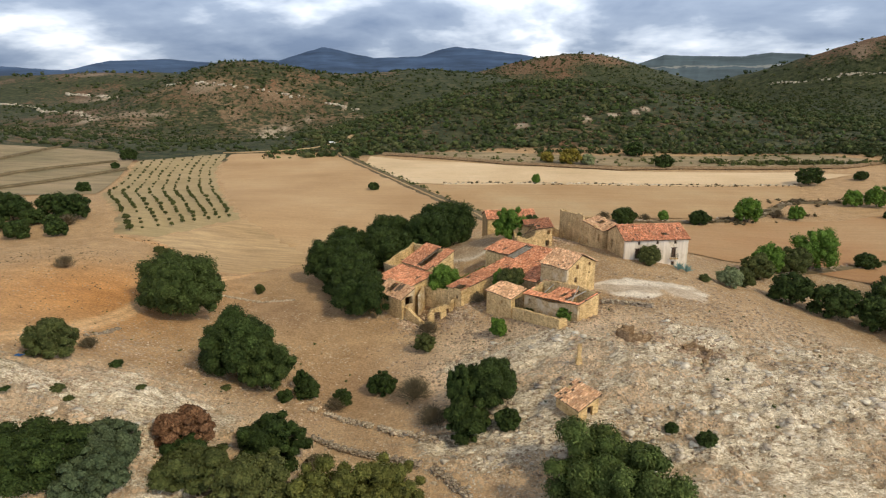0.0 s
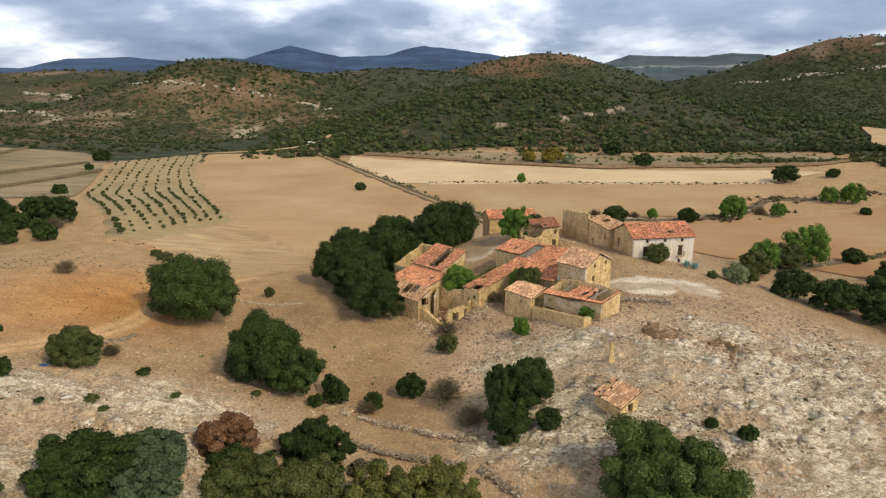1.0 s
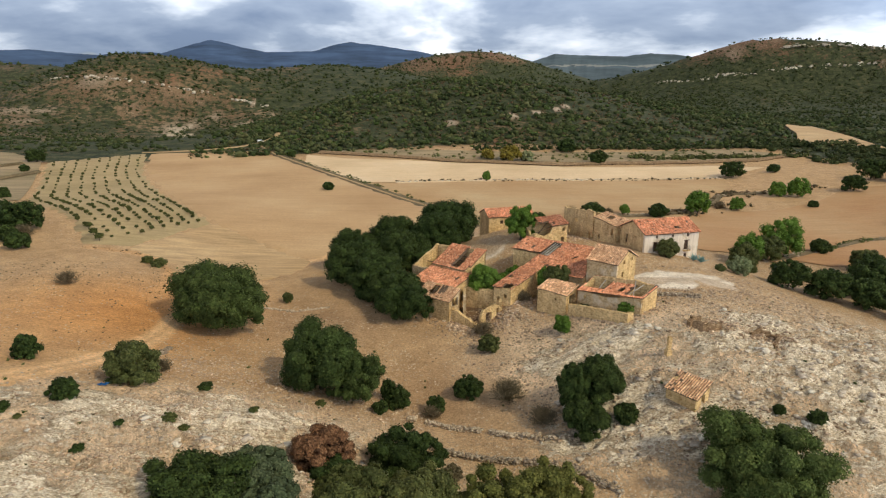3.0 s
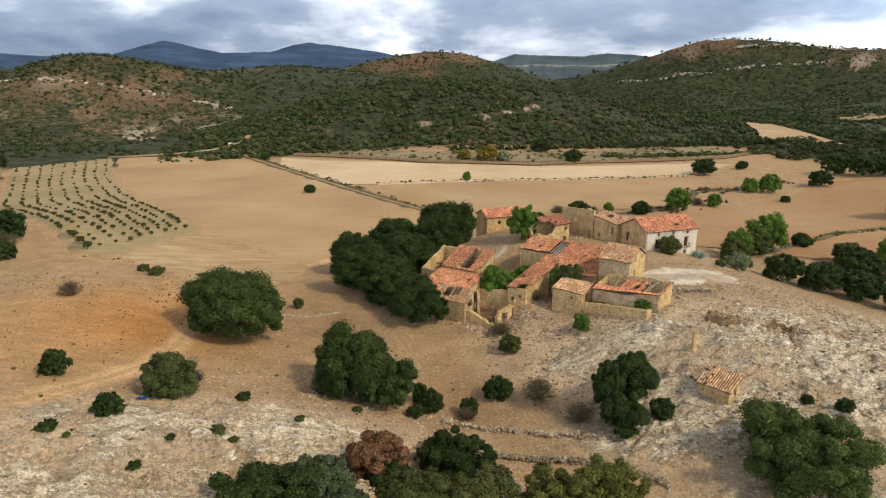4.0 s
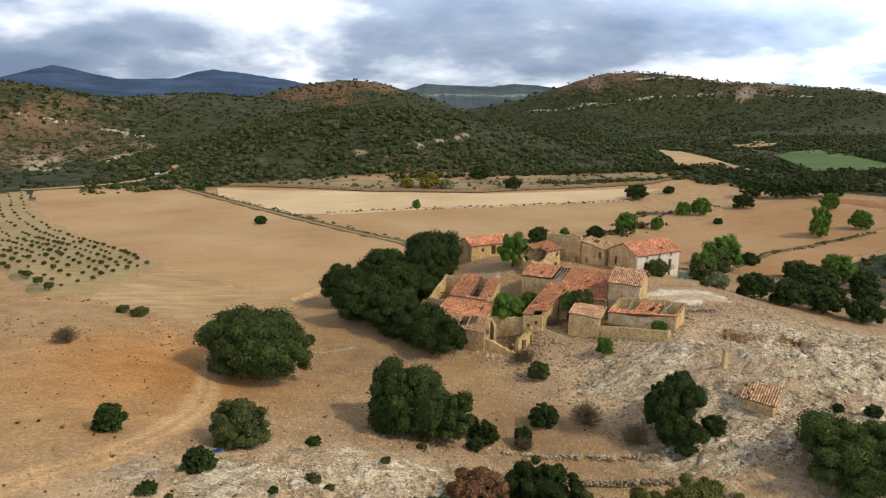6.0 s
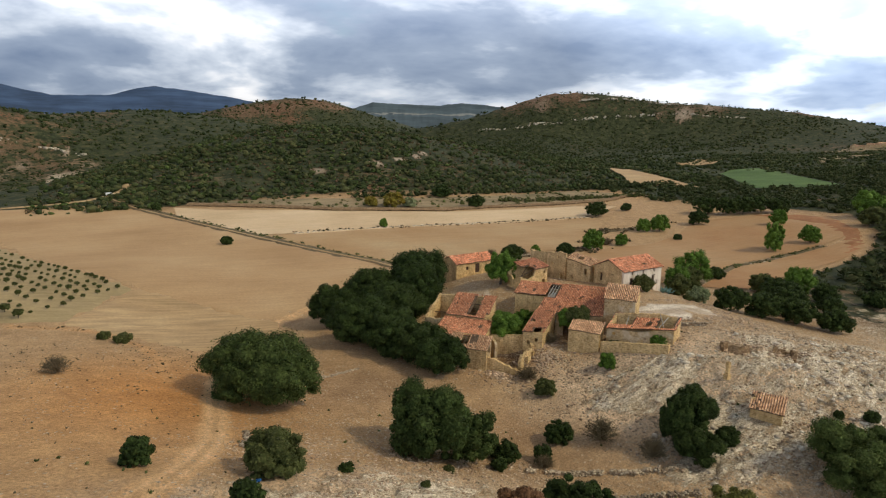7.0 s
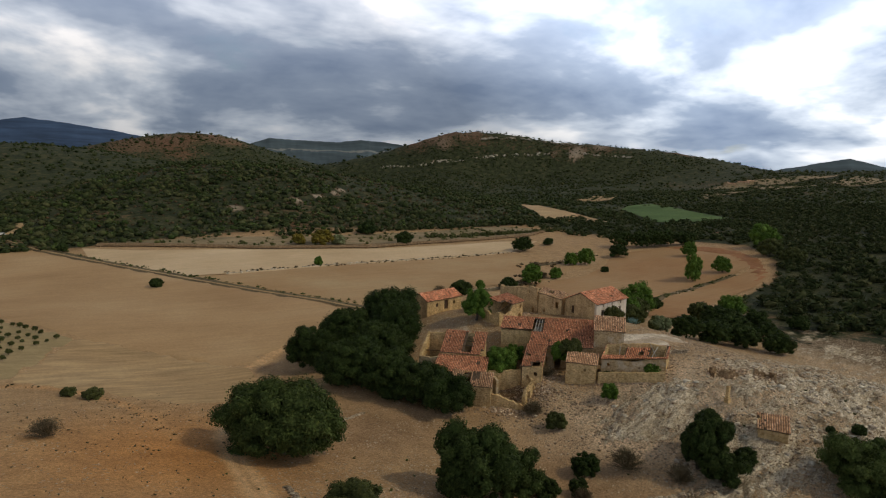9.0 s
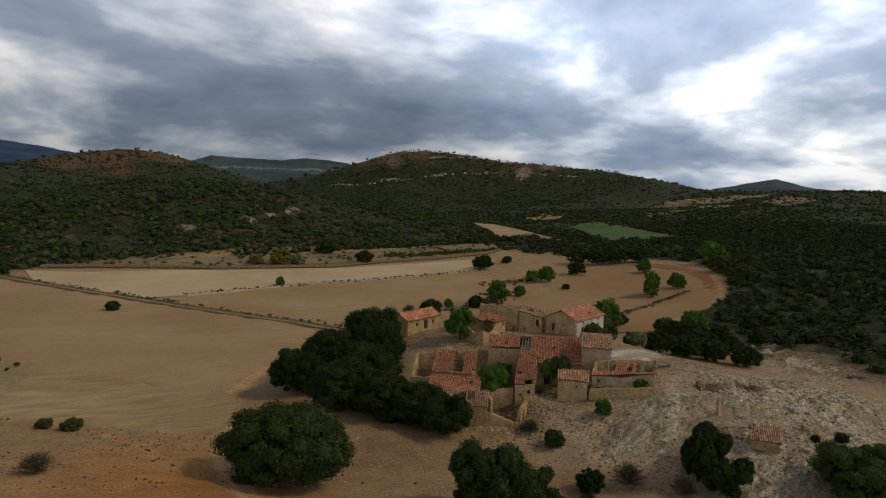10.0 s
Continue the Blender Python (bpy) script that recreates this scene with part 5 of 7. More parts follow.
def great_roof_house():
    P = local(13.5, 130.0, -50)
    ob = thing("ruined_house", *P(10, -5), 2.4, "long ochre stone house under a wide red tile roof", "house", "ruined houses")
    add_wall(ob, P(-1, -5.3), P(5.75, -5.3), 0.0, flat(7.5), "rubble", seed=21)
    add_wall(ob, P(9.7, -11.8), P(18.9, -11.8), (0.6, 2.5), flat(6.35, 6.6), "rubble_washed", holes=[(1.6, 2.9, 0.0, 3.9), (0.7, 1.3, 4.7, 5.4)], seed=22)
    lintel(ob, P(9.7, -11.8), P(18.9, -11.8), 1.6, 2.9, 3.9)
    add_wall(ob, P(-1, 4.3), P(-1, -4.78), 0.0, [(0, 7.1), (0.47, 8.9), (1, 7.6)], "rubble", seed=23)
    add_wall(ob, P(18.9, -11.28), P(18.9, 4.3), 2.0, [(0, 6.5), (0.72, 9.4), (1, 7.4)], "rubble", seed=24)
    add_wall(ob, P(18.38, 4.3), P(-0.48, 4.3), 0.5, flat(7.2), "rubble", seed=25)
    tile_roof(ob, at3(P(5.8, -12.1), 6.5), at3(P(19.0, -12.1), 6.8), at3(P(19.0, 0), 9.75), at3(P(5.8, 0), 9.35), [(0.02, 0.17, 0.50, 0.97), (0.30, 0.33, 0.12, 0.22), (0.55, 0.58, 0.55, 0.62)], "tile", 26, "sunburnt red clay tiles, patched and slipping", worn=0.03)
    tile_roof(ob, at3(P(-1.3, -5.6), 7.75), at3(P(5.78, -5.6), 8.0), at3(P(5.78, 0), 9.33), at3(P(-1.3, 0), 9.1), [(0.55, 0.62, 0.3, 0.5)], "tile", 27, worn=0.04)
    tile_roof(ob, at3(P(19.0, 4.6), 7.4), at3(P(-1.3, 4.6), 7.1), at3(P(-1.3, 0.02), 9.1), at3(P(19.0, 0.02), 9.75), (), "tile", 28)
    ridge_tiles(ob, at3(P(-1.3, 0.01), 9.13), at3(P(19.0, 0.01), 9.78), "tile", 29)
    for u in (6.4, 7.0, 7.6):
        rafter(ob, at3(P(u, -6.0), 7.95), at3(P(u, -0.2), 9.25), 0.09, "pole")
    bm = bmesh.new()
    q = [at3(P(u, v), 7.2) for u, v in ((5.9, -6.4), (8.6, -6.4), (8.6, 0.2), (5.9, 0.2))]
    prism(bm, q, [(x, y, 7.3) for x, y, _ in q])
    part("attic_floor", bm, "pole", ob, "grey weathered boards under a fallen roof")
    # low wing towards the yard
    add_wall(ob, P(5.8, -21.5), P(9.6, -21.5), -1.4, flat(4.7, 4.9), "rubble", rag=0.12, holes=[(2.3, 2.9, 3.0, 3.7), (0.8, 1.4, 2.2, 3.0)], seed=30)
    add_wall(ob, P(9.6, -21.0), P(9.6, -12.3), (-1.0, 0.6), flat(5.0, 6.5), "rubble", holes=[(3.0, 3.9, 3.2, 3.9)], seed=31)
    add_wall(ob, P(5.8, -5.85), P(5.8, -21.0), -1.2, [(0, 7.7), (0.42, 6.4), (1, 4.8)], "rubble", seed=32)
    tile_roof(ob, at3(P(5.55, -21.8), 4.78), at3(P(9.85, -21.8), 5.0), at3(P(9.85, -12.12), 6.55), at3(P(5.55, -12.12), 6.5), [(0.45, 0.95, 0.02, 0.22), (0.1, 0.3, 0.45, 0.55)], "tile", 33, worn=0.05)


def tower_house():
    P = local(13.5, 130.0, -50)
    ob = thing("tall_house", *P(22, -7), 4.0, "tall narrow stone house with small windows and pale tiles", "house", "ruined houses")
    add_wall(ob, P(19.0, -10.8), P(24.9, -10.8), (1.8, 3.4), flat(10.45), "rubble_washed", holes=[(3.8, 4.3, 5.1, 5.8)], seed=41)
    east = [(2.0, 2.75, 9.9, 10.75), (5.5, 6.1, 10.0, 10.65), (1.7, 2.5, 7.5, 8.5), (5.6, 6.0, 8.5, 8.9)]
    add_wall(ob, P(24.9, -10.3), P(24.9, -2.8), (3.4, 4.6), [(0, 10.6), (0.47, 12.2), (1, 10.4)], "rubble", holes=east, seed=42)
    for s0, s1, z0, z1 in east:
        opening_fill(ob, P(24.9, -10.3), P(24.9, -2.8), s0, s1, z0, z1, 0.3)
    add_wall(ob, P(24.4, -2.8), P(19.0, -2.8), 3.4, flat(10.4), "rubble", seed=43)
    add_wall(ob, P(19.0, -3.3), P(19.0, -10.3), 2.4, [(0, 10.5), (0.5, 12.2), (1, 10.5)], "rubble", seed=44)
    tile_roof(ob, at3(P(18.8, -11.1), 10.4), at3(P(25.2, -11.1), 10.4), at3(P(25.2, -6.8), 12.45), at3(P(18.8, -6.8), 12.45), (), "tile_pale", 45, worn=0.03)
    tile_roof(ob, at3(P(25.2, -2.5), 10.4), at3(P(18.8, -2.5), 10.4), at3(P(18.8, -6.78), 12.45), at3(P(25.2, -6.78), 12.45), (), "tile_pale", 46)
    ridge_tiles(ob, at3(P(18.8, -6.8), 12.47), at3(P(25.2, -6.8), 12.47), "tile_pale", 47)


def front_cottage():
    A, B, C, D = (7.7, 106.8), (11.6, 102.7), (14.3, 104.6), (10.7, 109.2)
    ob = thing("cottage", 11, 105.8, 1.8, "low ochre stone cottage with a lean-to tile roof", "house", "ruined houses")
    add_wall(ob, A, B, (-0.2, 1.2), flat(5.7, 5.5), "rubble", holes=[(3.4, 3.8, 4.2, 4.7)], seed=51)
    add_wall(ob, (11.95, 102.95), C, (1.2, 2.2), flat(5.6, 6.5), "rubble", holes=[(0.5, 2.3, 3.6, 5.3)], seed=52)
    add_wall(ob, (13.95, 105.05), D, 1.2, flat(6.5), "rubble", seed=53)
    add_wall(ob, (10.4, 108.95), (8.0, 107.1), 0.2, flat(6.5, 5.7), "rubble", seed=54)
    tile_roof(ob, (7.35, 106.7, 5.78), (11.6, 102.3, 5.55), (14.6, 104.5, 6.75), (10.75, 109.45, 6.75), (), "tile_pale", 55, worn=0.04)


def long_byre():
    F0, F1, G1, G0 = (14.0, 103.4), (21.2, 94.0), (24.9, 95.9), (17.6, 105.3)
    ob = thing("byre", 19, 100, 3.6, "long stone byre, its tile roof partly fallen in", "house", "ruined houses")
    add_wall(ob, F0, F1, (1.6, 3.4), [(0, 6.2), (0.5, 6.3), (1, 7.6)], "rubble_washed", holes=[(1.0, 1.6, 4.9, 5.6), (1.3, 2.3, 2.8, 4.0), (6.9, 7.2, 5.0, 5.3)], seed=61)
    add_wall(ob, (21.6, 94.2), G1, (3.4, 4.0), flat(7.75, 8.9), "rubble", rag=0.12, seed=62)
    add_wall(ob, (24.5, 96.4), G0, 3.6, [(0, 9.0), (0.3, 9.3), (1, 8.2)], "rubble", rag=0.15, seed=63)
    add_wall(ob, (17.3, 105.1), (14.3, 103.6), 1.8, flat(7.9, 6.3), "rubble", seed=64)
    m0, m1 = (19.2, 96.9), (22.6, 98.8)
    add_wall(ob, m0, m1, 3.2, flat(6.9, 8.6), "rubble", 0.4, rag=0.15, seed=65)
    tile_roof(ob, (13.7, 103.4, 6.25), (21.2, 93.6, 7.7), (25.1, 95.8, 9.1), (17.6, 105.5, 7.9), [(0.02, 0.34, 0.32, 1.0), (0.70, 0.97, 0.14, 1.0), (0.55, 0.60, 0.3, 0.6)], "tile", 66, worn=0.06)
    ridge_tiles(ob, (21.5, 94.3, 7.72), (24.8, 96.0, 8.85), "tile_pale", 67)
    ridge_tiles(ob, (24.5, 96.2, 9.0), (17.6, 105.0, 8.25), "tile_pale", 68)
    rafter(ob, (19.9, 96.3, 7.5), (23.4, 97.4, 8.9), 0.09, "pole")
    rafter(ob, (20.4, 95.5, 7.4), (22.2, 98.4, 9.3), 0.08, "pole")
    rafter(ob, (16.2, 101.0, 6.4), (19.2, 103.2, 8.3), 0.09, "pole")
    yard = thing("yard_wall", 15, 97, 3, "low ochre rubble wall round a grassy yard", "wall")
    add_wall(yard, (11.8, 102.3), (17.9, 91.8), (0.6, 2.8), [(0, 4.2), (0.5, 5.1), (1, 6.0)], "rubble", 0.5, rag=0.12, seed=67)
    add_wall(yard, (18.35, 92.05), (19.4, 92.8), 2.8, flat(6.0, 5.8), "rubble", 0.5, rag=0.1, seed=68)


def yard_ruins():
    ob = thing("ruined_yard", -1, 110, -1, "broken stone yard walls with a ruined gateway", "wall")
    add_wall(ob, (-7.4, 111.2), (-3.6, 106.3), (-3.0, -3.4), [(0, 0.9), (0.4, 0.5), (1, -0.7)], "rubble", 0.6, rag=0.35, seed=71)
    add_wall(ob, (-2.8, 106.9), (1.7, 108.9), (-2.6, -2.2), [(0, 0.6), (0.15, 1.8), (0.6, 2.3), (0.8, 2.4), (1, 1.6)], "rubble", 0.6, [(1.2, 2.5, -3, 1.2), (3.6, 4.2, 0.2, 1.6)], 0.5, 72)
    add_wall(ob, (-3.6, 116.6), (1.7, 113.0), (-2.4, -1.8), flat(3.1, 3.4), "rubble", 0.5, rag=0.15, seed=73)
    add_wall(ob, (1.7, 109.4), (2.6, 112.0), -1.8, flat(2.3, 3.6), "rubble", 0.5, rag=0.3, seed=74)
    add_wall(ob, (-4.4, 112.6), (-3.7, 116.0), -2.2, flat(2.6, 3.3), "rubble_washed", 0.5, rag=0.2, seed=75)


def white_house():
    P = local(37.2, 124.9, 7.5)
    W, D = 13.8, 9.3
    ob = thing("white_house", *P(6.9, 4.6), 4.6, "two-storey farmhouse with a limewashed front and red tile roof", "house", "houses")
    front = [(2.75, 3.35, 9.25, 10.0), (6.75, 7.35, 9.25, 10.0), (10.65, 11.25, 9.25, 10.0), (2.3, 3.35, 6.3, 8.4), (6.2, 7.25, 6.3, 8.4), (10.2, 11.25, 6.3, 8.4), (10.35, 11.05, 4.6, 5.5), (2.4, 3.1, 4.9, 5.6)]
    add_wall(ob, P(0, 0), P(W, 0), (4.4, 2.2), flat(10.35), "limewash", 0.55, front, seed=81, label="flaking limewashed front wall")
    for k, (s0, s1, z0, z1) in enumerate(front):
        win = opening_fill(ob, P(0, 0), P(W, 0), s0, s1, z0, z1, 0.28, "balcony_door" if 3 <= k <= 5 else "window")
        if 3 <= k <= 5:
            lintel(ob, P(0, 0), P(W, 0), s0, s1, z1)
        if k in (4, 5):
            bm = bmesh.new()
            q = [at3(P(s, v), 6.12) for s, v in ((s0 - 0.3, -0.75), (s1 + 0.3, -0.75), (s1 + 0.3, 0.02), (s0 - 0.3, 0.02))]
            prism(bm, q, [(x, y, 6.24) for x, y, _ in q])
            bal = part("balcony", bm, "rubble_grey", ob)
            bm = bmesh.new()
            n = 10
            for j in range(n + 1):
                s = s0 - 0.25 + (s1 - s0 + 0.5) * j / n
                beam(bm, at3(P(s, -0.7), 6.22), at3(P(s, -0.7), 7.2), 0.018, 4)
            for s in (s0 - 0.25, s1 + 0.25):
                for v in (-0.5, -0.3, -0.1):
                    beam(bm, at3(P(s, v), 6.22), at3(P(s, v), 7.2), 0.018, 4)
                beam(bm, at3(P(s, -0.7), 7.2), at3(P(s, 0), 7.2), 0.025, 4)
            beam(bm, at3(P(s0 - 0.25, -0.7), 7.2), at3(P(s1 + 0.25, -0.7), 7.2), 0.025, 4)
            part("railing", bm, "iron", bal)
    side = [(2.0, 2.8, 6.9, 8.9), (5.6, 6.0, 8.8, 9.2)]
    add_wall(ob, P(0, D), P(0, 0.57), (4.2, 4.4), [(0, 10.3), (0.53, 12.3), (1, 10.5)], "rubble_grey", 0.55, side, seed=82)
    opening_fill(ob, P(0, D), P(0, 0.57), 2.0, 2.8, 6.9, 8.9, 0.28, "door")
    add_wall(ob, P(W, 0.57), P(W, D), (2.2, 2.4), [(0, 10.5), (0.47, 12.3), (1, 10.3)], "rubble", 0.55, seed=83)
    add_wall(ob, P(W - 0.57, D), P(0.57, D), 2.4, flat(10.3), "rubble", 0.55, seed=84)
    tile_roof(ob, at3(P(-0.3, -0.4), 10.25), at3(P(W + 0.3, -0.4), 10.25), at3(P(W + 0.3, 4.7), 12.5), at3(P(-0.3, 4.7), 12.5), [(0.62, 0.69, 0.36, 0.52)], "tile", 85, "weathered orange-red clay tiles with a small hole")
    tile_roof(ob, at3(P(W + 0.3, D + 0.3), 10.2), at3(P(-0.3, D + 0.3), 10.2), at3(P(-0.3, 4.72), 12.5), at3(P(W + 0.3, 4.72), 12.5), (), "tile", 86)
    ridge_tiles(ob, at3(P(-0.3, 4.71), 12.52), at3(P(W + 0.3, 4.71), 12.52), "tile", 87)


def back_ruin():
    C0, C1, C2 = (28.4, 150.6), (31.6, 139.8), (34.9, 134.4)
    ob = thing("roofless_house", 32, 144, 4.6, "tall roofless stone house with gaping window holes", "house", "ruined houses")
    add_wall(ob, C0, C1, (2.4, 3.6), [(0, 11.8), (0.1, 11.5), (0.7, 12.2), (0.85, 12.7), (1, 12.3)], "rubble_grey", 0.55, [(8.4, 9.1, 10.6, 11.4), (9.6, 10.6, 4.6, 7.2), (4.6, 5.4, 8.6, 9.6), (7.0, 7.4, 9.0, 9.5), (2.2, 2.9, 5.6, 6.8)], 0.22, 91)
    add_wall(ob, (31.75, 139.4), C2, (3.6, 4.0), [(0, 11.4), (0.6, 10.8), (1, 9.9)], "rubble_grey", 0.55, [(1.2, 1.8, 6.2, 7.2), (4.4, 5.2, 7.6, 9.2)], 0.12, 92)
    add_wall(ob, (33.8, 152.2), (28.95, 150.75), 1.6, [(0, 9.5), (0.4, 10.6), (1, 11.7)], "rubble_grey", 0.55, rag=0.4, seed=93)
    add_wall(ob, (39.3, 136.4), (34.0, 152.1), 1.8, [(0, 10.4), (0.4, 11.4), (1, 9.6)], "rubble_grey", 0.55, rag=0.4, seed=94)
    add_wall(ob, (35.4, 134.7), (39.2, 136.3), 2.8, flat(9.9, 10.3), "rubble_grey", 0.55, rag=0.15, seed=95)
    tile_roof(ob, (31.4, 139.4, 11.3), (34.9, 134.1, 9.95), (39.4, 136.2, 10.8), (35.6, 141.6, 12.0), [(0.3, 0.5, 0.45, 0.8)], "tile_pale", 96, worn=0.05)


def back_cottage():
    ob = thing("ruined_cottage", 20.5, 139.5, 4.4, "small ochre stone cottage with half its roof fallen", "house", "ruined houses")
    add_wall(ob, (16.5, 137.0), (24.4, 137.4), (1.6, 3.4), [(0, 8.3), (0.3, 7.5), (0.48, 8.2), (0.56, 9.7), (1, 10.3)], "rubble", 0.5, [(6.4, 7.3, 4.9, 7.2), (6.7, 7.3, 8.5, 9.4)], 0.2, 101)
    add_wall(ob, (24.4, 137.9), (24.2, 142.6), 3.2, flat(10.3, 10.9), "rubble", 0.5, [(1.4, 2.2, 7.6, 8.6)], 0.1, 102)
    add_wall(ob, (24.2, 143.1), (16.2, 142.7), 1.6, [(0, 10.9), (0.6, 10.4), (1, 8.4)], "rubble", 0.5, rag=0.25, seed=103)
    add_wall(ob, (16.2, 142.2), (16.5, 137.5), 1.4, [(0, 8.4), (0.5, 7.2), (1, 8.2)], "rubble", 0.5, rag=0.4, seed=104)
    tile_roof(ob, (18.6, 136.7, 9.55), (24.7, 137.0, 10.35), (24.5, 143.2, 11.2), (18.2, 143.0, 10.6), [(0.0, 0.34, 0.0, 0.5), (0.42, 0.5, 0.2, 0.4)], "tile", 105, worn=0.06)
    rafter(ob, (16.8, 138.0, 8.0), (21.0, 138.4, 9.5), 0.09, "timber")
    rafter(ob, (17.4, 139.6, 6.6), (20.4, 140.2, 9.9), 0.08, "timber")


def back_barn():
    P = local(11.5, 160.5, 9)
    ob = thing("barn", *P(6, 3), 1.8, "low ochre stone barn with a red tile roof", "house", "houses")
    holes = [(3.2, 4.1, 5.0, 6.0), (6.4, 7.9, 4.0, 6.5), (9.8, 10.6, 5.0, 6.0)]
    add_wall(ob, P(0, 0), P(13, 0), 0.2, flat(7.0), "rubble", 0.5, holes, seed=111)
    opening_fill(ob, P(0, 0), P(13, 0), 6.4, 7.9, 4.0, 6.5, 0.25, "door", "old_wood")
    opening_fill(ob, P(0, 0), P(13, 0), 3.2, 4.1, 5.0, 6.0, 0.25)
    add_wall(ob, P(0, 6.5), P(0, 0.52), -0.6, [(0, 7.0), (0.5, 8.5), (1, 7.1)], "rubble_grey", 0.5, seed=112)
    add_wall(ob, P(13, 0.52), P(13, 6.5), -0.8, [(0, 7.1), (0.5, 8.5), (1, 7.0)], "rubble", 0.5, seed=113)
    add_wall(ob, P(12.48, 6.5), P(0.52, 6.5), -1.0, flat(7.0), "rubble", 0.5, seed=114)
    tile_roof(ob, at3(P(-0.3, -0.35), 6.95), at3(P(13.3, -0.35), 6.95), at3(P(13.3, 3.25), 8.65), at3(P(-0.3, 3.25), 8.65), (), "tile", 115)
    tile_roof(ob, at3(P(13.3, 6.85), 6.95), at3(P(-0.3, 6.85), 6.95), at3(P(-0.3, 3.27), 8.65), at3(P(13.3, 3.27), 8.65), (), "tile", 116)
    ridge_tiles(ob, at3(P(-0.3, 3.26), 8.67), at3(P(13.3, 3.26), 8.67), "tile", 117)
    low = thing("yard_wall", *P(17, -4), 3.5, "low crumbling stone wall beside the barn", "wall")
    add_wall(low, P(13.6, -1.2), P(21, -8.5), 0.8, [(0, 5.4), (0.5, 4.9), (1, 4.8)], "rubble_grey", 0.5, rag=0.3, seed=118)


def hut():
    A, B, C, D = (14.2, 72.2), (16.3, 68.6), (19.0, 70.1), (16.9, 73.8)
    ob = thing("stone_hut", 16.6, 71.2, 2.0, "small square stone hut with a single-pitch tile roof", "hut")
    add_wall(ob, A, B, (0.6, 0.4), flat(3.45), "rubble", 0.4, seed=121)
    add_wall(ob, (16.65, 68.8), C, (0.6, 1.0), flat(3.6, 4.65), "rubble", 0.4, [(0.9, 1.8, 1.4, 3.5)], seed=122)
    add_wall(ob, (18.8, 70.45), D, 0.8, flat(4.65), "rubble", 0.4, seed=123)
    add_wall(ob, (16.55, 73.6), (14.55, 72.4), 0.6, flat(4.6, 3.6), "rubble", 0.4, seed=124)
    tile_roof(ob, (13.85, 72.3, 3.45), (16.2, 68.2, 3.45), (19.35, 70.0, 4.85), (17.0, 74.1, 4.85), [(0.0, 0.12, 0.55, 0.75)], "tile_pale", 125, "sun-bleached pink clay tiles", pitch=0.34, course=0.5, worn=0.05)


def pillar():
    x, y = 18.6, 80.0
    z = ground_z(x, y)
    ob = thing("stone_pillar", x, y, z, "slim square stone wayside pillar on bare rock", "pillar")
    rnd = random.Random(7)
    h = z - 0.3
    k = 0
    while h < z + 2.7:
        t, w = rnd.uniform(0.28, 0.4), rnd.uniform(0.24, 0.29) + (0.16 if h < z + 0.5 else 0)
        bm = bmesh.new()
        q = [(x + sx * w + rnd.uniform(-0.02, 0.02), y + sy * w + rnd.uniform(-0.02, 0.02), h) for sx, sy in ((-1, -1), (1, -1), (1, 1), (-1, 1))]
        prism(bm, q, [(a, b, h + t) for a, b, _ in q])
        part("stone", bm, "rubble", ob)
        h += t + 0.004
        k += 1


def sunken_ruin(x, y, r, height, gap, seed, label):
    """A broken ring of walling round a hollow."""
    ob = thing("ruined_pit", x, y, ground_z(x, y), label, "ruin")
    rnd = random.Random(seed)
    n = 9
    pts = [(x + r * math.cos(6.283 * k / n) * 1.2, y + r * math.sin(6.283 * k / n)) for k in range(n + 1)]
    for k in range(n):
        if k in gap:
            continue
        p, q = pts[k], pts[k + 1]
        zp, zq = ground_z(*p), ground_z(*q)
        h = height * rnd.uniform(0.5, 1.2)
        add_wall(ob, p, q, min(zp, zq) - 0.5, flat(zp + h, zq + height * rnd.uniform(0.4, 1.1)), "brown_rubble", 0.5, rag=0.3, seed=seed + k)


for build in (stepped_house, great_roof_house, tower_house, front_cottage, long_byre, yard_ruins, white_house, back_ruin, back_cottage, back_barn, hut, pillar):
    build()
sunken_ruin(28.0, 86.5, 2.2, 1.5, (0, 1, 4, 8), 131, "broken stone ring of an old kiln pit")
sunken_ruin(35.6, 82.4, 2.0, 0.8, (3, 4, 5, 6), 141, "low crumbling stone ring round a hollow")

# ---------------- trees near the hamlet ----------------
OAK, OLIVE, FRESH = "oak_leaf", "olive_leaf", "fresh_leaf"
tree(-48.5, 109.2, 11.0, 6.1, "green_leaf", "large round dark holm oak beside the dirt track", lobes=16, cards=26000, leaf=0.36, seed=11, ry=8.4, turn=-45, sit=0.9, trunk=0.5)
tree(-30.8, 86.8, 6.4, 5.4, "green_leaf", "broad dark green holm oak on stony ground", lobes=12, cards=20000, leaf=0.32, seed=12, sit=0.95, trunk=0.4)
tree(-26.2, 84.6, 4.9, 4.2, "green_leaf", "smaller holm oak leaning on a larger one", lobes=8, cards=8000, leaf=0.30, seed=13, sit=0.9)
grove = "holm oaks of the grove"
tree(0.4, 160.5, 8.6, 6.8, OAK, "tall dark holm oak at the back of the grove", lobes=14, cards=16000, leaf=0.42, seed=21, group=grove)
tree(-13.6, 158.0, 8.0, 6.6, OAK, "tall dark holm oak at the back of the grove", lobes=13, cards=15000, leaf=0.42, seed=22, group=grove)
tree(-23.3, 154.0, 7.3, 5.6, OAK, "rounded dark holm oak of the grove", lobes=12, cards=13000, leaf=0.40, seed=23, group=grove)
tree(-12.5, 143.0, 7.0, 5.6, OAK, "rounded dark holm oak of the grove", lobes=12, cards=13000, leaf=0.40, seed=24, group=grove)
tree(-24.2, 135.0, 8.0, 5.4, OAK, "rounded dark holm oak of the grove", lobes=12, cards=14000, leaf=0.38, seed=25, group=grove)
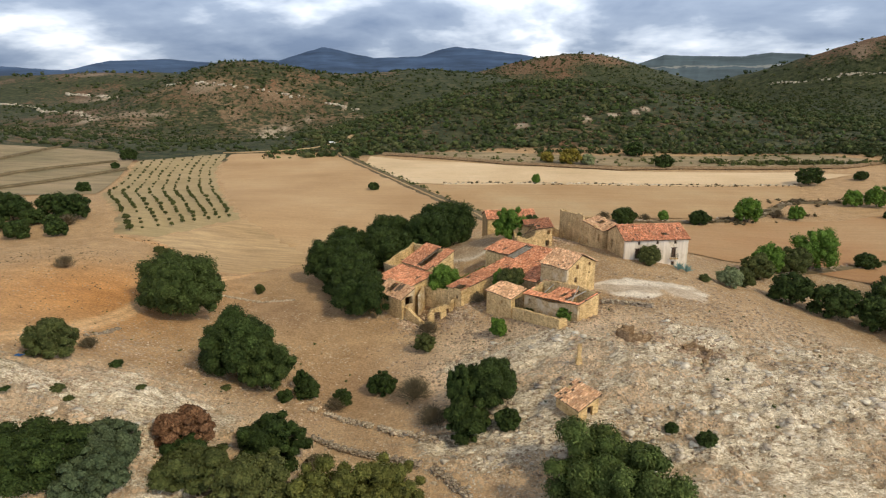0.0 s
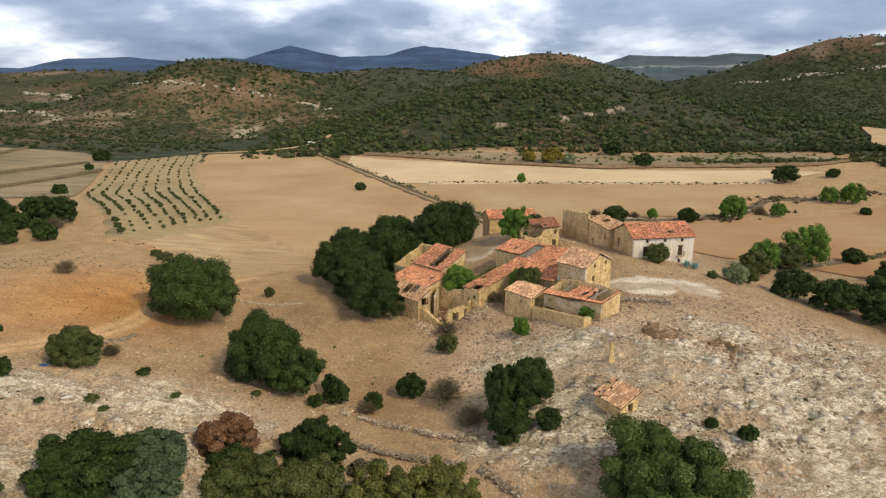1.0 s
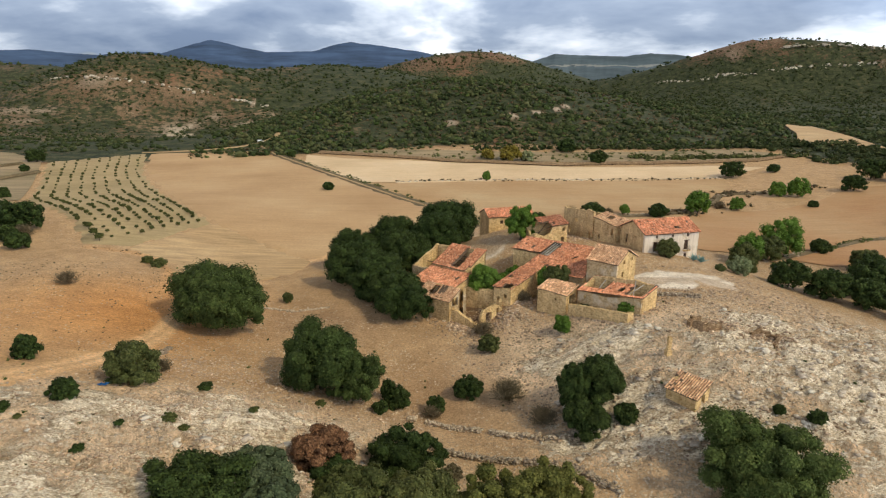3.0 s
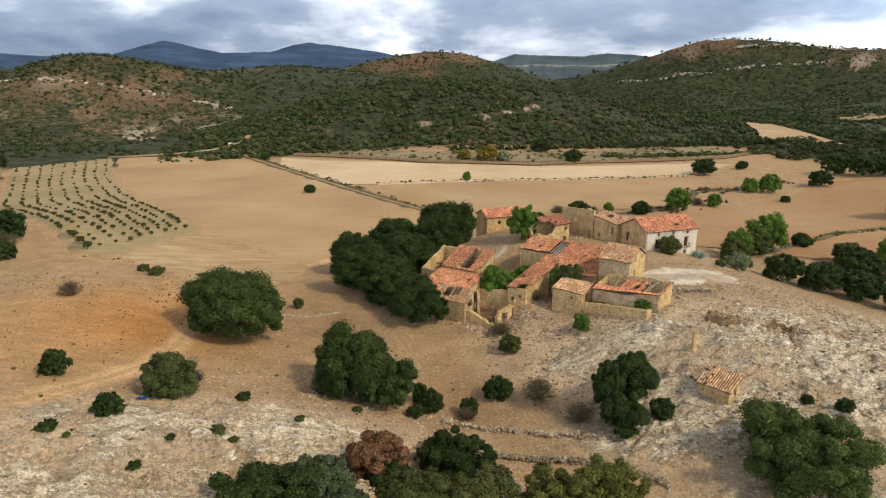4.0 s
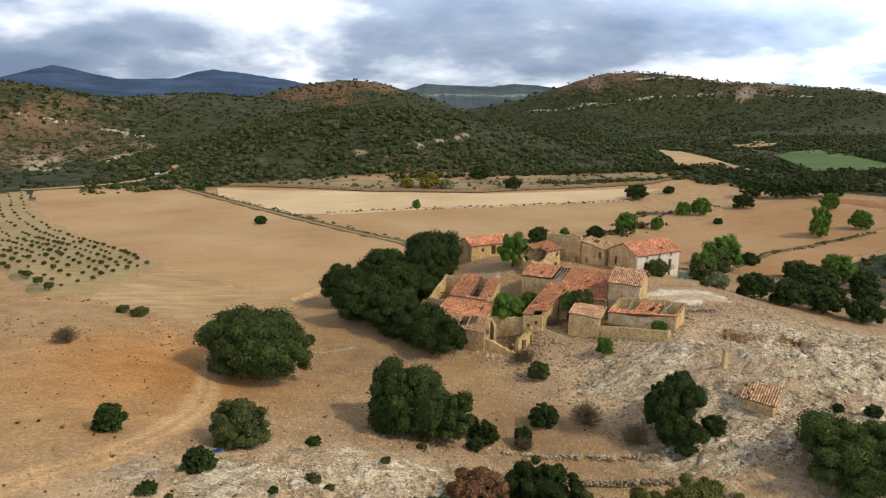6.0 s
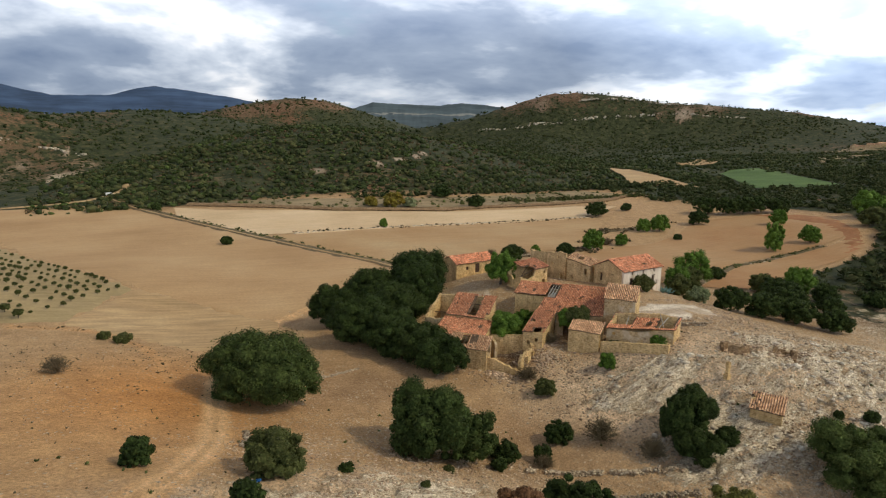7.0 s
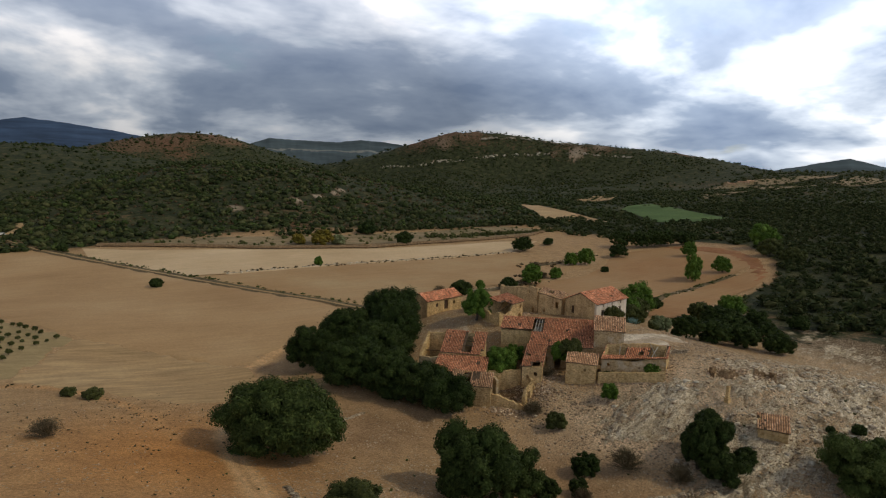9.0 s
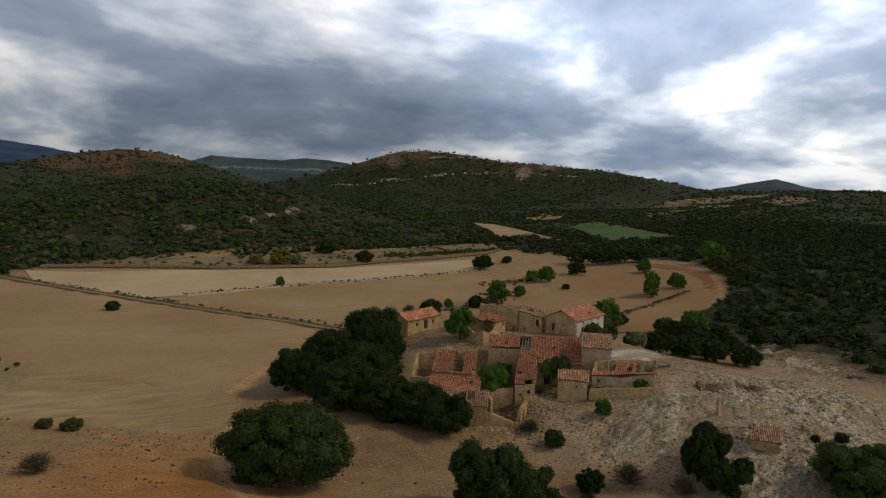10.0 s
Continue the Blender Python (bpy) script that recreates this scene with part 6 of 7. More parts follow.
tree(-19.8, 124.5, 6.8, 4.4, OAK, "rounded dark holm oak of the grove", lobes=11, cards=13000, leaf=0.36, seed=26, group=grove)
tree(-15.6, 113.8, 6.0, 4.0, OAK, "low dark holm oak against the ruined house", lobes=9, cards=8000, leaf=0.34, seed=27, group=grove)
tree(-4.6, 151.5, 7.0, 6.2, OAK, "rounded dark holm oak of the grove", lobes=12, cards=12000, leaf=0.40, seed=28, group=grove)
tree(-20.4, 129.6, 7.0, 5.0, OAK, "rounded dark holm oak of the grove", lobes=11, cards=11000, leaf=0.37, seed=29, group=grove)
tree(-17.4, 118.8, 6.2, 4.3, OAK, "low dark holm oak of the grove", lobes=10, cards=9000, leaf=0.35, seed=30, group=grove)
tree(6.3, 75.6, 3.6, 4.0, OAK, "dark rounded holm oak on bare limestone", lobes=9, cards=10000, leaf=0.29, seed=31, sit=0.95, wild=0.06)
tree(2.7, 75.0, 2.9, 4.3, OAK, "dark rounded holm oak beside its twin", lobes=8, cards=9000, leaf=0.29, seed=35, sit=0.95, wild=0.06)
tree(3.0, 71.2, 3.5, 2.8, OAK, "low dark holm oak on bare limestone", lobes=8, cards=6500, leaf=0.28, seed=32)
tree(17.6, 56.8, 7.2, 4.35, "light_oak", "large ragged green oak on the rocks", lobes=20, cards=30000, leaf=0.28, seed=34, sit=0.9, trunk=0.4, wild=0.2)
# row below the terrace walls
tree(-30.0, 65.2, 3.7, 2.2, "red_leaf", "russet-leaved oak on pale rock", lobes=9, cards=9000, leaf=0.27, seed=41, sit=0.95)
tree(-29.0, 62.6, 2.9, 1.5, OAK, "low dark holm oak under a russet one", lobes=8, cards=6000, leaf=0.27, seed=42)
tree(-41.0, 55.6, 5.5, 2.7, OAK, "broad dark holm oak on the rocky slope", lobes=16, cards=20000, leaf=0.27, seed=43, wild=0.12)
tree(-48.2, 50.6, 3.2, 1.8, OLIVE, "dark holm oak on the rocky slope", lobes=9, cards=9000, leaf=0.27, seed=44)
tree(-36.4, 60.4, 4.3, 2.1, "grey_leaf", "grey-green holm oak on the rocky slope", lobes=11, cards=11000, leaf=0.27, seed=45)
tree(-35.2, 54.6, 4.4, 2.3, "grey_leaf", "grey-green holm oak on the rocky slope", lobes=11, cards=11000, leaf=0.27, seed=46)
tree(-20.6, 66.9, 4.6, 3.0, OAK, "dark olive-green holm oak by the terrace", lobes=11, cards=14000, leaf=0.27, seed=47, wild=0.15)
tree(-15.4, 66.0, 1.5, 0.9, "dry_twig", "low brownish shrub by the terrace", "shrub", "shrub", lobes=6, cards=1500, leaf=0.22, seed=48)
tree(-27.0, 59.6, 4.6, 1.8, OLIVE, "low brownish-green shrub below the terrace", "shrub", "shrub", lobes=10, cards=11000, leaf=0.27, seed=49)
tree(-20.2, 57.2, 5.4, 3.4, OLIVE, "broad olive-green oak below the terrace", lobes=12, cards=15000, leaf=0.27, seed=52, wild=0.15)
tree(-6.6, 57.4, 4.9, 3.7, "lime_leaf", "broad yellowish-green oak below the terrace", lobes=12, cards=15000, leaf=0.27, seed=50, wild=0.18)
tree(-11.8, 56.6, 4.6, 3.3, "lime_leaf", "broad yellowish-green oak below the terrace", lobes=10, cards=13000, leaf=0.27, seed=51, wild=0.18)
# single shrubs
for x, y, rx, rz, mat, label, seed in (
    (-9.3, 86.3, 2.5, 1.9, OAK, "round dark green shrub on bare earth", 61), (-14.7, 82.6, 1.6, 1.5, OAK, "small dark green shrub on bare earth", 62),
    (-19.9, 83.9, 2.1, 1.7, OAK, "dark green shrub beside a holm oak", 63), (-21.3, 85.8, 1.2, 1.9, OAK, "narrow dark green shrub", 64), (-22.6, 81.6, 1.3, 1.0, OAK, "small low green shrub", 65),
    (-52.8, 78.6, 3.9, 2.9, OLIVE, "airy grey-green bush beside the dirt track", 66), (-3.1, 98.5, 2.2, 1.7, OLIVE, "olive-green shrub below the ruins", 67),
    (27, 67, 0.9, 0.7, OAK, "small green shrub among rocks", 68), (30, 64, 1.3, 1.0, OAK, "small green shrub among rocks", 69), (-66, 82, 1.9, 1.7, OAK, "dark green bush on the orange slope", 70),
    (-57, 70, 1.7, 1.4, OAK, "green bush beside the dirt track", 71), (-38, 123, 1.2, 1.2, OLIVE, "small green shrub on bare soil", 72), (9, 97, 1.7, 1.7, FRESH, "fresh green bush below the yard wall", 73),
    (-68.5, 149, 2.3, 1.0, OLIVE, "low green shrub on the field edge", 74), (-72, 153, 1.6, 0.9, OLIVE, "low green shrub on the field edge", 75), (41.7, 123.4, 2.9, 2.2, OLIVE, "green bush against the white house", 76),
    (0.4, 117.6, 4.0, 3.2, FRESH, "bright green bush filling a roofless room", 77), (5.0, 121.5, 2.4, 2.0, FRESH, "bright green bush in the inner yard", 78), (8.4, 122.8, 2.6, 2.2, FRESH, "bright green bush in the inner yard", 79),
    (12.4, 110.4, 3.0, 2.6, OLIVE, "ivy-grown tree crowding the eaves", 80), (10.6, 111.6, 1.9, 2.3, FRESH, "green bush crowding the eaves", 81),
    (20.0, 96.0, 1.9, 1.2, FRESH, "fresh green bush inside the yard wall", 82), (14.2, 101.6, 1.6, 0.9, OLIVE, "low green growth inside the yard wall", 83), (57.5, 120.5, 2.8, 2.3, "silver_leaf", "pale silvery-green bush on the slope", 84),
    (63, 126, 2.4, 2.2, OLIVE, "green bush on the slope", 85), (51.5, 118.5, 1.3, 0.8, OLIVE, "low green shrub near the white house", 86), (8.0, 70.6, 1.9, 1.5, OAK, "small dark shrub beside a holm oak", 87)):
    z = ground_z(x, y)
    ob = tree(x, y, rx, rz, mat, label, "shrub", "shrub", lobes=8, cards=int(600 + 560 * rx * rz), leaf=0.27, seed=seed, sit=0.85, trunk=0.12)
    if seed == 77:
        ob.location.z += 2.0
    if seed in (80, 81):
        ob.location.z += 2.6
for k, (x, y, r) in enumerate(((-44.7, 79.1, 1.2), (-46.5, 69.1, 1.1), (-45.0, 68.5, 0.8), (-61.2, 65.9, 1.2), (-64, 59.2, 1.3), (-30.7, 80.7, 0.9), (-50.6, 66.3, 0.6), (-59.5, 65.3, 0.5), (-38, 72, 0.7), (-53, 62, 0.8))):
    tree(x, y, r, r * 0.42, OAK if k % 3 == 0 else OLIVE, "low flat green cushion shrub on pale rubble", "cushion_shrub", "shrub", lobes=5, cards=900, leaf=0.2, seed=160 + k, sit=0.6, trunk=0.05, group="cushion shrubs on the rocks")
tree(15.3, 144.2, 3.8, 4.3, FRESH, "bright green airy poplar in the hamlet", "poplar_tree", wild=0.28, lobes=12, cards=9000, leaf=0.34, seed=91, sit=1.05)
tree(21.2, 149.5, 3.4, 2.6, OAK, "dark green tree behind the cottage", lobes=8, cards=5000, leaf=0.36, seed=92, sit=1.1)
for k, (x, y, r) in enumerate(((-4.2, 82.6, 2.6), (-2.8, 104.6, 1.9), (-77, 122.5, 2.1), (-51, 84, 1.4), (6.2, 110.5, 1.7), (-15.5, 81.2, 1.4), (-1.5, 75, 2.0), (20, 152, 1.8), (57, 219, 2.6), (72, 220, 2.0), (127, 234, 2.6), (-108, 176, 2.6))):
    dry_bush(x, y, r, "bare grey-brown twiggy bush", 200 + k)


def agave(x, y):
    z = ground_z(x, y)
    ob = thing("agave", x, y, z, "large blue-green agave rosette by the white house", "agave")
    rnd = random.Random(5)
    for k in range(26):
        a, e = k * 2.4, rnd.uniform(0.35, 1.35)
        l = rnd.uniform(1.3, 1.9)
        d, s = Vector((math.cos(a) * math.cos(e), math.sin(a) * math.cos(e), math.sin(e))), Vector((-math.sin(a), math.cos(a), 0))
        o = Vector((x, y, z + 0.1))
        bm = bmesh.new()
        q = [o + s * 0.09, o + d * l * 0.5 + s * 0.14 - Vector((0, 0, 0.02)), o + d * l, o + d * l * 0.5 - s * 0.14 - Vector((0, 0, 0.02))]
        prism(bm, [v - Vector((0, 0, 0.03)) for v in q], q)
        part("leaf", bm, "agave", ob)


agave(47.8, 122.6)
agave(49.4, 122.4)

# ---------------- trees in the fields and thickets ----------------
KIND = {"p": FRESH, "d": OAK, "g": FRESH, "g2": OLIVE, "y": "yellow_leaf", "o": "silver_leaf"}
FIELD_TREES = [
    (-32, 283, 2.9, "d"), (45, 304, 2.5, "g"), (72, 359, 7.5, "y"), (60, 364, 5.0, "y"), (82, 358, 5.0, "o"), (123, 350, 6.5, "d"), (116, 384, 7, "d"), (177, 302, 7.5, "d"), (208, 311, 3.7, "d"),
    (111, 224, 5.6, "g"), (132, 230, 3.4, "g"), (176, 251, 5.2, "g"), (79, 221, 2.2, "g"), (90, 216, 4.0, "d"), (62, 212, 4.5, "d"), (97, 158, 6.4, "g"), (87, 151, 5.4, "g2"), (114, 163, 3.4, "d"),
    (-194, 386, 6.0, "d"), (-186, 354, 2.7, "d"), (-161, 277, 3.6, "d"), (-55, 390, 3.2, "d"), (181, 190, 4.6, "p"), (186, 194, 3.2, "p"), (236, 228, 5.0, "g"), (207, 191, 5.0, "g"), (168, 254, 4.2, "g"),
    (-111, 184, 6.0, "d"), (-119, 188, 5.6, "d"), (-128, 182, 6.2, "d"), (-118, 176, 3.8, "d"), (-110, 172, 3.0, "d"), (-124, 168, 3.6, "d"), (-137, 190, 6.0, "d"), (-104, 164, 3.2, "d"), (-113, 161, 3.8, "d"), (-123, 158, 3.6, "d"), (-130, 170, 4.4, "d"),
    (207, 254, 6.4, "d"), (238, 278, 8.5, "d"), (245, 268, 8.0, "d"), (254, 264, 8.5, "d"), (264, 262, 8.0, "d"), (272, 254, 7.5, "d"), (167, 230, 2.2, "d"), (70.7, 121.5, 5.0, "d"), (77, 117, 5.4, "d"), (83, 112, 5.0, "d"), (90, 119, 6.0, "d"), (97, 126, 6.4, "d"), (104, 133, 5.4, "d"), (86, 104, 4.6, "d"),
    (74, 142, 4.4, "g2"), (79, 147, 4.6, "g"), (110, 142, 5.0, "g2"), (120, 137, 5.4, "g"), (117, 126, 4.6, "d"), (105, 117, 4.0, "d"), (286, 212, 9.0, "g"), (262, 196, 8.0, "g2"), (246, 176, 7.0, "g2"), (128, 118, 4.0, "d"),
]
for k, (x, y, r, kind) in enumerate(FIELD_TREES):
    far = math.hypot(x, y) > 240
    tree(x, y, r, r * {"g": 0.95, "p": 1.7}.get(kind, 0.72), KIND[kind], {"p": "tall bright green poplar on a field bank", "d": "dark green holm oak at a field's edge", "g": "bright green young tree at a field's edge", "g2": "olive-green bush at a field's edge",
         "y": "yellow-flowering broad bush on a bank", "o": "pale silvery bush on a bank"}[kind], "field_tree", lobes=9, cards=1000 if far else 2600, leaf=0.75 if far else 0.48, seed=300 + k, sit=0.9, group="trees among the fields", trunk=0.2)

# ---------------- orchard ----------------
def orchard():
    left, right = [(-90, 171), (-110, 204), (-128, 233), (-147, 266), (-167, 326), (-187, 386)], [(-69, 203), (-78, 224), (-92, 256), (-109, 297), (-130, 353), (-147, 424)]

    def along(line, t):
        s = t * (len(line) - 1)
        i = min(int(s), len(line) - 2)
        f = s - i
        return Vector(line[i]) * (1 - f) + Vector(line[i + 1]) * f
    rnd = random.Random(3)
    protos = []
    for k in range(3):
        ob = thing("orchard_tree", -90, 190 + k, 0, "small leafy green tree in an orchard row", "tree", "orchard trees")
        lb = lobes_of(np.random.default_rng(500 + k), 1.25, 1.25, 1.05, 6)
        me = crown_mesh("crown", lb, 130, 0.46, 500 + k, -1.0)
        me.transform(Matrix.Translation((-90, 190 + k, 1.35)))
        part("trunk", trunk_bm(-90, 190 + k, 0, 1.3, 0.09, 0, 3, k, 0.4), "bark", ob)
        part("crown", me, "olive_leaf", ob)
        protos.append(ob)
    rows = 9
    for i in range(rows):
        for j in range(33):
            a = (j + 0.3 * rnd.random()) / 33
            p = along(left, a) * (1 - (i + 0.5) / rows) + along(right, a) * ((i + 0.5) / rows)
            x, y = p[0] + rnd.uniform(-0.4, 0.4), p[1] + rnd.uniform(-0.6, 0.6)
            if rnd.random() < 0.08:
                continue
            m = Matrix.Translation((x, y, ground_z(x, y) + 0.15)) @ Euler((0, 0, rnd.random() * 6.28)).to_matrix().to_4x4()
            if i == 0 and j < 3:
                protos[j].matrix_basis = m
                continue
            ob = copy_thing(protos[rnd.randrange(3)], m)
            s = rnd.uniform(0.38, 0.74)
            ob.scale = (s, s, s * rnd.uniform(0.9, 1.1))


orchard()

# ---------------- scrub, tufts and stones in the wide land ----------------
RNG = np.random.default_rng(77)


def scatter(n, x0, x1, y0, y1, keep):
    x, y = RNG.uniform(x0, x1, n), RNG.uniform(y0, y1, n)
    k = keep(x, y) > RNG.random(n)
    return x[k], y[k]


def bushes(name, n, area, keep, r0, r1, mat, label, seed, level=1):
    x, y = scatter(n, *area, keep)
    r = RNG.uniform(0, 1, len(x)) ** 1.7 * (r1 - r0) + r0
    blobs(name, x, y, r, r * RNG.uniform(0.6, 0.85, len(x)), mat, label, "bush", seed, level)


CLEAR = [[(372, 526), (390, 500), (372, 450), (338, 362), (300, 408), (330, 455)], [(450, 455), (552, 490), (522, 430), (430, 305), (360, 340)]]


def open_land(x, y):
    k = np.ones(x.shape)
    for poly in CLEAR:
        k *= 1 - inside(poly, x, y)
    return k


def hill_cover(x, y):
    bare = smooth(0.0, 0.35, fbm(x, y, 60, 4, 91))
    return open_land(x, y) * smooth(2.0, 4.0, np.minimum(off_line(HILL_TRAIL, x, y), off_line([(-150, 428), (-112, 431), (-92, 436), (-78, 449), (-72, 463), (-69, 482)], x, y))) * (1 - 0.75 * bare) * smooth(395, 415, y + 0.10 * np.abs(x - 60))


def right_cover(x, y):
    edge = smooth(0, 14, x - (104 + 0.35 * (y - 60)) ) * smooth(-2, 10, x - (np.interp(y, [60, 150, 165, 185, 225, 250, 330], [95, 118, 205, 245, 290, 285, 250])))
    return open_land(x, y) * edge * (0.95 - 0.55 * smooth(0.1, 0.5, fbm(x, y, 40, 3, 92)))


bushes("hill_scrub", 5600, (-120, 420, 396, 690), hill_cover, 1.2, 4.3, "scrub", "dense dark holm oak scrub covering the hill", 601)
bushes("hill_scrub", 1500, (-120, 420, 396, 690), hill_cover, 1.2, 3.4, "light_oak", "lighter green bushes among the hill scrub", 618)
bushes("terrace_bushes", 520, (-30, 262, 352, 402), lambda x, y: 0.8 * inside([(250, 372), (240, 352), (223, 350), (130, 352), (37, 360), (-30, 402), (20, 396), (80, 384), (160, 384), (230, 388)], x, y), 0.5, 1.9, "olive_leaf", "small bushes scattered over a dry terrace", 619)
bushes("hill_scrub", 2600, (-120, 420, 396, 690), lambda x, y: open_land(x, y) * smooth(395, 415, y), 0.7, 1.8, "scrub_brown", "low brown heath between the scrub", 602)
bushes("valley_scrub", 7000, (90, 620, 40, 420), right_cover, 1.2, 3.8, "scrub", "dense dark oak scrub filling the valley side", 603, 3)
bushes("valley_scrub", 3800, (250, 800, 200, 900), lambda x, y: open_land(x, y) * smooth(250, 300, np.hypot(x, y) - 60) * 0.8 * smooth(385, 400, y + 0.2 * np.maximum(0, x - 300)), 1.8, 4.5, "scrub", "dense dark oak woods in the far valley", 604)
bushes("far_scrub", 7000, (-750, 700, 640, 1350), lambda x, y: (0.95 - 0.6 * smooth(0.0, 0.4, fbm(x, y, 130, 4, 93))) * (1 - 0.8 * hill_face(x, y)) * (1 - 0.6 * dry_top(x, y)), 1.6, 4.2, "scrub", "scattered dark scrub over distant hillsides", 605)
bushes("hill_scrub", 5200, (-540, -60, 600, 900), lambda x, y: hill_face(x, y) * (0.9 - 0.6 * smooth(0.1, 0.4, fbm(x, y, 60, 4, 90))), 0.6, 2.2, "scrub", "small dark bushes dotted over a dry brown slope", 614)
bushes("far_scrub", 5200, (500, 1900, 350, 1500), lambda x, y: (0.9 - 0.6 * smooth(0.0, 0.4, fbm(x, y, 160, 4, 94))) * (1 - 0.55 * dry_top(x, y)), 2.0, 5.0, "scrub", "scattered dark scrub over distant hillsides", 606)
bushes("far_scrub", 6500, (560, 1320, 860, 1330), lambda x, y: (0.95 - 0.5 * smooth(0.0, 0.4, fbm(x, y, 90, 4, 89))) * (1 - 0.5 * dry_top(x, y)), 1.3, 3.6, "scrub", "dark scrub dotted over a long hillside", 615)
bushes("far_scrub", 4200, (560, 1250, 230, 700), lambda x, y: open_land(x, y) * (0.95 - 0.7 * smooth(-0.05, 0.35, fbm(x, y, 80, 4, 88))), 1.3, 3.6, "scrub", "dark scrub over the terraced valley side", 616)
bushes("far_scrub", 2400, (60, 640, 1330, 1860), lambda x, y: 0.95 - 0.5 * smooth(0.0, 0.4, fbm(x, y, 120, 4, 87)), 1.8, 4.2, "scrub", "dark scrub dotted over a rounded brown hill", 617)
bushes("far_scrub", 2600, (-1700, 1300, 1300, 2300), lambda x, y: 0.9 - 0.7 * smooth(-0.1, 0.35, fbm(x, y, 200, 4, 95)), 3, 8, "scrub", "scattered dark scrub over distant hillsides", 607)
bushes("far_scrub", 3600, (-520, -70, 432, 1000), lambda x, y: (1 - 0.85 * hill_face(x, y)) * (0.9 - 0.7 * smooth(-0.1, 0.3, fbm(x, y, 70, 4, 99))) * (1 - inside([(-340, 300), (-330, 425), (-221, 424), (-140, 440), (-70, 430), (-60, 300)], x, y)), 1.2, 3.6, "scrub", "dark scrub on the ravine side below the left hill", 611)
bushes("bank_weeds", 6000, (-80, 26, 190, 434), lambda x, y: np.exp(-((np.interp(y, [190, 205, 228, 262, 314, 368, 400, 434], [24, 19, 13, -2, -24, -49, -64, -76]) + 3.0 - x) / 1.6) ** 2) * 3, 0.4, 1.1, "olive_leaf", "weeds and low bushes along the track bank", 612)
for k, (cx, cy) in enumerate(((148, 262), (128, 240), (104, 222), (190, 268))):
    x, y = RNG.normal(cx, 7, 26), RNG.normal(cy, 3, 26)
    r = RNG.uniform(0.5, 1.5, 26)
    blobs("bank_weeds", x, y, r, r * 0.7, "scrub_brown", "dry weeds on a stony field bank", "bush", 613 + k)
for k, (line, step, r0, r1, mat, level, label) in enumerate((
        ([(60, 215), (90, 220), (118, 234), (147, 263), (178, 263), (200, 276)], 0.5, 0.3, 1.3, "scrub_brown", 1, "dry weeds along a stony bank"),
        ([(60, 215), (90, 220), (118, 234), (147, 263), (178, 263), (200, 276)], 0.35, 0.25, 0.7, "wall_stone", 0, "cleared field stones along a bank"),
        ([(90, 152), (112, 164), (143, 179), (178, 182), (206, 184)], 0.6, 0.3, 1.2, "olive_leaf", 1, "weeds along a thin field bank"),
        ([(90, 152), (112, 164), (143, 179), (178, 182), (206, 184)], 0.4, 0.2, 0.5, "wall_stone", 0, "cleared field stones along a thin bank"),
        ([(-38, 398), (37, 358), (97, 344.5), (130, 349), (223, 346.5), (262, 362)], 0.3, 0.4, 1.0, "brown_rubble", 0, "dark stones of a terrace wall"),
        ([(0, 299), (58, 302), (113, 303), (171, 302)], 0.3, 0.25, 0.6, "limestone", 0, "pale cleared stones along a field bank"),
        ([(-90, 167), (-78, 163), (-72, 159), (-65, 144), (-62.5, 131), (-61.3, 118)], 0.9, 0.12, 0.4, "scrub_brown", 1, "dry weeds along an earth step"))):
    p = np.array(line, float)
    seg = np.hypot(*np.diff(p, axis=0).T)
    q = np.arange(0, seg.sum(), step)
    at = np.concatenate([[0], np.cumsum(seg)])
    x, y = np.interp(q, at, p[:, 0]) + RNG.normal(0, 0.9, len(q)), np.interp(q, at, p[:, 1]) + RNG.normal(0, 0.9, len(q))
    keep = fbm(x, y, 14, 2, 58 + k) > -0.15
    x, y = x[keep], y[keep]
    r = RNG.uniform(0, 1, len(x)) ** 2 * (r1 - r0) + r0
    blobs("bank_weeds" if level else "bank_stones", x, y, r, r * 0.7, mat, label, "bush" if level else "stones", 670 + k, level)
# low tufts on the orange slope and the rocks
bushes("grass_tufts", 3200, (-104, -52, 62, 150), lambda x, y: smooth(2.5, 4, off_line(DIRT_TRACK, x, y)) * (0.15 + 0.6 * smooth(-0.1, 0.4, fbm(x, y, 12, 3, 86))), 0.05, 0.22, "dry_twig", "small dry cushions of thyme on the orange slope", 608)
bushes("grass_tufts", 420, (-75, 60, 50, 105), lambda x, y: 0.4 + 0 * x, 0.10, 0.36, "olive_leaf", "small green tufts among the stones", 609)
bushes("field_stones", 260, (0, 172, 298.5, 304), lambda x, y: 0.7 + 0 * x, 0.4, 1.1, "scrub_brown", "brown tussocks along a field bank", 610)
# the hedge rows on the terrace below the hill
for k, (y0, x0, x1) in enumerate(((363, 150, 262), (392, 60, 330))):
    n = 46
    x = np.linspace(x0, x1, n) + RNG.normal(0, 0.8, n)
    y = y0 + RNG.normal(0, 1.0, n) + (x - x0) * (-0.08 if k == 0 else 0.0)
    r = RNG.uniform(1.5, 2.6, n) * (1.0 if k == 0 else 1.5)
    blobs("hedge", x, y, r, r * 0.8, "olive_leaf" if k == 0 else "scrub", "row of small trees along a terrace", "hedge", 620 + k, 2)


def stones(name, n, area, keep, r0, r1, mat, label, seed):
    x, y = scatter(n, *area, keep)
    r = RNG.uniform(0, 1, len(x)) ** 3 * (r1 - r0) + r0
    blobs(name, x, y, r, r * RNG.uniform(0.25, 0.6, len(x)), mat, label, "stones", seed, 0, 0.38)


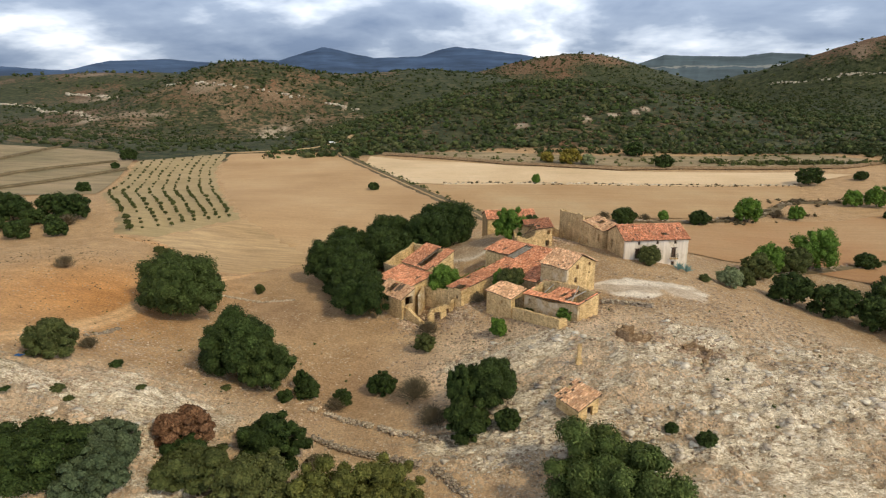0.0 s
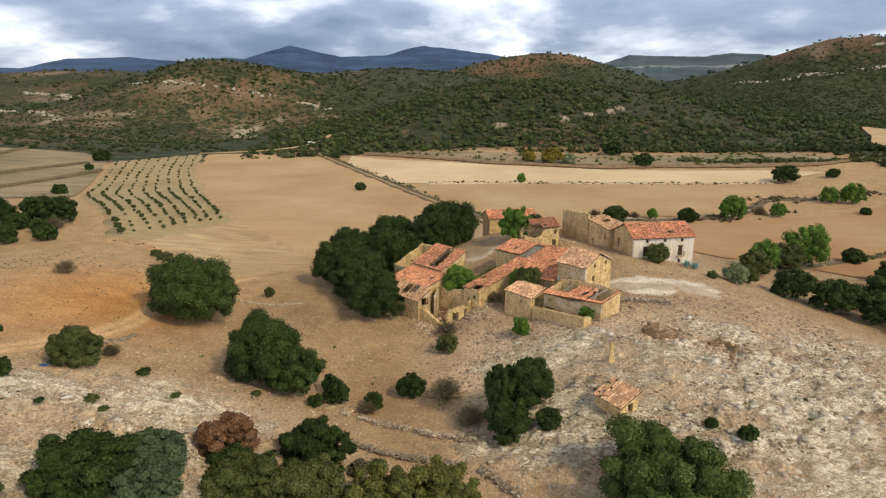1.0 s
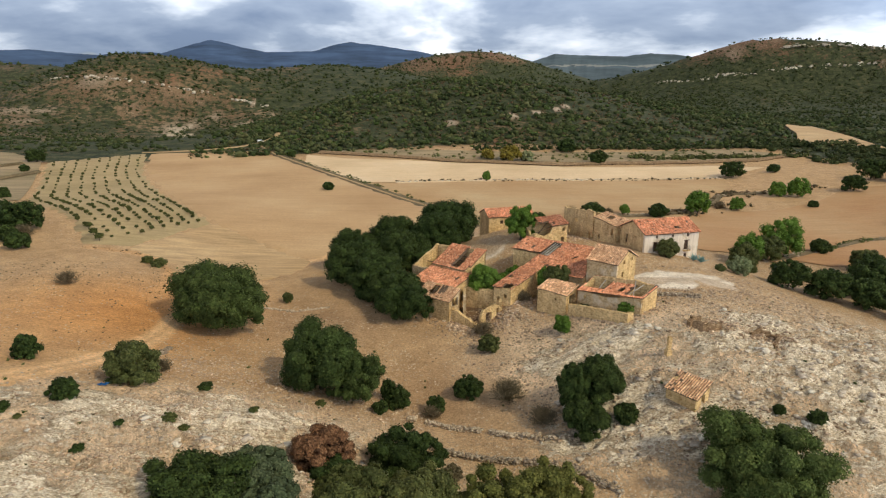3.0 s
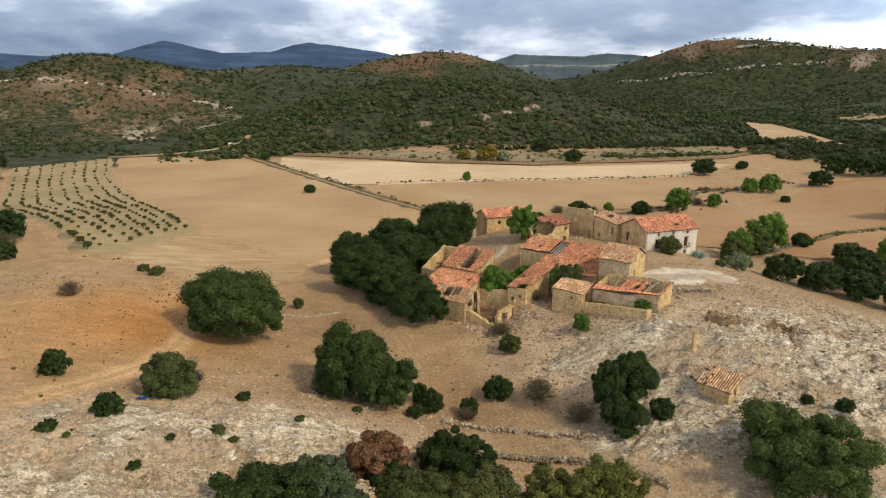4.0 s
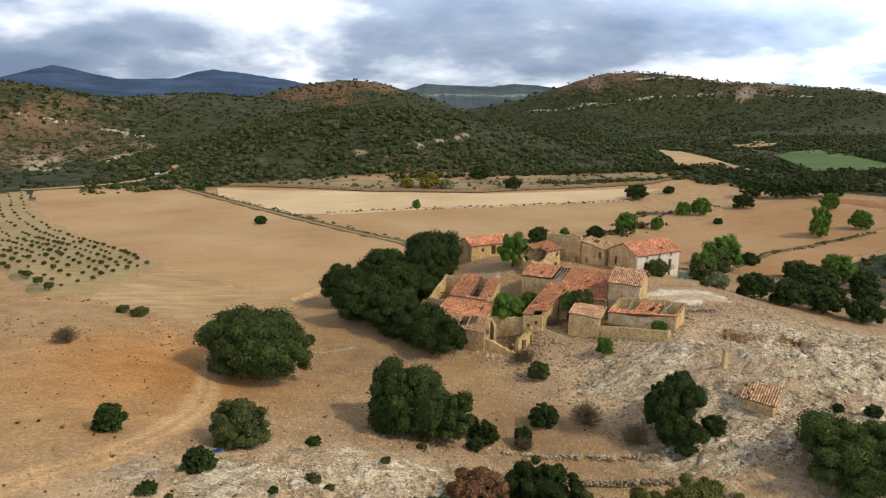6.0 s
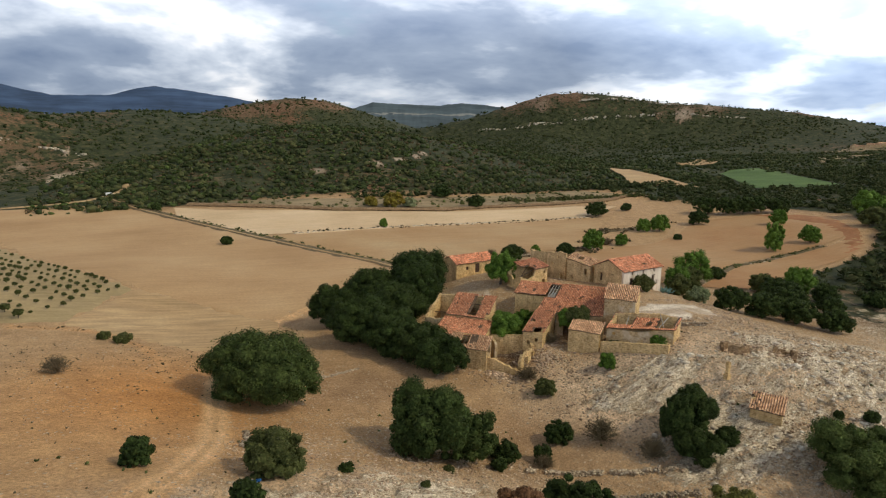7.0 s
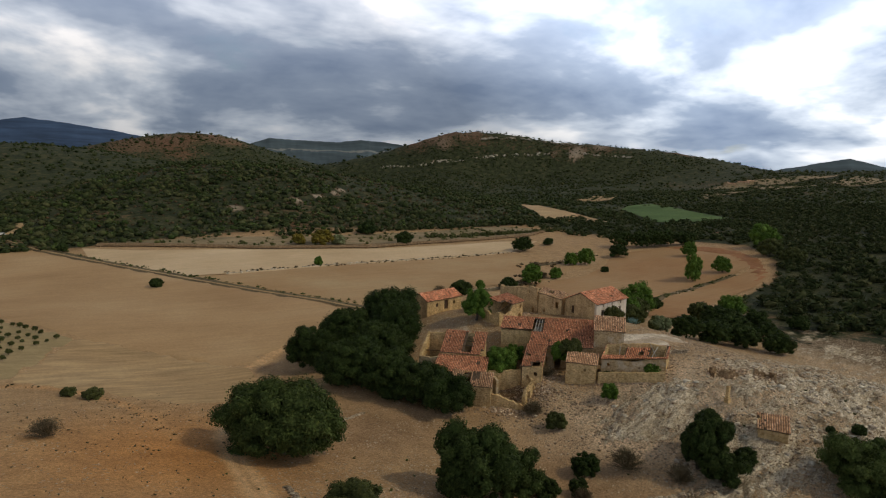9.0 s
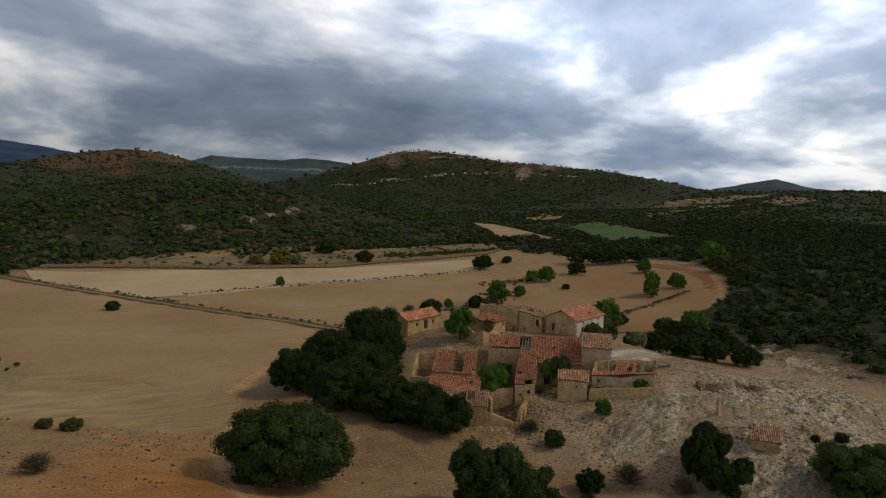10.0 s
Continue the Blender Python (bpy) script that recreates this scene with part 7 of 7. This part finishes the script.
stones("loose_stones", 13000, (-72, 78, 44, 108), lambda x, y: rockiness(x, y) * (0.35 + 0.65 * smooth(-0.1, 0.4, fbm(x, y, 7, 3, 96))), 0.05, 0.21, "limestone", "loose pale limestone blocks and rubble", 631)
stones("loose_stones", 26000, (-20, 66, 62, 116), lambda x, y: 0.9 * smooth(0.9, 1.2, np.hypot((x - 37) / 11, (y - 109.5) / 5.5)) * (1 - 0.5 * rockiness(x, y)) * smooth(-14, -2, x + 0.3 * (y - 95)) * (0.3 + 0.7 * smooth(-0.3, 0.3, fbm(x, y, 9, 3, 97))), 0.06, 0.26, "tan_stone", "small tan rubble strewn below the houses", 632)
stones("loose_stones", 20000, (-64, -16, 56, 98), lambda x, y: 0.8 * smooth(1, 4, x - np.interp(y, [56, 71.5, 77.4, 83.2, 91.7, 101.3], [-86, -68.9, -63.3, -60.5, -57.8, -56.4])) * (0.25 + 0.75 * smooth(-0.2, 0.3, fbm(x, y, 9, 3, 98))) * (1 - smooth(84, 98, y)), 0.05, 0.20, "tan_stone", "small tan rubble strewn on the slope", 633)
def outcrop(line, n, spread, r0, r1, seed, mat="bedrock", label="broken outcrop of pale limestone along a hillside"):
    """Angular blocks that crop out along a line."""
    rng = np.random.default_rng(seed)
    p = np.array(line, float)
    k = rng.integers(0, len(p) - 1, n)
    t = rng.random((n, 1))
    q = p[k] * (1 - t) + p[k + 1] * t + rng.normal(0, spread, (n, 2))
    keep = fbm(q[:, 0], q[:, 1], spread * 8, 3, seed) > -0.2
    q = q[keep]
    r = rng.uniform(0, 1, len(q)) ** 2 * (r1 - r0) + r0
    blobs("rock_outcrop", q[:, 0], q[:, 1], r, r * rng.uniform(0.45, 0.9, len(q)), mat, label, "rock", seed, 0, 0.4)


for k, (line, width) in enumerate(LEDGES):
    outcrop(line, 130 + 30 * k, 0.35 * width, 0.9, 1.8 + 0.2 * width, 660 + k)
# crags of bedrock near the hut and along the slope
rng = np.random.default_rng(690)
for k, (cx, cy, rx, ry, n) in enumerate(((34, 76, 30, 15, 1500), (22, 64, 20, 9, 600), (58, 76, 18, 16, 800), (12, 86, 11, 6, 300), (-38, 66, 16, 5, 250), (6, 70, 9, 6, 250))):
    x, y = cx + rng.normal(0, 0.5, n) * rx, cy + rng.normal(0, 0.5, n) * ry
    keep = (fbm(x * 0.6 + 0.3 * y, y * 1.3 - 0.25 * x, 7, 3, 691) > 0.02) & (rockiness(x, y) > 0.3) & (np.hypot(x - 16.6, y - 71.2) > 4)
    x, y = x[keep], y[keep]
    r = rng.uniform(0, 1, len(x)) ** 6 * 0.5 + 0.07
    blobs("bedrock", x, y, r, r * rng.uniform(0.2, 0.45, len(x)), "bedrock", "crags of pale grey limestone bedrock", "rock", 692 + k, 0, 0.42)
# fallen masonry at the foot of the ruins
for k, (cx, cy, s) in enumerate(((-2.5, 105.8, 2.2), (2.4, 107.2, 1.8), (5.5, 111.5, 1.6), (20.5, 139.8, 2.0), (27.5, 141.5, 2.2), (26.5, 146.0, 2.4), (22.6, 97.0, 1.4), (-6.0, 109.0, 1.4), (29, 86.5, 1.8), (36, 82.5, 1.8), (-9.5, 127, 2.4))):
    x, y = RNG.normal(cx, s, 260), RNG.normal(cy, s, 260)
    r = RNG.uniform(0, 1, 260) ** 2 * 0.26 + 0.06
    blobs("fallen_masonry", x, y, r, r * 0.6, "tan_stone", "heap of fallen ochre masonry by a ruin", "rubble", 640 + k, 0, 0.35)


def dry_wall(line, height, width, seed, label):
    """A dry-stone terrace wall of piled stones."""
    rng = np.random.default_rng(seed)
    px, py, pz, pr = [], [], [], []
    for (x0, y0), (x1, y1) in zip(line, line[1:]):
        l = math.hypot(x1 - x0, y1 - y0)
        n = int(l * height * 110)
        t = rng.random(n)
        t = t[fbm(x0 + (x1 - x0) * t, y0 + (y1 - y0) * t, 2.2, 2, seed) > -0.42]
        n = len(t)
        side = rng.normal(0, width / 2, n)
        px += list(x0 + (x1 - x0) * t - (y1 - y0) / l * side)
        py += list(y0 + (y1 - y0) * t + (x1 - x0) / l * side)
        pz += list(rng.random(n) * height)
    x, y, z = np.array(px), np.array(py), np.array(pz)
    r = rng.uniform(0.07, 0.17, len(x))
    bv, bf = BLOCK
    V = bv[None] * (0.85 + 0.2 * rng.normal(size=(len(x), len(bv), 3))) * np.stack([r * 1.3, r, r * 0.75], 1)[:, None]
    V = V + np.stack([x, y, ground(x, y) + z - 0.1], 1)[:, None]
    F = (bf[None] + (np.arange(len(x)) * len(bv))[:, None, None]).reshape(-1, 3)
    me = mesh_from("dry_stone_wall", V.reshape(-1, 3), F)
    me.materials.append(MAT["wall_stone"])
    tagged(new("dry_stone_wall", me), label, "wall", "dry-stone walls", kind="stuff")


dry_wall([(-19, 80.5), (-14.3, 78.2), (-8.8, 75.5), (-6.5, 73.4), (-1.8, 71.6), (3, 70)], 0.5, 0.5, 1, "crumbling pale dry-stone terrace wall")
dry_wall([(-17, 72.3), (-13.3, 70.5), (-8.9, 68.4), (-4, 66.3), (-0.1, 63.8), (3, 59.5)], 0.5, 0.5, 2, "crumbling pale dry-stone terrace wall")
dry_wall([(-53.1, 97), (-53.6, 92.3), (-55.2, 88.4)], 0.3, 0.4, 3, "tumbled line of field stones by the track")
dry_wall([(26.9, 101.6), (30.8, 100.1), (34.6, 98.3)], 0.7, 0.5, 6, "low retaining wall of stones below the bare terrace")
dry_wall([(-45, 120), (-36, 117.5), (-30, 119)], 0.25, 0.4, 5, "low line of field stones on bare soil")

# ---------------- far mountains ----------------
def mountains(name, skyline, dist, foot, mat, label, seed):
    """A far range whose crest follows bearings and heights in degrees seen from the hamlet's side of the valley."""
    az = np.linspace(skyline[0][0], skyline[-1][0], 260)
    el = np.interp(az, [a for a, _ in skyline], [e for _, e in skyline])
    el = el + 0.05 * fbm(az * 10, az * 0, 6, 4, seed)
    d = dist + 120 * fbm(az * 10, az * 0 + 5, 40, 3, seed + 1)
    rows = []
    for k in range(9):
        s = k / 8
        r = d - (1 - s) * 900
        top = 42 + d * np.tan(np.radians(el))
        z = foot + (top - foot) * s ** 1.25 + (10 * fbm(az * 14, az * 0 + 20 * s, 9, 4, seed + 2) * math.sin(math.pi * s))
        rows.append(np.c_[r * np.sin(np.radians(az)) - 30, r * np.cos(np.radians(az)) + 12, z])
    n = len(az)
    v = np.concatenate(rows)
    i = (np.arange(8)[:, None] * n + np.arange(n - 1)[None]).ravel()
    me = mesh_from(name, v, np.c_[i, i + 1, i + 1 + n, i + n])
    me.materials.append(mat)
    tagged(new(name, me), label, "mountain", kind="structure")


# haze of the air is painted here: bluish base colour plus a faint emission
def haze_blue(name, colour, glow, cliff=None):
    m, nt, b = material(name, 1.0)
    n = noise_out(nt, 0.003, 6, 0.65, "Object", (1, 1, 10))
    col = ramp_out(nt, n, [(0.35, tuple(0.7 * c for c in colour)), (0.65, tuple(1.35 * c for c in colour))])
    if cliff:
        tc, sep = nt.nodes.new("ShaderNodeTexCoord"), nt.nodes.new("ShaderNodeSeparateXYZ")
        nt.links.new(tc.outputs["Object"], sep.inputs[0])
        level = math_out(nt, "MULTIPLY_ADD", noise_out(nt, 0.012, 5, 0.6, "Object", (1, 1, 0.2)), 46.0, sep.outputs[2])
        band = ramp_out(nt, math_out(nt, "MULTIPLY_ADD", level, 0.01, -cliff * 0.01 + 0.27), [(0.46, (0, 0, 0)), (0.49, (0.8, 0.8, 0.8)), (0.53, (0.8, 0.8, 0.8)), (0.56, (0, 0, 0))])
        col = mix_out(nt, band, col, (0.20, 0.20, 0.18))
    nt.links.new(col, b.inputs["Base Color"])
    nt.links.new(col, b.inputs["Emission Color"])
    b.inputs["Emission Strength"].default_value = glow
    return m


# distance haze sits in these colours and their glow, not in the air
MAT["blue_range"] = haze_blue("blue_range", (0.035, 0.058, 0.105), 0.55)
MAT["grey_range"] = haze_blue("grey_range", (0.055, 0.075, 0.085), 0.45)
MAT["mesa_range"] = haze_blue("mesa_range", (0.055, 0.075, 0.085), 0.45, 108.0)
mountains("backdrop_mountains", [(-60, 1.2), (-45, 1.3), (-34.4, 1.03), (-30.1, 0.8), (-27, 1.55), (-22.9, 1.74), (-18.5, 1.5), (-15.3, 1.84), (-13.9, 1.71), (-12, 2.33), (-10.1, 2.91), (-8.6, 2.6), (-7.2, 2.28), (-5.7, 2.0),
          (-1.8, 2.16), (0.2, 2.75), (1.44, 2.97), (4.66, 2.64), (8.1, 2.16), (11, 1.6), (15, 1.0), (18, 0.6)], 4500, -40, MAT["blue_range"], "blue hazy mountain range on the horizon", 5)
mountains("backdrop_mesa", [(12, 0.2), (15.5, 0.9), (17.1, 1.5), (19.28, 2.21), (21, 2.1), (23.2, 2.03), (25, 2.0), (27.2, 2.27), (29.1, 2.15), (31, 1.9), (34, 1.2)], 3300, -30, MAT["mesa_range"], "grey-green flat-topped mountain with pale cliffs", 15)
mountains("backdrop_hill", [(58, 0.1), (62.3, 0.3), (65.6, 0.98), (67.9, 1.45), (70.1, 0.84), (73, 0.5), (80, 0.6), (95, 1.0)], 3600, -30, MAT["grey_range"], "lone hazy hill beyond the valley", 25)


# ---------------- far hamlet and a scrap of plastic ----------------
def far_house(x, y, w, d, h, turn, seed):
    z = ground_z(x, y)
    ob = thing("farmhouse", x, y, z, "distant pale stone farmhouse on a terrace", "house", "far farmhouses")
    P = local(x, y, turn)
    for k, (a, b) in enumerate((((0, 0), (w, 0)), ((w, 0.4), (w, d)), ((w - 0.4, d), (0, d)), ((0, d - 0.4), (0, 0.4)))):
        gable = k in (1, 3)
        add_wall(ob, P(*a), P(*b), z - 3, [(0, z + h), (0.5, z + h + (d * 0.22 if gable else 0)), (1, z + h)], "rubble_washed", 0.4, [(2, 3.2, z + 1.5, z + 2.8), (w - 3.5, w - 2.3, z + 1.5, z + 2.8)] if k == 0 else (), seed=seed + k)
    tile_roof(ob, at3(P(-0.3, -0.4), z + h), at3(P(w + 0.3, -0.4), z + h), at3(P(w + 0.3, d / 2), z + h + d * 0.24), at3(P(-0.3, d / 2), z + h + d * 0.24), (), "tile_pale", seed, pitch=0.6, course=1.0)
    tile_roof(ob, at3(P(w + 0.3, d + 0.4), z + h), at3(P(-0.3, d + 0.4), z + h), at3(P(-0.3, d / 2 + 0.02), z + h + d * 0.24), at3(P(w + 0.3, d / 2 + 0.02), z + h + d * 0.24), (), "tile_pale", seed, pitch=0.6, course=1.0)


for k, (x, y, w, d, h, turn) in enumerate(((1006, 652, 16, 9, 6.5, -30), (1030, 646, 20, 10, 7.5, -40), (1052, 640, 14, 9, 6.0, -25), (1022, 660, 12, 9, 6.5, 20))):
    far_house(x, y, w, d, h, turn, 700 + 10 * k)
draped("terrace_field", [(940, 640), (985, 690), (1060, 670), (1120, 600), (1180, 540), (1120, 520), (1050, 560), (990, 610)], 16, 1.2, MAT["terrace_soil"], "tan terraces round a distant hamlet")
MAT["white_paint"] = mottled("white_paint", (0.68, 0.68, 0.66), (0.78, 0.78, 0.76), (0.84, 0.84, 0.82), 3, 0.6, 0.35, 0.0)
MAT["dark_glass"] = mottled("dark_glass", (0.02, 0.025, 0.03), (0.03, 0.035, 0.04), (0.05, 0.055, 0.06), 3, 0.6, 0.1, 0.0)
MAT["rubber"] = mottled("rubber", (0.02, 0.02, 0.02), (0.03, 0.03, 0.03), (0.05, 0.05, 0.05), 6, 1, 0.9, 0.0)


def parked_van(x, y, turn):
    """A small white van: body with a sloping nose, cab glass, four wheels."""
    z = ground_z(x, y) + 0.5
    P = local(x, y, turn)
    ob = thing("van", x, y, z, "small white van parked on the dirt track", "van")
    side = ((-2.1, 0.35), (2.1, 0.35), (2.15, 0.95), (1.35, 1.15), (0.85, 1.85), (-2.1, 1.85))
    bm = bmesh.new()
    prism(bm, [at3(P(u, -0.85), z + h) for u, h in side], [at3(P(u, 0.85), z + h) for u, h in side])
    body = part("body", bm, "white_paint", ob)
    bm = bmesh.new()
    prism(bm, [at3(P(u, -0.87), z + h) for u, h in ((0.1, 1.2), (1.2, 1.2), (0.8, 1.7), (0.1, 1.7))], [at3(P(u, 0.87), z + h) for u, h in ((0.1, 1.2), (1.2, 1.2), (0.8, 1.7), (0.1, 1.7))])
    part("window", bm, "dark_glass", body, "dark side window")
    for u in (-1.3, 1.35):
        for v in (-0.85, 0.65):
            bm = bmesh.new()
            ring = [(u + 0.34 * math.cos(a), 0.34 + 0.34 * math.sin(a)) for a in np.linspace(0, 2 * math.pi, 14, endpoint=False)]
            prism(bm, [at3(P(a, v), z + h) for a, h in ring], [at3(P(a, v + 0.2), z + h) for a, h in ring])
            part("wheel", bm, "rubber", ob)


parked_van(-79, 447, 15)
MAT["blue_plastic"] = mottled("blue_plastic", (0.02, 0.12, 0.42), (0.03, 0.18, 0.55), (0.08, 0.28, 0.65), 8, 2, 0.4, 0.2, 0.02)
px, py = -55.4, 75.8
pz = ground_z(px, py)
tarp = thing("plastic_sheet", px, py, pz, "small crumpled blue plastic sheet on stones", "litter")
bm = bmesh.new()
rnd = random.Random(8)
grid = [[bm.verts.new((px + 0.22 * i - 0.6, py + 0.2 * j - 0.3, pz + 0.12 + rnd.uniform(0, 0.16))) for i in range(7)] for j in range(4)]
for j in range(3):
    for i in range(6):
        bm.faces.new((grid[j][i], grid[j][i + 1], grid[j + 1][i + 1], grid[j + 1][i]))
bmesh.ops.solidify(bm, geom=bm.faces[:], thickness=0.02)
part("sheet", bm, "blue_plastic", tarp)
